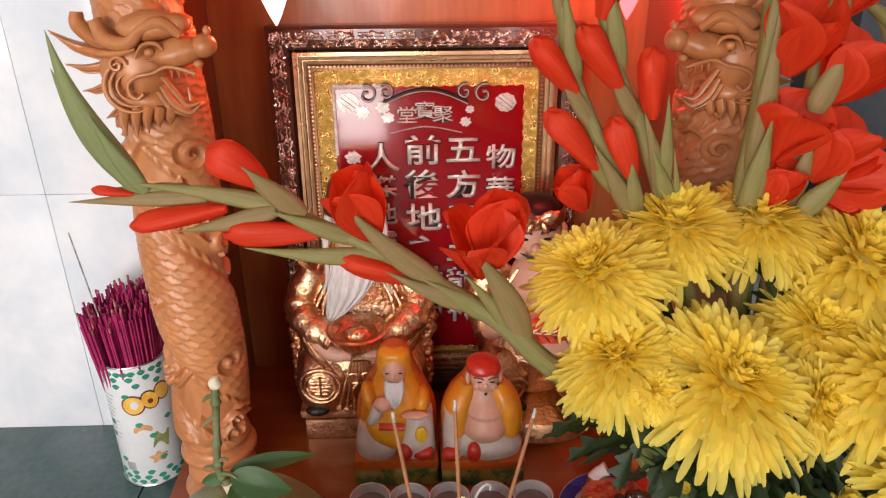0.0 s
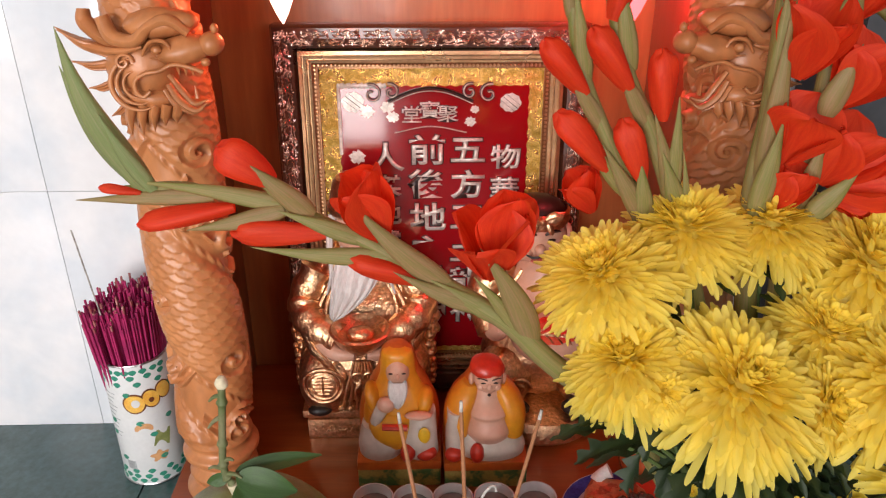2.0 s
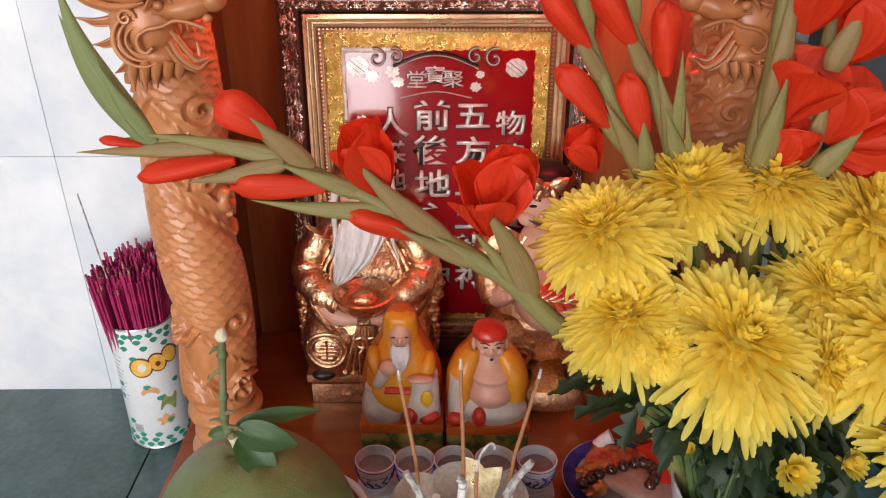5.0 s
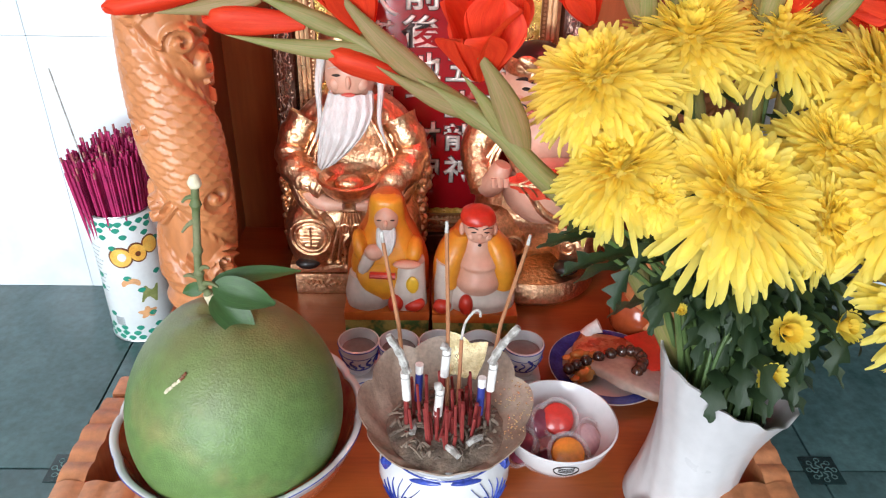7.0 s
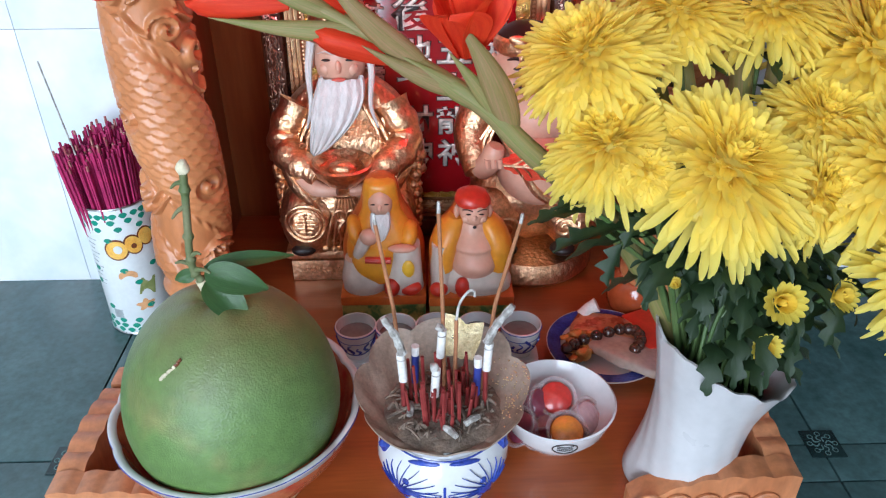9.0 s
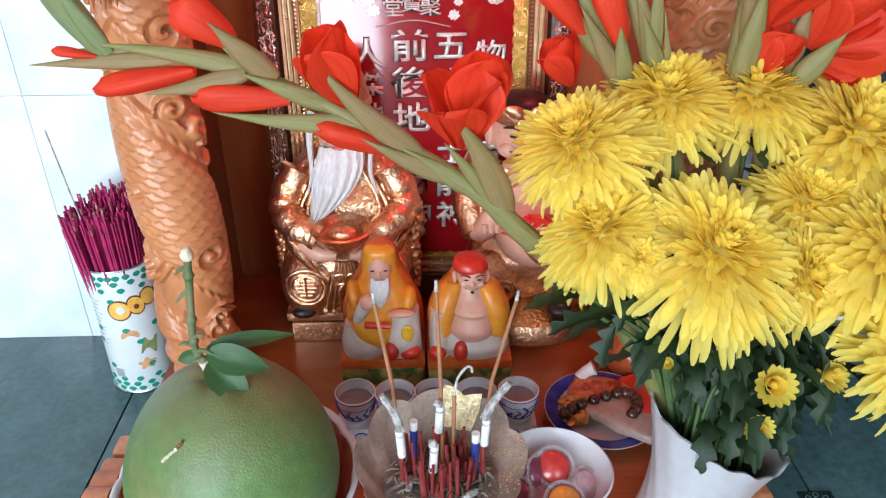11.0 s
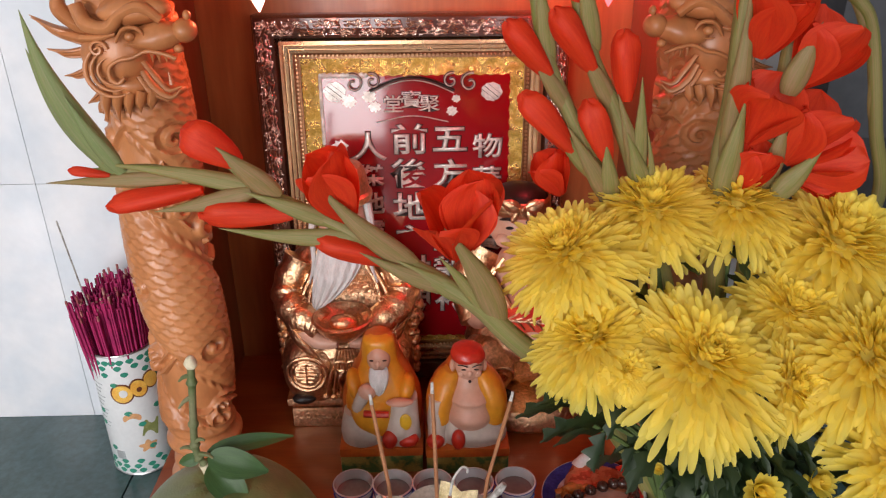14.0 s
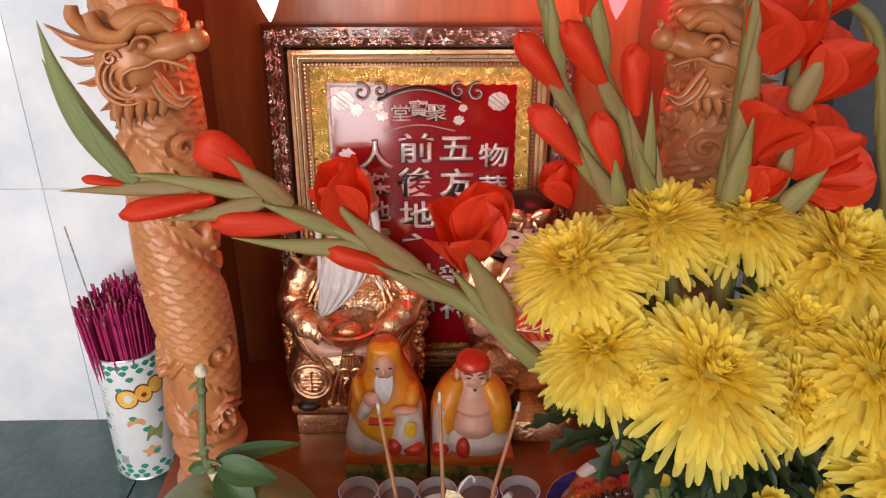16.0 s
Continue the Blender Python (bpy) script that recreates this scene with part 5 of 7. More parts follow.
# foliage packed between the vase's mouth and the blooms
for k in range(58):
    a = rng.uniform(0, 6.283) if k % 3 else rng.uniform(3.3, 5.6)
    h, out = rng.uniform(0.385, 0.485) + (0.045 if math.cos(a) < -0.1 else 0.0), rng.uniform(0.015, 0.060)
    foot = vec(0.248 + rng.uniform(-0.034, 0.034), 0.352 + rng.uniform(-0.030, 0.026), 0.290)
    root = vec(0.240 + out * math.cos(a), 0.366 + out * 0.8 * math.sin(a), h)
    sp = thing("leafy_sprig", tuple(foot), "dark green lobed chrysanthemum leaves on a thin stalk", "foliage", "sprigs in the vase")
    part("stalk", Geo().tube(curve([(0, 0, 0), (root - foot) * vec(0.3, 0.3, 0.6), root - foot], 8), 0.0019, 6), STEM, sp)
    for q in range(3):
        b = a + rng.uniform(-1.0, 1.0)
        g = Geo()
        leaf(g, (root - foot) * (1 - 0.10 * q), vec(math.cos(b), math.sin(b), rng.uniform(-0.2, 0.8)), vec(0, 0, 1), rng.uniform(0.042, 0.066), rng.uniform(0.0075, 0.0115), rng.uniform(0.5, 1.7), seed=rng.randrange(20))
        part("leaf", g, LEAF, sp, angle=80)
for root, d, ln, bend in (((0.170, 0.345, 0.452), (-1.0, -0.10, 0.25), 0.080, 0.9), ((0.190, 0.325, 0.445), (-0.8, -0.5, 0.1), 0.060, 1.2), ((0.236, 0.316, 0.388), (0.2, -0.9, 0.5), 0.070, 2.0), ((0.205, 0.330, 0.42), (-0.2, -0.9, 0.5), 0.045, 1.8), ((0.300, 0.335, 0.42), (0.8, -0.5, 0.3), 0.075, 1.5), ((0.310, 0.36, 0.39), (0.9, -0.3, 0.4), 0.070, 1.9), ((0.112, 0.335, 0.480), (-0.99, -0.20, 0.16), 0.053, 0.5), ((0.123, 0.335, 0.460), (-0.97, -0.22, -0.01), 0.044, 0.5), ((0.124, 0.335, 0.488), (-0.99, -0.21, 0.22), 0.049, 0.5), ((0.138, 0.335, 0.450), (-0.38, -0.23, -0.72), 0.039, 0.5), ((0.145, 0.335, 0.465), (-0.99, -0.21, 0.16), 0.048, 0.5), ((0.262, 0.335, 0.345), (0.5, -0.7, 0.5), 0.050, 1.6), ((0.282, 0.345, 0.340), (0.8, -0.4, 0.5), 0.045, 1.5), ((0.270, 0.355, 0.360), (0.6, -0.6, 0.7), 0.055, 1.4), ((0.240, 0.335, 0.350), (0.0, -0.9, 0.4), 0.050, 2.0), ((0.290, 0.365, 0.365), (0.9, -0.1, 0.5), 0.060, 1.4), ((0.255, 0.345, 0.370), (0.3, -0.8, 0.6), 0.050, 1.3), ((0.228, 0.330, 0.352), (-0.3, -0.8, 0.3), 0.055, 1.9), ((0.250, 0.328, 0.338), (0.2, -0.8, 0.6), 0.045, 1.7), ((0.272, 0.332, 0.335), (0.5, -0.6, 0.6), 0.045, 1.6), ((0.236, 0.328, 0.375), (-0.1, -0.8, 0.5), 0.055, 1.8), ((0.264, 0.336, 0.385), (0.4, -0.7, 0.4), 0.055, 1.9), ((0.285, 0.350, 0.395), (0.7, -0.5, 0.3), 0.060, 1.8)):
    foot = vec(0.238, 0.366, 0.262)
    sp = thing("leafy_sprig", tuple(foot), "dark green chrysanthemum leaf reaching out beside the vase rim", "foliage", "sprigs in the vase")
    e = vec(*root) - foot
    part("stalk", Geo().tube(curve([(0, 0, 0), e * vec(0.3, 0.3, 0.6), e], 8), 0.0019, 6), STEM, sp)
    g = Geo()
    leaf(g, e, vec(*d), vec(0, 0, 1), ln, 0.0125, bend, seed=int(ln * 1000))
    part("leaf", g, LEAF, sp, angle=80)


def wide_petal(g, root, d, up, length, width, bend, seed, mi=0, n=14, nv=11, cup=0.32):
    r = random.Random(seed)
    side = np.cross(d, up)
    side /= np.linalg.norm(side) + 1e-9
    p, dd, uu, rows = vec(*root), np.asarray(d, float) / np.linalg.norm(d), None, []
    uu = np.cross(side, dd)
    ph = r.uniform(0, 6)
    for i in range(n):
        u = i / (n - 1)
        w = width * (0.22 + 0.78 * math.sin(min(1, u * 1.35) * 1.57)) * math.sqrt(max(0.004, 1 - max(0, (u - 0.55) / 0.45) ** 2.2))
        rows.append([p + side * w * s + uu * (w * cup * s * s + 0.0020 * u * math.sin(4 * s + ph + 4 * u) + 0.0006 * u * math.sin(11 * s + ph)) for s in np.linspace(-1, 1, nv)])
        a = bend / (n - 1)
        dd, uu = dd * math.cos(a) - uu * math.sin(a), uu * math.cos(a) + dd * math.sin(a)
        p = p + dd * length / (n - 1)
    g.grid(np.array(rows), mi=mi)


def gladiolus_flower(base, d, size, seed, openness=0.5):
    """A funnel of broad overlapping petals, as one mesh."""
    g = Geo()
    for k in range(4):
        a = k / 4 * 6.283 + 0.4 + 0.5 * math.sin(seed)
        ph = openness * (0.34 + 0.22 * (k % 2))
        rd = vec(math.cos(a), math.sin(a), 0)
        wide_petal(g, rd * size * 0.06, rd * math.sin(ph) + vec(0, 0, 1) * math.cos(ph), -rd * math.cos(ph) + vec(0, 0, 1) * math.sin(ph), size * (1.0 - 0.12 * (k % 2)), size * (0.44 if k % 2 else 0.52), -0.15 + 0.6 * openness + 0.2 * math.sin(seed + 2 * k), seed + k, cup=0.28)
    return g.move(Matrix.Translation(tuple(base)) @ orient(d))


def red_bud(base, tip, r, seed=0):
    """A closed bud of overlapping petals from base to tip."""
    base, tip = vec(*base), vec(*tip)
    ln = np.linalg.norm(tip - base)
    g = Geo()
    prof = [(0.40, 0), (0.62, 0.14), (0.80, 0.32), (0.94, 0.52), (1.0, 0.68), (0.97, 0.80), (0.82, 0.91), (0.52, 0.975), (0.05, 1.0)]
    g.lathe([(a * r, z * ln) for a, z in prof], (0, 0, 0), 20, wave=lambda th, k: (1 + 0.12 * np.sin(3 * th + k * 0.45 + seed), 0.04 * ln * np.sin(3 * th + seed) * (k > 6)))
    return g.move(Matrix.Translation(tuple(base)) @ orient(tip - base))


def sheath(base, tip, width, front=(0, -1, 0.35), bulge=0.03, wrap_=1.7, bow=(0, 0, 0)):
    """A pointed boat-shaped bract from base to tip, bowed sideways by bow."""
    base, tip = vec(*base), vec(*tip)
    d = tip - base
    ln = np.linalg.norm(d)
    d = d / ln
    f = vec(*front) - d * np.dot(vec(*front), d)
    f /= np.linalg.norm(f)
    side = np.cross(d, f)
    g, rows = Geo(), []
    for i in range(15):
        u = i / 14
        w = 0.72 * width * (1 - u) ** 0.72 * (0.62 + 0.66 * math.sin(math.pi * u ** 0.8)) + 0.0002
        c = base + d * ln * u + (f * bulge * ln + vec(*bow)) * math.sin(math.pi * u)
        rows.append([c + side * w * math.sin(s) + f * w * (math.cos(s) - 0.75) * 0.62 + f * 0.0004 * math.cos(s * 14) * (w / width) for s in np.linspace(-wrap_, wrap_, 13)])
    g.grid(np.array(rows))
    return g


def gladiolus(line, label, thick, buds=(), sheaths=(), flowers=(), reds=(), group="gladioli in the vase"):
    """line: points of the stalk. buds: base, tip, radius. sheaths: base, tip, width, material. flowers: base, direction, size, openness."""
    foot = vec(*line[0])
    gl = thing("gladiolus", tuple(foot), label, "flower", group)
    pts = curve([vec(*p) - foot for p in line], 60)
    part("stalk", Geo().tube(pts, np.interp(np.linspace(0, 1, 60), np.linspace(0, 1, len(thick)), thick), 12), GREEN_D, gl)
    for n_, (b, t, r) in enumerate(buds):
        b, t = vec(*b) - foot, vec(*t) - foot
        part("bud", red_bud(b + (t - b) * 0.25, t, r * 0.80, n_ * 1.7), RED, gl, "closed red bud", angle=80)
        part("sheath", sheath(b, b + (t - b) * 0.74 + vec(0, -0.006, -0.002), r * 0.90, wrap_=1.9), GREEN if n_ % 2 else GREEN_D, gl, angle=80)
    for n_, (b, t, r) in enumerate(reds):
        part("bud", red_bud(vec(*b) - foot, vec(*t) - foot, r, n_ * 1.7), RED, gl, "closed red bud", angle=80)
    for b, t, w, m, *bow in sheaths:
        part("sheath", sheath(vec(*b) - foot, vec(*t) - foot, w, bow=bow[0] if bow else (0, 0, 0)), m, gl, angle=80)
    for n_, (b, d, size, op) in enumerate(flowers):
        part("flower", gladiolus_flower(vec(*b) - foot, vec(*d), size, n_ * 31 + int(size * 1000), op), RED, gl, "half-open red flower", angle=80)
    return gl


gladiolus([(0.225, 0.375, 0.30), (0.150, 0.382, 0.43), (0.068, 0.392, 0.504), (0.036, 0.396, 0.536), (0.007, 0.400, 0.556), (-0.035, 0.405, 0.581), (-0.071, 0.410, 0.602), (-0.099, 0.413, 0.616), (-0.135, 0.418, 0.632), (-0.171, 0.422, 0.643), (-0.203, 0.425, 0.648), (-0.268, 0.430, 0.650)],
          "drooping gladiolus spike with orange-red flowers and green buds", (0.011, 0.0105, 0.0095, 0.0085, 0.0080, 0.0070, 0.0062, 0.0055, 0.0048, 0.0042, 0.0036, 0.0022),
          reds=[((-0.188, 0.417, 0.638), (-0.263, 0.412, 0.626), 0.0092), ((-0.155, 0.413, 0.660), (-0.193, 0.410, 0.690), 0.0150), ((-0.116, 0.411, 0.617), (-0.189, 0.408, 0.621), 0.0108), ((-0.036, 0.404, 0.576), (-0.097, 0.402, 0.597), 0.0100), ((-0.262, 0.424, 0.648), (-0.294, 0.424, 0.653), 0.0042)],
          sheaths=[((-0.258, 0.426, 0.650), (-0.297, 0.412, 0.779), 0.0165, GREEN_P, (-0.009, 0, 0)), ((-0.262, 0.430, 0.652), (-0.303, 0.420, 0.750), 0.0135, GREEN_P, (-0.007, 0, 0)), ((-0.252, 0.423, 0.650), (-0.280, 0.414, 0.716), 0.0095, GREEN_P, (-0.002, 0, 0)),
                   ((-0.205, 0.422, 0.646), (-0.317, 0.428, 0.641), 0.0095, GREEN), ((-0.218, 0.428, 0.650), (-0.294, 0.428, 0.651), 0.0085, GREEN_D),
                   ((-0.128, 0.416, 0.634), (-0.266, 0.422, 0.659), 0.0105, GREEN_D, (0, 0, 0.003)), ((-0.148, 0.412, 0.637), (-0.224, 0.402, 0.625), 0.0108, GREEN, (0, 0, -0.002)),
                   ((-0.126, 0.411, 0.632), (-0.172, 0.401, 0.681), 0.0130, GREEN), ((-0.135, 0.416, 0.636), (-0.164, 0.408, 0.660), 0.0085, GREEN_D),
                   ((-0.062, 0.405, 0.598), (-0.174, 0.399, 0.611), 0.0108, GREEN_D, (0, 0, -0.003)), ((-0.085, 0.409, 0.611), (-0.152, 0.404, 0.640), 0.0105, GREEN_D),
                   ((-0.018, 0.399, 0.574), (-0.095, 0.392, 0.653), 0.0140, GREEN, (-0.002, 0, -0.004)), ((0.014, 0.397, 0.553), (-0.062, 0.390, 0.592), 0.0118, GREEN, (0, 0, -0.003)), ((0.030, 0.396, 0.541), (-0.034, 0.395, 0.583), 0.0118, GREEN_D),
                   ((0.054, 0.391, 0.522), (0.006, 0.382, 0.616), 0.0172, GREEN, (0.004, 0, 0.002)), ((0.056, 0.393, 0.520), (0.002, 0.388, 0.588), 0.0125, GREEN_D)],
          flowers=[((-0.070, 0.412, 0.612), (-0.42, -0.10, 1.0), 0.064, 0.36), ((0.016, 0.404, 0.578), (-0.10, -0.06, 1.0), 0.064, 0.78), ((0.026, 0.408, 0.585), (0.12, -0.02, 1.0), 0.066, 0.22)])

# ---- vase ----
g = Geo()
prof = [(0.0, 0.0), (0.050, 0.0), (0.054, 0.004), (0.052, 0.016), (0.0485, 0.034), (0.0465, 0.052), (0.046, 0.070), (0.0465, 0.090), (0.048, 0.110), (0.0515, 0.128), (0.055, 0.144), (0.0595, 0.160), (0.0635, 0.172), (0.0610, 0.172), (0.052, 0.144), (0.042, 0.105), (0.0, 0.09)]


def vase_wave(th, k):
    h = prof[k][1]
    tilt = min(1.0, h / 0.172) ** 3
    return (1 + 0.04 * np.sin(3 * th + h * 25) + 0.008 * np.sin(15 * th + h * 60) * (h > 0.02) + 0.02 * np.sin(7 * th) * (h > 0.15),
            (0.004 * np.cos(2 * th) - 0.0195 * np.cos(th)) * tilt + (0.0025 * np.sin(7 * th) + 0.0015 * np.sin(16 * th + 1)) * (h > 0.17))


g.lathe(prof, (0, 0, 0), 96, wave=vase_wave)
g.v = [v + np.stack([0.014 * (v[:, 2] / 0.172) ** 1.3, 0 * v[:, 2], 0 * v[:, 2]], -1) for v in g.v]
vase = thing("vase", (0.236, 0.354, BOARD_Z), "white ceramic vase with a rippled uneven rim on the altar", "vase")
part("body", g, CERAMIC, vase, angle=80)
# near-black disc across the neck, standing in for the shade inside the vase
part("inner_shade", Geo().lathe([(0.0, 0.135), (0.046, 0.135)], (0.010, 0.0, 0), 30), VASE_SHADE, vase)

# ---- pomelo on its stand ----
PC = vec(-0.1954, 0.3564, 0.2785)
stand = thing("fruit_stand", (-0.198, 0.371, BOARD_Z), "scalloped white porcelain fruit stand with a red glazed inside", "stand")
bw = lambda th, k: (1 + 0.018 * np.abs(np.sin(6 * th)) ** 0.7 * (k > 1), 0.003 * np.abs(np.sin(6 * th)) ** 0.7 * (k > 1))
part("foot", Geo().lathe([(0.0, 0.0), (0.056, 0.0), (0.058, 0.004), (0.050, 0.008), (0.048, 0.016)], seg=48), [REDGLAZE], stand)
part("foot_ring", Geo().lathe([(0.0586, 0.002), (0.0592, 0.0035), (0.0575, 0.0055)], seg=48), [GILT], stand)
part("bowl", Geo().lathe([(0.0, 0.012), (0.046, 0.014), (0.080, 0.034), (0.102, 0.066), (0.1110, 0.090), (0.1075, 0.090)], seg=144, wave=bw), REDGLAZE, stand, angle=80)
part("glazed_inside", Geo().lathe([(0.1075, 0.0990), (0.096, 0.066), (0.076, 0.038), (0.040, 0.018), (0.0, 0.017)], seg=144, wave=lambda th, k: (1 + 0.018 * np.abs(np.sin(6 * th)) ** 0.7 * (k < 3), 0.003 * np.abs(np.sin(6 * th)) ** 0.7 * (k < 1))), REDGLAZE, stand, angle=80)
part("rim", Geo().lathe([(0.1070, 0.088), (0.1112, 0.089), (0.1140, 0.098), (0.1150, 0.101), (0.1120, 0.1015), (0.1085, 0.0985), (0.1065, 0.092)], seg=144, wave=lambda th, k: (1 + 0.018 * np.abs(np.sin(6 * th)) ** 0.7, 0.003 * np.abs(np.sin(6 * th)) ** 0.7)), PORCELAIN, stand, "white scalloped rim", angle=80)
part("blue_edge", Geo().tube([(0.1150 * (1 + 0.018 * abs(math.sin(6 * a)) ** 0.7) * math.cos(a), 0.1150 * (1 + 0.018 * abs(math.sin(6 * a)) ** 0.7) * math.sin(a), 0.0995 + 0.003 * abs(math.sin(6 * a)) ** 0.7) for a in np.linspace(0, 6.2832, 145)], 0.0004, 5, caps=False), BLUE, stand)
pomelo = thing("pomelo", tuple(PC - vec(0, 0, 0.104)), "large green pomelo with stalk and leaves on a fruit stand", "pomelo")
pomelo.scale = (1.045, 1.045, 1.045)
g = Geo()
th, ph = np.linspace(0, math.pi, 48), np.linspace(0, 2 * math.pi, 80, endpoint=False)
r = 0.0925 * (1 + 0.09 * np.cos(th) ** 3 * (np.cos(th) > 0)) * (1 - 0.10 * np.exp(-(th / 0.10) ** 2))
p = np.stack([np.outer(r * np.sin(th), np.cos(ph)), np.outer(r * np.sin(th), np.sin(ph)), np.outer(r * np.cos(th) * 1.08, np.ones(80))], -1)
p *= (1 + 0.010 * np.sin(5 * ph + 1)[None, :, None] * np.exp(-(th / 0.8) ** 2)[:, None, None])
g.grid((p + vec(0, 0, 0.0995))[:, ::-1], closed_v=True)
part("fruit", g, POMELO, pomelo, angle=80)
b = vec(-0.006, 0.004, 0.194)
part("stalk_stub", Geo().tube(curve([b + vec(0.001, 0, -0.004), b + vec(0.0, 0, 0.012), b + vec(-0.003, 0, 0.026)], 8), [0.0058, 0.0052, 0.0048, 0.0046, 0.0046, 0.0048, 0.0050, 0.0054], 10), CUT, pomelo)
part("stalk", Geo().tube(curve([b + vec(-0.002, 0, 0.024), b + vec(-0.0075, 0.0, 0.034), b + vec(-0.0085, 0.001, 0.050), b + vec(-0.0065, 0.002, 0.070), b + vec(-0.0035, 0.003, 0.098), b + vec(-0.001, 0.003, 0.122)], 50), 0.0030 + 0.0018 * np.exp(-((np.linspace(0, 1, 50)[:, None] - vec(0.05, 0.16, 0.34, 0.56, 0.86)) / 0.020) ** 2).sum(1), 10), PSTEM, pomelo)
for q, d in (((-0.008, 0.001, 0.040), (-0.012, -0.004, 0.004)), ((-0.0085, 0.001, 0.048), (0.010, -0.004, 0.004)), ((-0.004, 0.003, 0.092), (-0.012, -0.002, -0.010)), ((-0.002, 0.003, 0.112), (-0.010, -0.002, -0.004)), ((-0.007, 0.0, 0.036), (0.014, -0.006, 0.000))):
    part("twig", Geo().tube(curve([b + vec(*q), b + vec(*q) + vec(*d) * 0.6 + vec(0, 0, 0.002), b + vec(*q) + vec(*d)], 7), np.linspace(0.0024, 0.0009, 7), 7), PSTEM, pomelo)
part("cut_end", Geo().blob(b + vec(-0.001, 0.003, 0.124), (0.0050, 0.0050, 0.0065), lump=0.3, lump_scale=200), CUT, pomelo, "pale cut stalk end")
for base, d, up, ln, w, bend in (((0.000, 0.002, 0.036), (1, 0.25, 0.10), (0, -0.5, 0.85), 0.072, 0.0078, 0.35), ((0.002, -0.004, 0.036), (1, -0.30, -0.10), (0, -0.75, 0.65), 0.052, 0.0125, 0.75), ((0.002, -0.006, 0.028), (0.75, -0.60, -0.3), (0.2, -0.6, 0.7), 0.050, 0.0135, 1.0), ((-0.006, 0, 0.034), (-0.6, -0.2, -0.2), (0, -1, 0.3), 0.020, 0.006, 0.6)):
    g = Geo()
    leaf(g, b + vec(*base), vec(*d), vec(*up), ln, w, bend, lobes=False, n=15)
    part("leaf", g, PLEAF, pomelo, angle=80)
g, g2 = Geo(), Geo()
scratch = curve([(-0.0327, -0.0595, 0.0729), (-0.0248, -0.0569, 0.0794), (-0.0178, -0.0539, 0.0853)], 9)
for k, q in enumerate(scratch):
    (g if k > 5 else g2).blob(q + vec(0, 0, 0.0995), (0.0022, 0.0012, 0.0015), (0, -40, 0), nu=6, nv=8, lump=0.6, lump_scale=400)
part("scar", g, BROWNPRINT, pomelo, "dark scratch mark on the rind")
part("scar", g2, CUT, pomelo, "pale dry scratch on the rind")
# ---- incense pot ----
pot = thing("incense_pot", (-0.003, 0.358, BOARD_Z), "blue and white porcelain incense pot full of ash", "incense pot")
part("pot", Geo().lathe([(0.0, 0.0), (0.040, 0.0), (0.044, 0.006), (0.058, 0.030), (0.064, 0.052), (0.062, 0.070), (0.055, 0.080), (0.052, 0.086), (0.056, 0.096), (0.052, 0.096), (0.048, 0.088), (0.0, 0.086)], seg=60), PORCELAIN, pot)


def on_pot(a, z, r0=0.0):
    """A place on the pot's side."""
    zz = [0.006, 0.030, 0.052, 0.070, 0.080, 0.096]
    r = np.interp(z, zz, [0.0450, 0.0590, 0.0650, 0.0630, 0.0560, 0.0570]) + r0
    return (r * math.sin(a), -r * math.cos(a), z)


for s in (-1, 1):                                                # painted star-burst blossoms, arcs and reeds
    for k in range(13):
        q = radians(-20 + 19 * k)
        part("blue_stroke", Geo().tube([on_pot(s * (0.70 + (0.10 + 0.42 * u) * math.cos(q) - 0.10 * u * u), 0.048 + (0.004 + 0.021 * u) * math.sin(q) + 0.004 * u * u) for u in np.linspace(0, 1, 7)], np.linspace(0.0016, 0.0006, 7), 5, flat=0.5), BLUE, pot)
    part("blue_flower", Geo().blob(on_pot(s * 0.66, 0.045, -0.002), (0.010, 0.0036, 0.009), (0, 0, s * 38), nu=8, nv=14, lump=0.4, lump_scale=300), BLUE, pot)
    part("blue_flower", Geo().blob(on_pot(s * 0.60, 0.058, -0.002), (0.0042, 0.003, 0.004), (0, 0, s * 34), nu=8, nv=10), BLUE, pot)
    part("blue_flower", Geo().blob(on_pot(s * 1.25, 0.076, -0.002), (0.006, 0.010, 0.009), (0, 0, s * 8), nu=8, nv=14, lump=0.5, lump_scale=300), BLUE, pot)
    part("blue_stroke", Geo().tube([on_pot(s * (0.04 + 0.55 * u), 0.052 + 0.009 * math.sin(2.6 * u) - 0.018 * u) for u in np.linspace(0, 1, 12)], 0.0006, 5, flat=0.5), BLUE, pot)
    part("blue_leaf", Geo().blob(on_pot(s * 0.35, 0.081, -0.0015), (0.016, 0.0028, 0.0028), (0, s * 10, s * 20), nu=8, nv=12), BLUE, pot)
for z, w in ((0.087, 0.0010), (0.012, 0.0012)):
    part("blue_band", Geo().tube([on_pot(a, z, -0.0005) for a in np.linspace(0, 6.283, 60)], w, 6, caps=False), BLUE, pot)
for k in range(5):
    part("blue_stroke", Geo().tube([on_pot(-0.13 + 0.065 * k, 0.022 + (0.028 + 0.012 * (k == 2)) * q) for q in np.linspace(0, 1, 6)], 0.0013 if k == 2 else 0.0008, 5, flat=0.5), BLUE, pot)
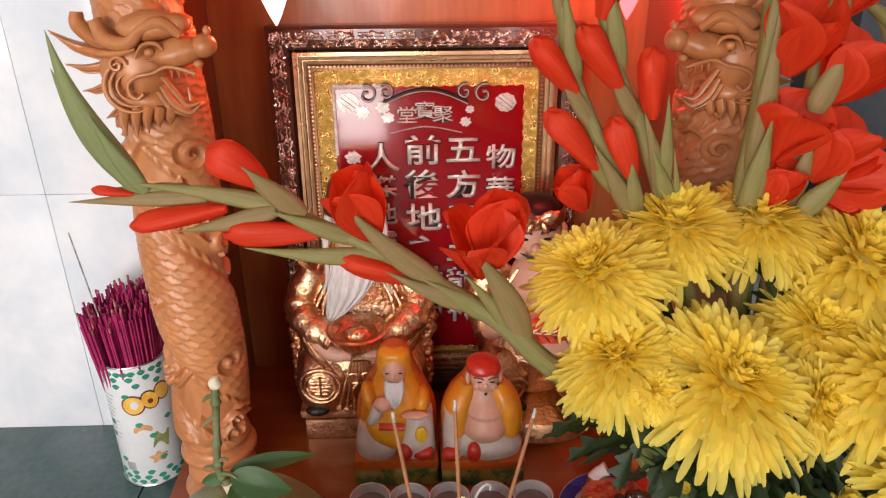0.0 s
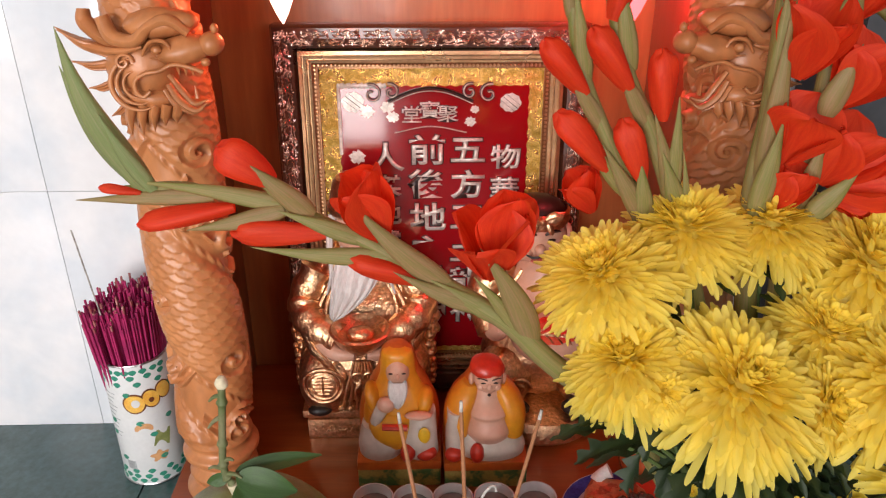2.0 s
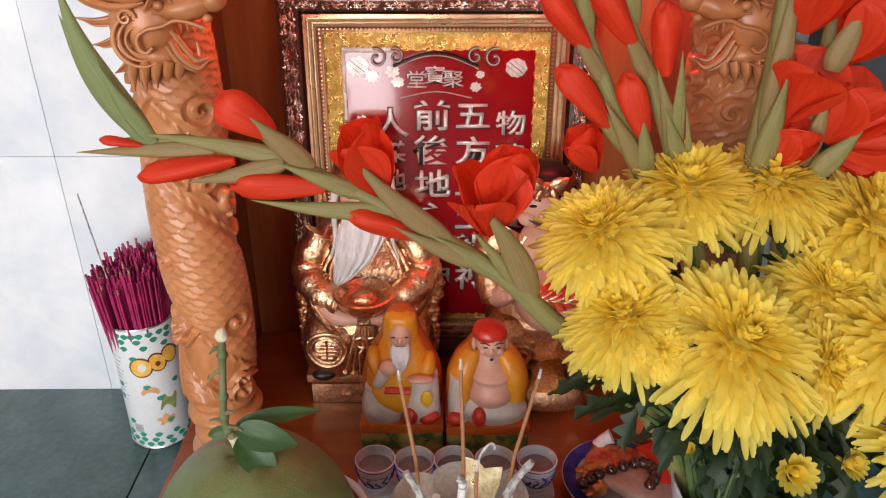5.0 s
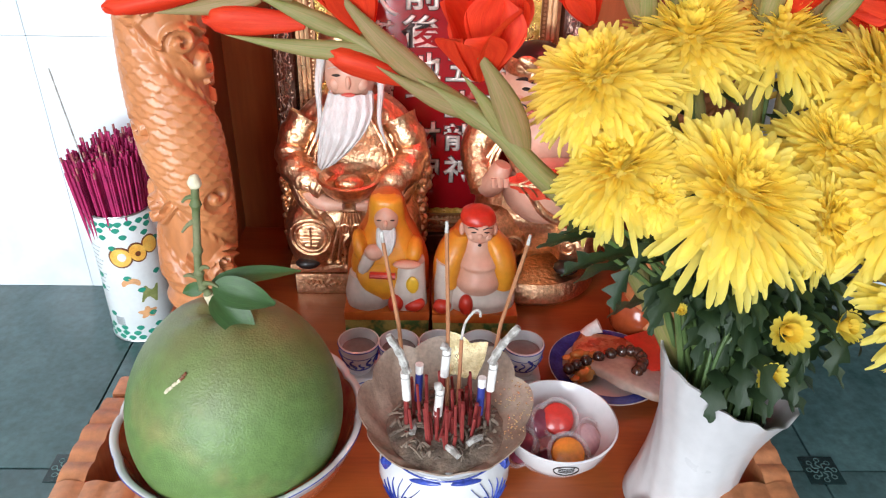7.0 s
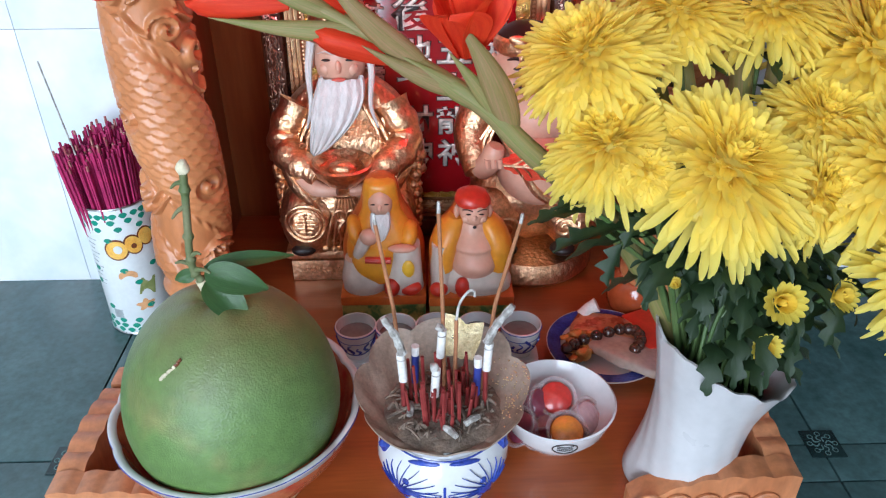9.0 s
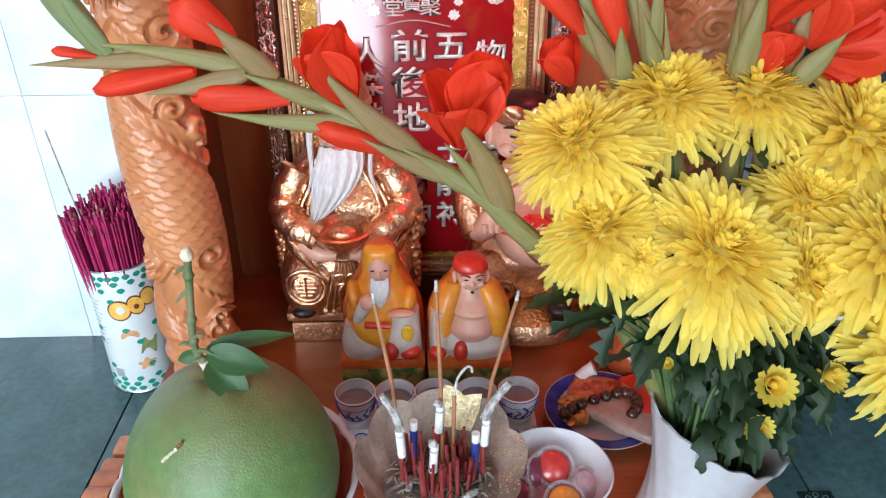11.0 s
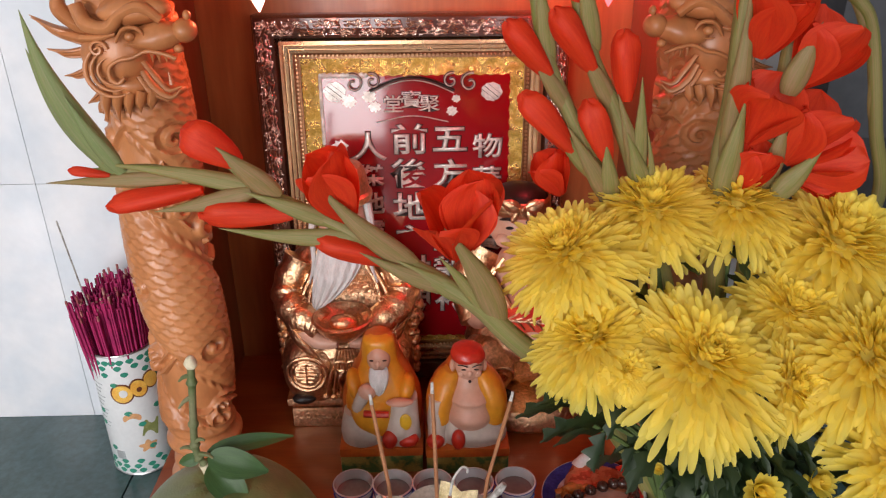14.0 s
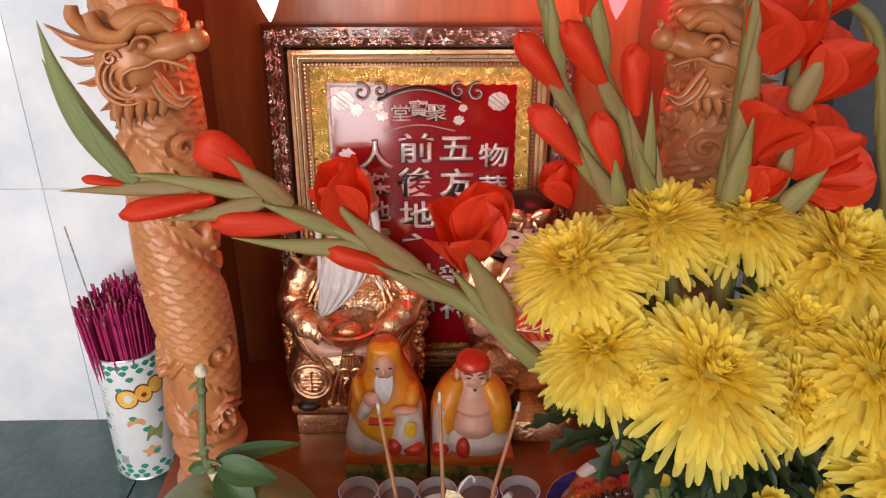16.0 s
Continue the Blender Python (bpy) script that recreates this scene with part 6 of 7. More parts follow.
# scalloped dusty brim
th = np.linspace(0, 6.283, 180, endpoint=False)
rows = []
for u in np.linspace(0, 1, 22):
    back, lobe = 0.5 + 0.5 * np.sin(th), np.abs(np.cos(4.5 * (th - 0.2)))
    L = 0.012 + 0.027 * back + 0.011 * np.abs(np.cos(th))
    rad_ = 0.046 + L * u * (0.80 + 0.20 * lobe ** 0.6)
    z_ = 0.093 + (0.003 + 0.038 * back) * u ** 1.25 + 0.006 * u * lobe ** 0.7 + 0.0012 * np.sin(9 * th + 7 * u)
    rows.append(np.stack([rad_ * np.cos(th), rad_ * np.sin(th), z_], -1))
rows = np.array(rows)
g = Geo().grid(rows, closed_v=True).grid(rows - vec(0, 0, 0.0022), closed_v=True)
g.grid(np.stack([rows[-1], rows[-1] - vec(0, 0, 0.0022)]), closed_v=True)
part("brim", g, COLLAR, pot, "dusty grey-brown scalloped brim", angle=80)
def on_brim(a, u, lift=0.0008):
    """A place on the brim at a turn a and a share u from its inner edge."""
    back, lobe = 0.5 + 0.5 * math.sin(a), abs(math.cos(4.5 * (a - 0.2)))
    rad_ = 0.046 + (0.012 + 0.027 * back + 0.011 * abs(math.cos(a))) * u * (0.80 + 0.20 * lobe ** 0.6)
    return vec(rad_ * math.cos(a), rad_ * math.sin(a), 0.093 + (0.003 + 0.038 * back) * u ** 1.25 + 0.006 * u * lobe ** 0.7 + 0.0012 * math.sin(9 * a + 7 * u) + lift)


rows = [[on_brim(1.28 + 0.26 * (v - 0.5) * 2 * (1 - 0.25 * abs(u - 0.5)), 0.42 + 0.62 * u, 0.0018 + 0.0012 * noise.noise(Vector((u * 9, v * 9, 1)))) for v in np.linspace(0, 1, 16)] for u in np.linspace(0, 1, 14)]
part("gold_foil", Geo().grid(np.array(rows)).grid(np.array(rows) - vec(0, 0, 0.0006)), FLECK, pot, "crumpled patch of glittering gold foil", angle=20)
g = Geo()
for k in range(90):
    a, u = 0.16 + 0.26 * rng.gauss(0, 1), rng.uniform(0.35, 1.0)
    g.blob(on_brim(a, u, 0.0003), (rng.uniform(0.0006, 0.0016), 0.0009, 0.0004), (0, 0, rng.uniform(0, 180)), nu=4, nv=6)
part("gold_dust", g, FLECK, pot, "flakes of gold foil", kind="stuff")
g = Geo()
rows = [[(r_ * math.cos(a), r_ * math.sin(a), 0.099 + 0.008 * (1 - r_ / 0.055) + 0.004 * noise.noise(Vector((r_ * 90 * math.cos(a), r_ * 90 * math.sin(a), 2)))) for a in np.linspace(0, 6.283, 40, endpoint=False)] for r_ in np.linspace(0.001, 0.056, 14)]
g.grid(np.array(rows), closed_v=True)
part("ash", g, ASH, pot, "grey-brown incense ash", angle=80)
g = Geo()
for k in range(150):
    a, q = rng.uniform(0, 6.283), 0.048 * math.sqrt(rng.random())
    c = vec(q * math.cos(a), q * math.sin(a), 0.105)
    d = vec(rng.gauss(0, 1), rng.gauss(0, 1), rng.gauss(0, 0.4)) * 0.005
    g.tube(curve([c - d, c + vec(0, 0, 0.003), c + d], 5), rng.uniform(0.0009, 0.0018), 5)
part("ash_litter", g, ASH, pot, "curled crumbs of fallen ash", kind="stuff")
g = Geo()
for k in range(46):
    a, q = rng.uniform(0, 6.283), 0.034 * math.sqrt(rng.random())
    c = vec(q * math.cos(a), q * math.sin(a), 0.101)
    g.tube([c, c + vec(rng.uniform(-0.004, 0.004), rng.uniform(-0.004, 0.004), rng.uniform(0.018, 0.058))], rng.uniform(0.0012, 0.0020), 6)
for x, y, z, a in ((0.026, -0.026, 0.108, 35), (0.006, -0.040, 0.108, -50), (-0.030, -0.010, 0.107, 80)):   # fallen lengths of pale ash
    part("ash_lump", Geo().tube([(x - 0.008 * math.cos(radians(a)), y - 0.008 * math.sin(radians(a)), z), (x, y, z + 0.0015), (x + 0.008 * math.cos(radians(a)), y + 0.008 * math.sin(radians(a)), z)], [0.0030, 0.0036, 0.0028], 8), GREYASH, pot)
part("stub_litter", g, STUB, pot, "burnt-down red incense stick ends", kind="stuff")
for x, y, h, lx in ((-0.034, 0.0, 0.205, -0.024), (0.002, 0.004, 0.215, -0.004), (0.034, 0.012, 0.195, 0.038)):
    st = thing("incense_stick", (-0.003 + x, 0.358 + y, BOARD_Z + 0.100), "thin brown burning incense stick standing in ash", "incense", "incense sticks in the pot")
    part("stick", Geo().tube([(0, 0, -0.01), (lx * 0.4, 0.02, h * 0.5), (lx, 0.05, h * 0.84)], 0.0019, 7), INCENSE, st)
    part("ash_tip", Geo().tube([(lx, 0.05, h * 0.84), (lx * 1.05, 0.052, h * 0.89)], [0.0019, 0.0014], 7), GREYASH, st)
for x, y, h, cx in ((-0.036, -0.006, 0.040, -0.016), (0.040, 0.0, 0.046, 0.022), (-0.008, -0.016, 0.030, 0.0), (-0.002, 0.012, 0.052, 0.0)):
    cg = thing("cigarette", (-0.003 + x, 0.358 + y, BOARD_Z + 0.100), "white cigarette on a red stick with a curling ash end", "cigarette", "cigarettes in the incense pot")
    part("red_stick", Geo().tube([(0, 0, -0.006), (-0.001, 0.001, h)], 0.0024, 7), STUB, cg)
    part("paper", Geo().tube([(0, 0, h), (-0.002 if cx < 0 else 0.002, 0.002, h + 0.030)], 0.0041, 10), PAPER, cg)
    part("burnt_ring", Geo().lathe([(0.0043, 0.0), (0.0044, 0.0008), (0.0043, 0.0016)], (-0.0015 if cx < 0 else 0.0015, 0.0016, h + 0.024), 12), GREYASH, cg)
    if cx:
        part("ash_curl", Geo().tube(curve([(0.0, 0.002, h + 0.030), (cx * 0.35, 0.004, h + 0.048), (cx, 0.006, h + 0.068)], 12), np.linspace(0.0042, 0.0034, 12) + 0.0005 * np.cos(np.arange(12) * 2), 8), GREYASH, cg)
    else:
        part("ash_curl", Geo().blob((0, 0.002, h + 0.032), (0.0042, 0.0042, 0.004), lump=0.3, lump_scale=300), GREYASH, cg)
st = thing("incense_stick", (0.008, 0.362, BOARD_Z + 0.100), "thin incense stick burnt to a long curling ash", "incense", "incense sticks in the pot")
part("stick", Geo().tube([(0, 0, -0.008), (0.001, 0.008, 0.05), (0.002, 0.016, 0.088)], 0.0019, 7), INCENSE, st)
part("ash_curl", Geo().tube(curve([(0.002, 0.016, 0.088), (0.005, 0.020, 0.104), (0.013, 0.024, 0.114), (0.018, 0.025, 0.113), (0.019, 0.026, 0.107)], 18), 0.0013, 7), GREYASH, st)
for x, y in ((-0.026, 0.014), (0.031, -0.004)):
    bl = thing("blue_paper_stick", (-0.003 + x, 0.358 + y, BOARD_Z + 0.100), "stub wrapped in dark blue paper standing in ash", "incense", "blue wrapped stubs")
    part("stick", Geo().tube([(0, 0, -0.006), (0, 0, 0.02)], 0.0024, 7), STUB, bl)
    part("wrap", Geo().tube([(0, 0, 0.02), (0.001, 0.002, 0.052)], 0.0037, 9), BLUEWRAP, bl)
    part("top", Geo().tube([(0.001, 0.002, 0.052), (0.001, 0.002, 0.062)], 0.0039, 9), PAPER, bl)

# ---- cups on their rack ----
rack = thing("cup_rack", (-0.004, 0.535, BOARD_Z), "long white porcelain cup rack with blue wave painting", "rack")
part("rack_body", Geo().box((0, 0, 0.011), (0.24, 0.046, 0.022), 0.006), PORCELAIN, rack)
for k in range(12):
    part("blue_wave", Geo().tube([(-0.11 + 0.02 * k + 0.008 * math.cos(a), -0.0232, 0.010 + 0.006 * math.sin(a)) for a in np.linspace(0.2, 3.4, 9)], 0.0011, 5, flat=0.5), BLUE, rack)
cup = thing("wine_cup", (-0.100, 0.531, BOARD_Z + 0.022), "tiny white porcelain wine cup with blue painting", "cup", "cups on the rack")
part("cup", Geo().lathe([(0.0, 0.0), (0.014, 0.0), (0.015, 0.003), (0.0135, 0.006), (0.0195, 0.016), (0.0225, 0.028), (0.0243, 0.042), (0.0226, 0.0425), (0.0205, 0.028), (0.013, 0.014), (0.0, 0.012)], seg=40), PORCELAIN, cup)
part("water", Geo().lathe([(0.0, 0.030), (0.0204, 0.030)], seg=30), [mat("still_water", (0.20, 0.20, 0.19), 0.05, scale=20)], cup)
cw = lambda a, z, lift=0.0002: ((float(np.interp(z, (0.006, 0.016, 0.028, 0.042), (0.0135, 0.0195, 0.0225, 0.0243))) + lift) * math.sin(a), -(float(np.interp(z, (0.006, 0.016, 0.028, 0.042), (0.0135, 0.0195, 0.0225, 0.0243))) + lift) * math.cos(a), z)
for k in range(14):
    a = k / 14 * 6.283 + 0.2
    part("blue_stroke", Geo().tube([cw(a + 0.16 * math.sin(q * 6 + k), 0.013 + (0.010 + 0.005 * (k % 3)) * q) for q in np.linspace(0, 1, 8)], 0.0012 + 0.0006 * (k % 2), 5, flat=0.6), BLUE, cup)
for z, w in ((0.0405, 0.0007), (0.030, 0.0005), (0.010, 0.0009)):
    part("blue_band", Geo().tube([cw(a, z) for a in np.linspace(0, 6.283, 40)], w, 5, caps=False), BLUE, cup)
for x in (-0.053, -0.006, 0.043, 0.093):
    copy_thing(cup, pose(x, 0.529, BOARD_Z + 0.022, 0, 0, x * 900))

# ---- white bowl of jelly cups ----
bowl = thing("bowl", (0.117, 0.408, BOARD_Z), "white porcelain bowl holding small fruit jelly cups", "bowl")
part("bowl_body", Geo().lathe([(0.0, 0.002), (0.022, 0.0), (0.024, 0.006), (0.042, 0.020), (0.054, 0.038), (0.061, 0.060), (0.059, 0.061), (0.051, 0.040), (0.038, 0.024), (0.0, 0.015)], seg=60), PORCELAIN, bowl)
ov = [(0.0125 * math.cos(a), 0.0090 * math.sin(a)) for a in np.linspace(0, 6.283, 30)]
sp = lambda x, z: (x, -math.sqrt(max((float(np.interp(z, (0.020, 0.038, 0.060), (0.042, 0.054, 0.061))) + 0.0003) ** 2 - x * x, 0)), z)
part("oval_mark", Geo().tube([sp(x, 0.0465 + z) for x, z in ov], 0.0007, 5, caps=False), SHADOWLINE, bowl)
for dz in (-0.0042, -0.0008, 0.0026):
    part("mark_bar", Geo().tube([sp(x, 0.0465 + dz + 0.002 * abs(x) / 0.008) for x in np.linspace(-0.008, 0.008, 7)], 0.0008, 5), SHADOWLINE, bowl)


def jelly(at, material, lab, tilt):
    j = thing("jelly_cup", at, lab, "jelly cup", "jelly cups in the bowl")
    m = pose(0, 0, 0, *tilt)
    part("cup", Geo().lathe([(0.0, 0.0), (0.014, 0.0), (0.0195, 0.020), (0.0195, 0.022), (0.0225, 0.0225), (0.0225, 0.0235), (0.0185, 0.0235)], seg=30).move(m), CLEARCUP, j, "clear plastic cup")
    part("jelly", Geo().lathe([(0.0, 0.0015), (0.0125, 0.0015), (0.0175, 0.019), (0.0165, 0.0225), (0.011, 0.0262), (0.0, 0.0272)], seg=26).move(m), material, j)


jelly((0.118, 0.434, BOARD_Z + 0.030), JELLY_R, "small clear cup of red fruit jelly", (34, 4, 0))
jelly((0.090, 0.430, BOARD_Z + 0.030), JELLY_P, "small clear cup of purple fruit jelly", (30, 50, 0))
jelly((0.104, 0.412, BOARD_Z + 0.024), JELLY_P, "small clear cup of purple fruit jelly", (100, -20, 0))
jelly((0.123, 0.388, BOARD_Z + 0.022), JELLY_O, "small clear cup of orange fruit jelly", (24, 4, 0))
jelly((0.094, 0.398, BOARD_Z + 0.020), JELLY_P, "small clear cup of purple fruit jelly", (10, -50, 0))
jelly((0.140, 0.412, BOARD_Z + 0.020), JELLY_W, "small clear cup of milky fruit jelly", (20, 40, 0))

# ---- plate with sweets and beads ----
PL = (0.200, 0.545, BOARD_Z)
plate = thing("plate", PL, "porcelain plate with a blue rim on the altar board", "plate")
part("plate_body", Geo().lathe([(0.0, 0.003), (0.036, 0.0), (0.042, 0.004), (0.070, 0.016), (0.0705, 0.0175), (0.060, 0.0155), (0.040, 0.008), (0.0, 0.007)], seg=60), PORCELAIN, plate)
part("blue_rim", Geo().lathe([(0.0695, 0.0176), (0.060, 0.0162), (0.053, 0.0140), (0.053, 0.0138)], seg=60), BLUE, plate)
for k, (x, y, s) in enumerate(((-0.030, 0.012, 0.014), (-0.022, -0.008, 0.013), (-0.040, -0.006, 0.012), (-0.012, 0.010, 0.012), (-0.030, -0.022, 0.012))):
    sw = thing("wrapped_sweet", (PL[0] + x, PL[1] + y, PL[2] + 0.010), "small sweet in shiny orange-gold wrapper on a plate", "sweet", "sweets on the plate")
    part("sweet", Geo().blob((0, 0, 0.009), (s, s * 0.7, 0.009), (0, 0, 50 * k), lump=0.35, lump_scale=150), GOLDFOIL, sw)
    for q in (-1, 1):
        part("twist", Geo().blob((q * s * 1.2 * math.cos(0.87 * k), q * s * 1.2 * math.sin(0.87 * k), 0.009), (0.006, 0.005, 0.002), (0, 20 * q, 50 * k), lump=0.5, lump_scale=200, nu=8, nv=10), GOLDFOIL, sw)
solid("snack_packet", Geo().blob((0, 0, 0.008), (0.040, 0.028, 0.009), (6, 0, -20), power=0.55, lump=0.14, lump_scale=70, nu=18, nv=28), REDFOIL, (PL[0] + 0.004, PL[1] + 0.022, PL[2] + 0.010), "crinkled shiny red and gold snack packet on a plate", "packet")
solid("plastic_packet", Geo().blob((0, 0, 0.008), (0.048, 0.028, 0.008), (-8, 0, -38), power=0.5, lump=0.12, lump_scale=60, nu=18, nv=28), PLASTIC, (PL[0] + 0.026, PL[1] - 0.022, PL[2] + 0.012), "crinkled clear plastic packet lying across a plate", "packet")
solid("paper_twist", Geo().tube(curve([(0, 0, 0), (0.006, 0.004, 0.008), (0.016, 0.004, 0.014)], 8), [0.010, 0.010, 0.009, 0.008, 0.008, 0.008, 0.009, 0.010], 10), PAPER, (PL[0] - 0.016, PL[1] + 0.050, PL[2] + 0.022), "small twist of white paper by a plate", "paper")
solid("red_envelope", Geo().box((0, 0, 0.002), (0.036, 0.070, 0.004), 0.001, rot=(0, -10, 12)), REDPAINT, (PL[0] + 0.056, PL[1] + 0.016, PL[2] + 0.024), "bright red paper envelope beside the snack packet", "envelope")
br = thing("bead_bracelet", (PL[0], PL[1], PL[2] + 0.026), "bracelet of dark brown wooden beads on a plate", "bracelet")
line = curve([(-0.050, -0.018, 0.0), (-0.030, -0.008, 0.003), (0.0, 0.004, 0.004), (0.026, 0.012, 0.004), (0.040, 0.006, 0.004), (0.040, -0.012, 0.004), (0.030, -0.026, 0.003)], 12)
for q in line:
    part("bead", Geo().blob(q, (0.0074, 0.0074, 0.0074), nu=12, nv=16), BEAD, br)
part("cord", Geo().tube(line, 0.0012, 6), BEAD, br)

# ---- round red bottle behind the plate ----
solid("red_jar", Geo().lathe([(0.0, 0.0), (0.030, 0.0), (0.038, 0.012), (0.040, 0.034), (0.032, 0.054), (0.018, 0.062), (0.016, 0.072), (0.0, 0.073)], seg=36), JARGLAZE, (0.262, 0.640, BOARD_Z), "small glossy brown-red round jar on the altar", "jar")

# ---- can of incense sticks ----
CAN = (-0.485, 0.846, 0)
can = thing("can", CAN, "tall printed cardboard snack can reused as an incense holder", "can")
RC, HC = 0.0505, 0.228
part("can_body", Geo().lathe([(0.0, 0.0), (RC - 0.002, 0.0), (RC, 0.003), (RC, HC - 0.003), (RC - 0.001, HC), (RC - 0.003, HC), (RC - 0.003, 0.01), (0.0, 0.009)], seg=72), CANW, can)
part("tin_rim", Geo().tube([((RC) * math.cos(a), RC * math.sin(a), HC) for a in np.linspace(0, 6.283, 60)], 0.0016, 6, caps=False), TIN, can)
part("tin_rim", Geo().tube([((RC) * math.cos(a), RC * math.sin(a), 0.002) for a in np.linspace(0, 6.283, 60)], 0.0016, 6, caps=False), TIN, can)


def wrap(outline, a0, z0, name, material, lift=0.0006, label=""):
    """A flat printed shape laid on the can's side; outline in metres along and up, wound round the axis."""
    n = len(outline)
    v = []
    for rr_ in (RC + lift, RC - 0.001):
        for x, z in outline:
            a = a0 + x / RC
            v.append((rr_ * math.sin(a), -rr_ * math.cos(a), z0 + z))
    cx, cz = sum(x for x, _ in outline) / n, sum(z for _, z in outline) / n
    a = a0 + cx / RC
    v.append(((RC + lift) * math.sin(a), -(RC + lift) * math.cos(a), z0 + cz))
    fs = [(i, (i + 1) % n, 2 * n) for i in range(n)] + [(i, n + i, n + (i + 1) % n, (i + 1) % n) for i in range(n)]
    return part(name, Geo().add(v, fs), material, can, label, angle=30)


fan = [(0.0060 * math.cos(a), 0.0046 * math.sin(a)) for a in np.linspace(0, math.pi, 10)] + [(-0.003, -0.003), (0.0, -0.0045), (0.003, -0.003)]
V = -0.12                                                        # the side of the can turned to the room
for row, (z, n, o) in enumerate(((0.216, 10, 0), (0.206, 6, 0.13), (0.194, 4, 0.3), (0.176, 2, 1.2), (0.122, 3, 0.55), (0.098, 2, 0.5), (0.052, 2, 0.7), (0.028, 5, 0.5), (0.018, 7, 0.3), (0.009, 7, 0.43))):
    for k in range(n):
        wrap(fan, V - 1.15 + o + k * (2.6 / n) + 0.05 * math.sin(k * 5 + row), z, "fan_print", TEAL)
for x, z, a, b, rot in ((-0.012, 0.0, 0.0150, 0.0155, 0.2), (0.013, 0.005, 0.0115, 0.0150, 0.3), (0.034, 0.012, 0.0115, 0.0140, 0.3)):
    ol = [(x + a * math.cos(q) * math.cos(rot) - b * math.sin(q) * math.sin(rot), z + a * math.cos(q) * math.sin(rot) + b * math.sin(q) * math.cos(rot)) for q in np.linspace(0, 6.283, 22, endpoint=False)]
    cx, cz = x, z
    wrap([(cx + (p_[0] - cx) * 1.18, cz + (p_[1] - cz) * 1.18) for p_ in ol], V + 0.48, 0.160, "logo_shadow", BROWNPRINT, 0.0006)
    wrap(ol, V + 0.48, 0.160, "logo_shape", YELLOWPRINT, 0.0012)
wrap([(0.0062 * math.cos(q), 0.0070 * math.sin(q)) for q in np.linspace(0, 6.283, 14, endpoint=False)], V + 0.28, 0.161, "logo_gap", CANW, 0.0016)
wrap([(0.0040 * math.cos(q), 0.0045 * math.sin(q)) for q in np.linspace(0, 6.283, 12, endpoint=False)], V + 0.74, 0.163, "logo_gap", BROWNPRINT, 0.0016)
wrap([(0.014 * math.cos(q), 0.010 * math.sin(q)) for q in np.linspace(-0.5, 3.6, 14)], V + 0.36, 0.112, "nut_print", PEACHPRINT)
wrap([(-0.014, -0.012), (0.010, -0.018), (0.016, 0.012), (-0.006, 0.016)], V + 0.82, 0.088, "seaweed_print", OLIVEPRINT)
wrap([(0.012 * (1 + 0.3 * math.sin(5 * q)) * math.cos(q), 0.009 * (1 + 0.3 * math.sin(5 * q)) * math.sin(q)) for q in np.linspace(0, 6.283, 24, endpoint=False)], V + 0.66, 0.055, "prawn_print", PEACHPRINT)
for k in range(11):
    wrap([(-0.011, -0.0008), (0.010 - 0.004 * (k % 3), -0.0008), (0.010 - 0.004 * (k % 3), 0.0008), (-0.011, 0.0008)], V - 0.55, 0.175 - 0.008 * k, "text_bar", GREYPRINT)
for k in range(8):
    wrap([(-0.0007, -0.008), (0.0007, -0.008), (0.0007, 0.008), (-0.0007, 0.008)], V - 0.40 + 0.04 * k, 0.040, "barcode_bar", GREYPRINT)
bundle = thing("incense_bundle", (CAN[0], CAN[1], 0.012), "dense bundle of magenta incense sticks standing in a can", "incense")
g, t_ = Geo(), Geo()
for k in range(400):
    a, q = rng.uniform(0, 6.283), math.sqrt(rng.random())
    lo = vec(0.034 * q * math.cos(a), 0.034 * q * math.sin(a), 0.0)
    hi = vec(0.058 * q * math.cos(a) - 0.004, 0.058 * q * math.sin(a), rng.uniform(0.284, 0.312) + 0.012 * math.cos(a - 0.5))
    g.tube([lo, lo * 0.45 + hi * 0.55, hi], 0.0019, 5)
    if rng.random() < 0.16:
        t_.tube([hi, hi + (hi - lo) * 0.05 * rng.random()], 0.0019, 5)
part("stick_mass", g, JOSS, bundle, kind="stuff")
part("tip_mass", t_, JOSS_TIP, bundle, "paler rough stick tips", kind="stuff")
part("long_stick", Geo().tube([(-0.020, -0.014, 0.10), (-0.024, -0.03, 0.30), (-0.030, -0.045, 0.436)], 0.0011, 6), GREYASH, bundle, "single thin grey stick standing out")

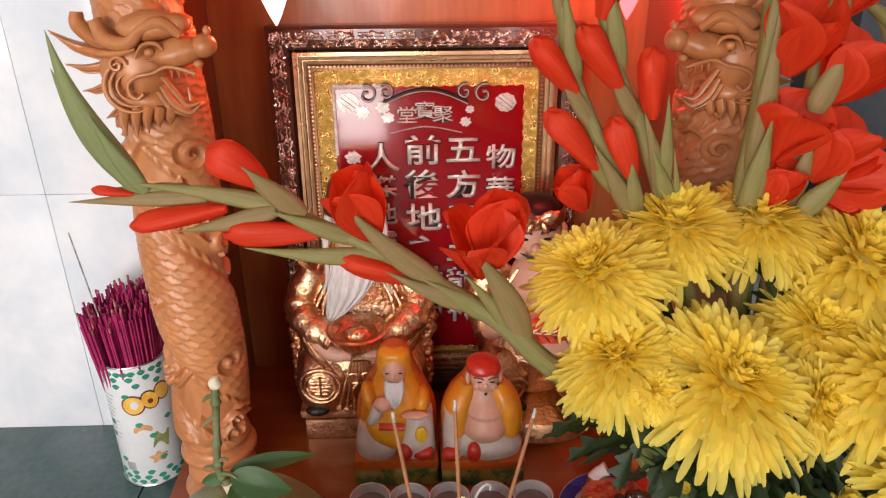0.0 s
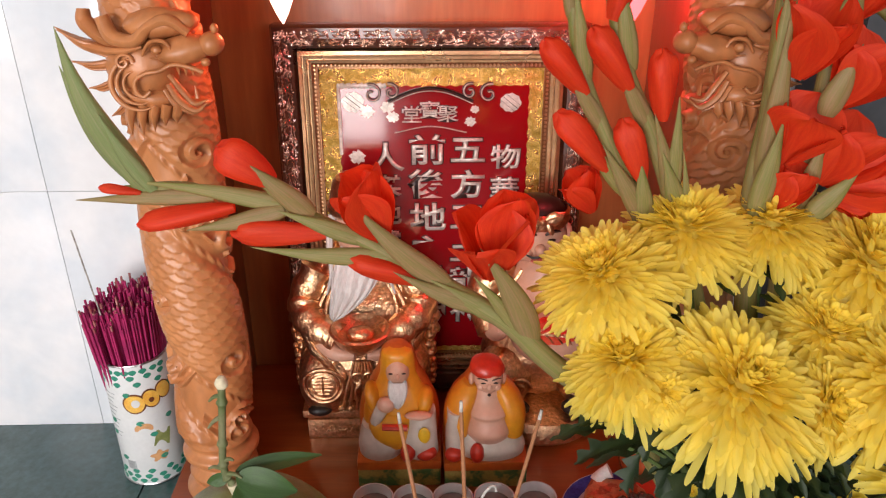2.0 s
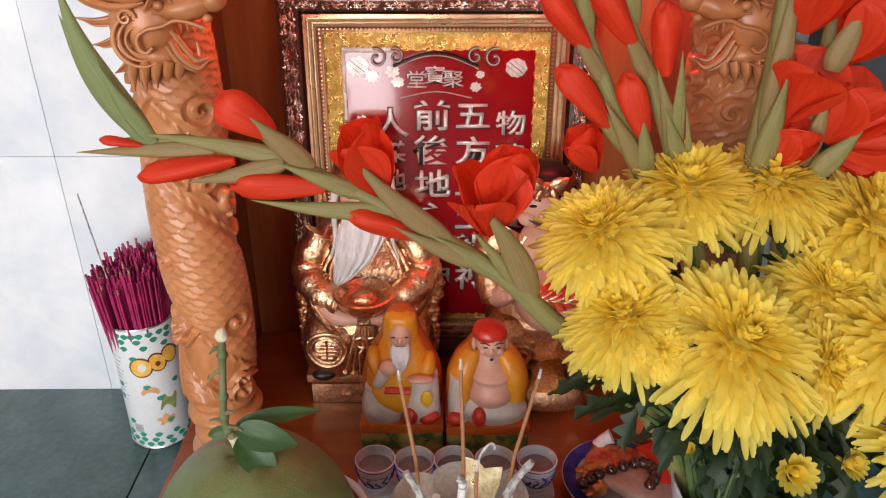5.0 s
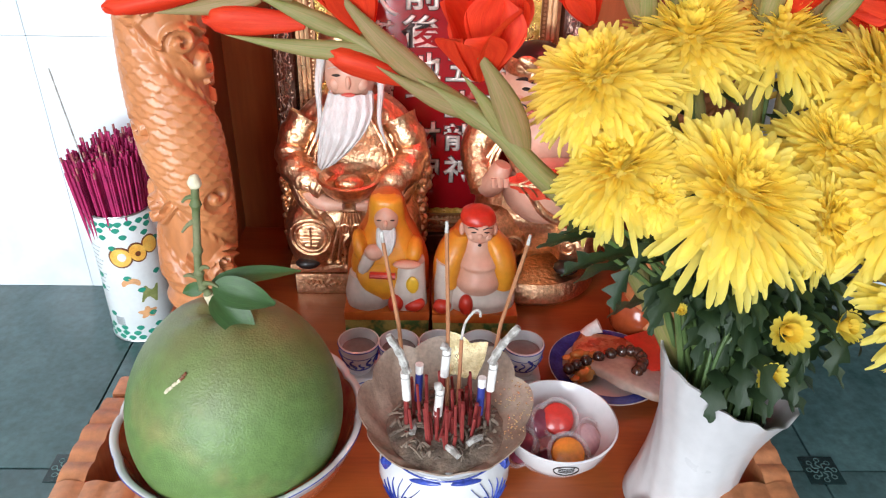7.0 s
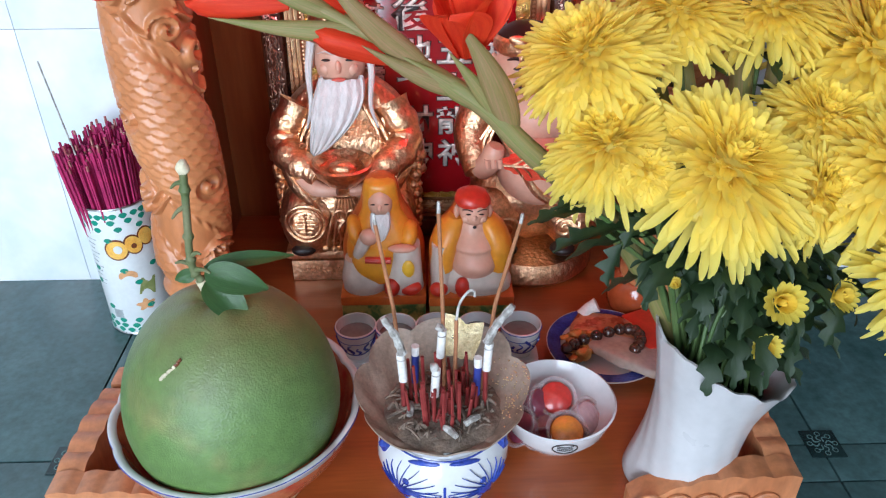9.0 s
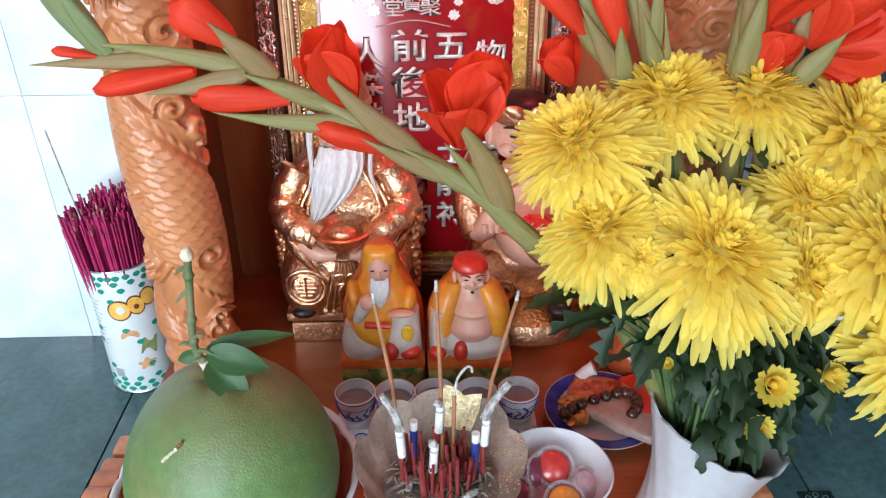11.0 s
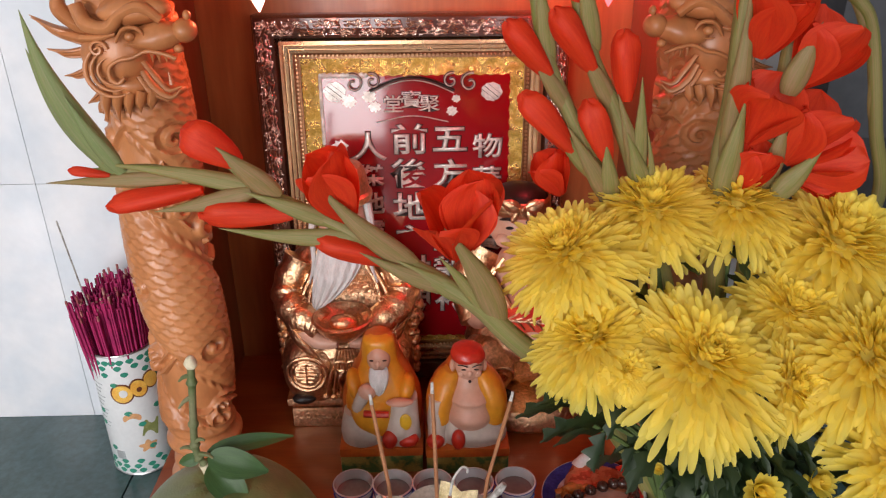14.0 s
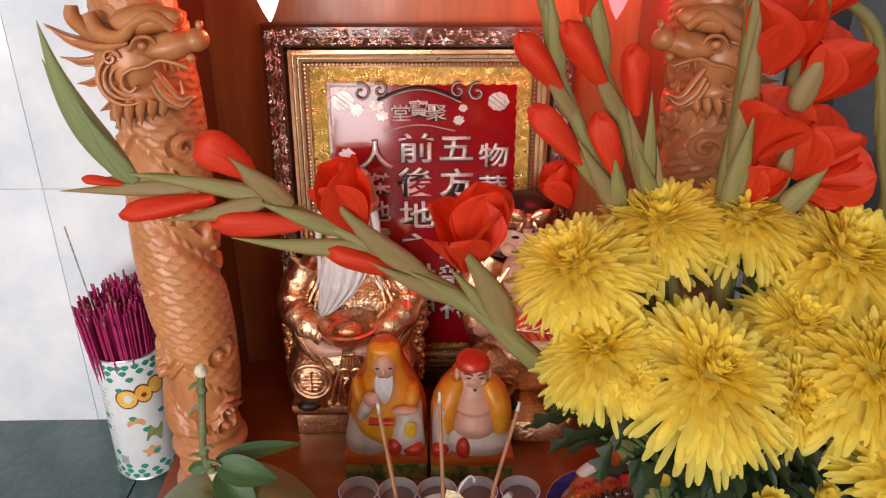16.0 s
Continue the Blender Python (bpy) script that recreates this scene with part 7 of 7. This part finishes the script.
# ---- other gladioli ----
gladiolus([(0.235, 0.385, 0.30), (0.190, 0.43, 0.50), (0.152, 0.455, 0.611), (0.122, 0.457, 0.668), (0.093, 0.460, 0.730), (0.080, 0.462, 0.787), (0.074, 0.465, 0.86)],
          "upright gladiolus spike with narrow closed red buds", (0.010, 0.010, 0.0085, 0.007, 0.006, 0.005, 0.003),
          reds=[((0.094, 0.452, 0.719), (0.058, 0.450, 0.761), 0.0112), ((0.116, 0.450, 0.655), (0.072, 0.448, 0.704), 0.0120), ((0.147, 0.450, 0.645), (0.126, 0.448, 0.698), 0.0118), ((0.084, 0.458, 0.795), (0.060, 0.455, 0.846), 0.0120)],
          sheaths=[((0.140, 0.452, 0.630), (0.086, 0.444, 0.692), 0.0108, GREEN_D), ((0.156, 0.450, 0.606), (0.110, 0.443, 0.678), 0.0125, GREEN), ((0.156, 0.448, 0.604), (0.141, 0.442, 0.668), 0.0120, GREEN_D), ((0.113, 0.455, 0.688), (0.072, 0.446, 0.746), 0.0100, GREEN), ((0.095, 0.457, 0.728), (0.079, 0.452, 0.802), 0.0105, GREEN_D), ((0.082, 0.460, 0.775), (0.070, 0.455, 0.830), 0.0095, GREEN)])
gladiolus([(0.245, 0.385, 0.30), (0.212, 0.43, 0.50), (0.178, 0.455, 0.624), (0.154, 0.460, 0.683), (0.130, 0.460, 0.730), (0.112, 0.465, 0.787), (0.100, 0.468, 0.86)],
          "upright gladiolus spike with narrow closed red buds", (0.010, 0.010, 0.0085, 0.0075, 0.006, 0.005, 0.003),
          reds=[((0.129, 0.452, 0.723), (0.095, 0.450, 0.770), 0.0120), ((0.159, 0.452, 0.697), (0.151, 0.450, 0.753), 0.0118), ((0.112, 0.460, 0.775), (0.126, 0.456, 0.832), 0.0120)],
          sheaths=[((0.183, 0.455, 0.616), (0.150, 0.446, 0.704), 0.0122, GREEN), ((0.177, 0.452, 0.628), (0.168, 0.445, 0.718), 0.0095, GREEN_D), ((0.186, 0.450, 0.612), (0.160, 0.444, 0.672), 0.0120, GREEN_D), ((0.150, 0.456, 0.690), (0.112, 0.447, 0.750), 0.0105, GREEN), ((0.131, 0.458, 0.735), (0.112, 0.452, 0.812), 0.0112, GREEN_D), ((0.190, 0.450, 0.618), (0.178, 0.446, 0.672), 0.0040, GREEN_D)],
          flowers=[((0.118, 0.490, 0.600), (-0.5, 0.1, 1), 0.045, 0.5)])
gladiolus([(0.255, 0.385, 0.30), (0.252, 0.43, 0.50), (0.247, 0.455, 0.620), (0.250, 0.460, 0.700), (0.248, 0.465, 0.780), (0.246, 0.470, 0.83), (0.245, 0.475, 0.90)],
          "upright gladiolus spike with open orange-red flowers", (0.010, 0.010, 0.009, 0.008, 0.007, 0.005, 0.003),
          sheaths=[((0.252, 0.448, 0.638), (0.243, 0.440, 0.790), 0.0150, GREEN), ((0.246, 0.438, 0.616), (0.249, 0.430, 0.704), 0.0145, GREEN_D), ((0.250, 0.450, 0.71), (0.240, 0.445, 0.83), 0.0135, GREEN_D)],
          flowers=[((0.262, 0.446, 0.620), (0.30, -0.30, 1.0), 0.046, 0.42), ((0.262, 0.446, 0.662), (0.20, -0.30, 1.0), 0.060, 0.62), ((0.262, 0.452, 0.732), (0.10, -0.28, 1.0), 0.068, 0.62), ((0.256, 0.460, 0.800), (0.20, -0.25, 1.0), 0.060, 0.55)])
gladiolus([(0.265, 0.385, 0.30), (0.278, 0.43, 0.50), (0.285, 0.455, 0.620), (0.292, 0.460, 0.700), (0.293, 0.465, 0.780), (0.294, 0.468, 0.83), (0.295, 0.470, 0.90)],
          "upright gladiolus spike with open orange-red flowers", (0.010, 0.010, 0.009, 0.008, 0.007, 0.005, 0.003),
          sheaths=[((0.285, 0.434, 0.704), (0.297, 0.428, 0.762), 0.0150, GREEN), ((0.288, 0.428, 0.618), (0.314, 0.420, 0.662), 0.0145, GREEN_D), ((0.284, 0.440, 0.622), (0.288, 0.434, 0.690), 0.0125, GREEN), ((0.292, 0.445, 0.76), (0.290, 0.44, 0.82), 0.014, GREEN_D)],
          flowers=[((0.298, 0.450, 0.708), (0.40, -0.25, 1.0), 0.064, 0.60), ((0.300, 0.448, 0.642), (0.55, -0.30, 1.0), 0.064, 0.62), ((0.306, 0.445, 0.640), (1.0, -0.25, 0.25), 0.056, 0.50), ((0.300, 0.460, 0.775), (0.4, -0.2, 1.0), 0.058, 0.5), ((0.318, 0.455, 0.622), (0.8, -0.1, 0.0), 0.036, 0.40)])
gladiolus([(0.275, 0.385, 0.30), (0.335, 0.46, 0.46), (0.421, 0.500, 0.573), (0.403, 0.500, 0.658), (0.380, 0.500, 0.739), (0.363, 0.500, 0.766), (0.339, 0.500, 0.782)],
          "bare brownish gladiolus stalk with dry sheaths", (0.007, 0.007, 0.0065, 0.006, 0.006, 0.006, 0.004),
          sheaths=[((0.403, 0.500, 0.658), (0.380, 0.500, 0.739), 0.009, GREEN), ((0.380, 0.500, 0.739), (0.339, 0.500, 0.782), 0.011, GREEN, (0.004, 0, 0.004))])

# ---- bulbs ----
for x, z, m_, lab in ((-0.186, 0.735, BULB, "lit candle-shaped electric bulb glowing warm red"), (0.196, 0.737, BULB_RED, "lit red candle-shaped electric bulb")):
    bu = thing("candle_bulb", (x, 0.70, z), lab, "bulb", "altar bulbs")
    part("glass", Geo().lathe([(0.0005, 0.0), (0.006, 0.010), (0.0135, 0.028), (0.0155, 0.042), (0.012, 0.056), (0.008, 0.062)], seg=24), m_, bu)
    part("socket", Geo().lathe([(0.0085, 0.061), (0.011, 0.063), (0.011, 0.10), (0.0, 0.102)], seg=20), SOCKET, bu)
    part("wire", Geo().tube([(0, 0, 0.10), (0, 0, 1.085 - z)], 0.002, 6), SOCKET, bu)

# ---- dark wall cabinet beside the altar ----
cab = thing("wall_cabinet", (0.84, 0.878, 0.36), "dark grey wall cabinet with a black lower part", "cabinet")
part("lower_body", Geo().box((0, 0, -0.025), (0.62, 0.14, 0.43), 0.004), DARKBOX, cab)
part("upper_body", Geo().box((-0.004, -0.004, 0.46), (0.64, 0.148, 0.54), 0.004), GREYTOP, cab)

# ---- tiles ----
TW, TH, GAP = 0.303, 0.446, 0.0008
tile_mesh = Geo().box((0, 0, 0), (TW - GAP, 0.008, TH - GAP), 0.0008).mesh("tile", [TILE])
for i in range(-6, 7):
    for j in range(4):
        piece("tile", tile_mesh, wall_north, (-0.614 + TW / 2 + i * TW, WALL_Y + 0.007, TH * (j + 0.5)))
XJ, YJ, FW, BAND = -0.492, 0.533, 0.5, 0.062
big = Geo().box((0, 0, 0), (FW - 0.003, FW - BAND - 0.003, 0.010), 0.0009).mesh("floor_tile", [FLOOR])
band = Geo().box((0, 0, 0), (FW - 0.003, BAND - 0.003, 0.010), 0.0009).mesh("band_tile", [FLOOR])
dot = Geo().box((0, 0, 0), (0.047, 0.047, 0.010), 0.0008)
dot_mesh = dot.mesh("inset_tile", [INSET])
orn = Geo()
for k in range(8):
    a = k / 8 * 6.283
    orn.tube([((0.004 + 0.010 * q) * math.cos(a + 0.5 * math.sin(3 * q)), (0.004 + 0.010 * q) * math.sin(a + 0.5 * math.sin(3 * q)), 0.0052) for q in np.linspace(0, 1, 5)], 0.0009, 4, flat=0.4)
    orn.tube([((0.017 + 0.0035 * math.cos(q)) * math.cos(a) - 0.0035 * math.sin(q) * math.sin(a), (0.017 + 0.0035 * math.cos(q)) * math.sin(a) + 0.0035 * math.sin(q) * math.cos(a), 0.0052) for q in np.linspace(0, 6.283, 9)], 0.0006, 4, flat=0.4)
orn_mesh = orn.mesh("ornament", [INSET_LINE])
for i in range(-3, 5):
    for j in range(-3, 2):
        x, y = XJ + (i + 0.5) * FW, YJ + j * FW
        if y > 1.0:
            continue
        piece("floor_tile", big, floor, (x, y + (FW - BAND) / 2, -0.005))
        piece("band_tile", band, floor, (x, y - BAND / 2, -0.005))
        for dy in (0.0, -0.090) if x < 0.2 else (0.0,):
            d = piece("inset_tile", dot_mesh, floor, (x - FW / 2 + 0.004, y + dy, -0.0035))
            o = new("ornament", orn_mesh)
            o.parent = d
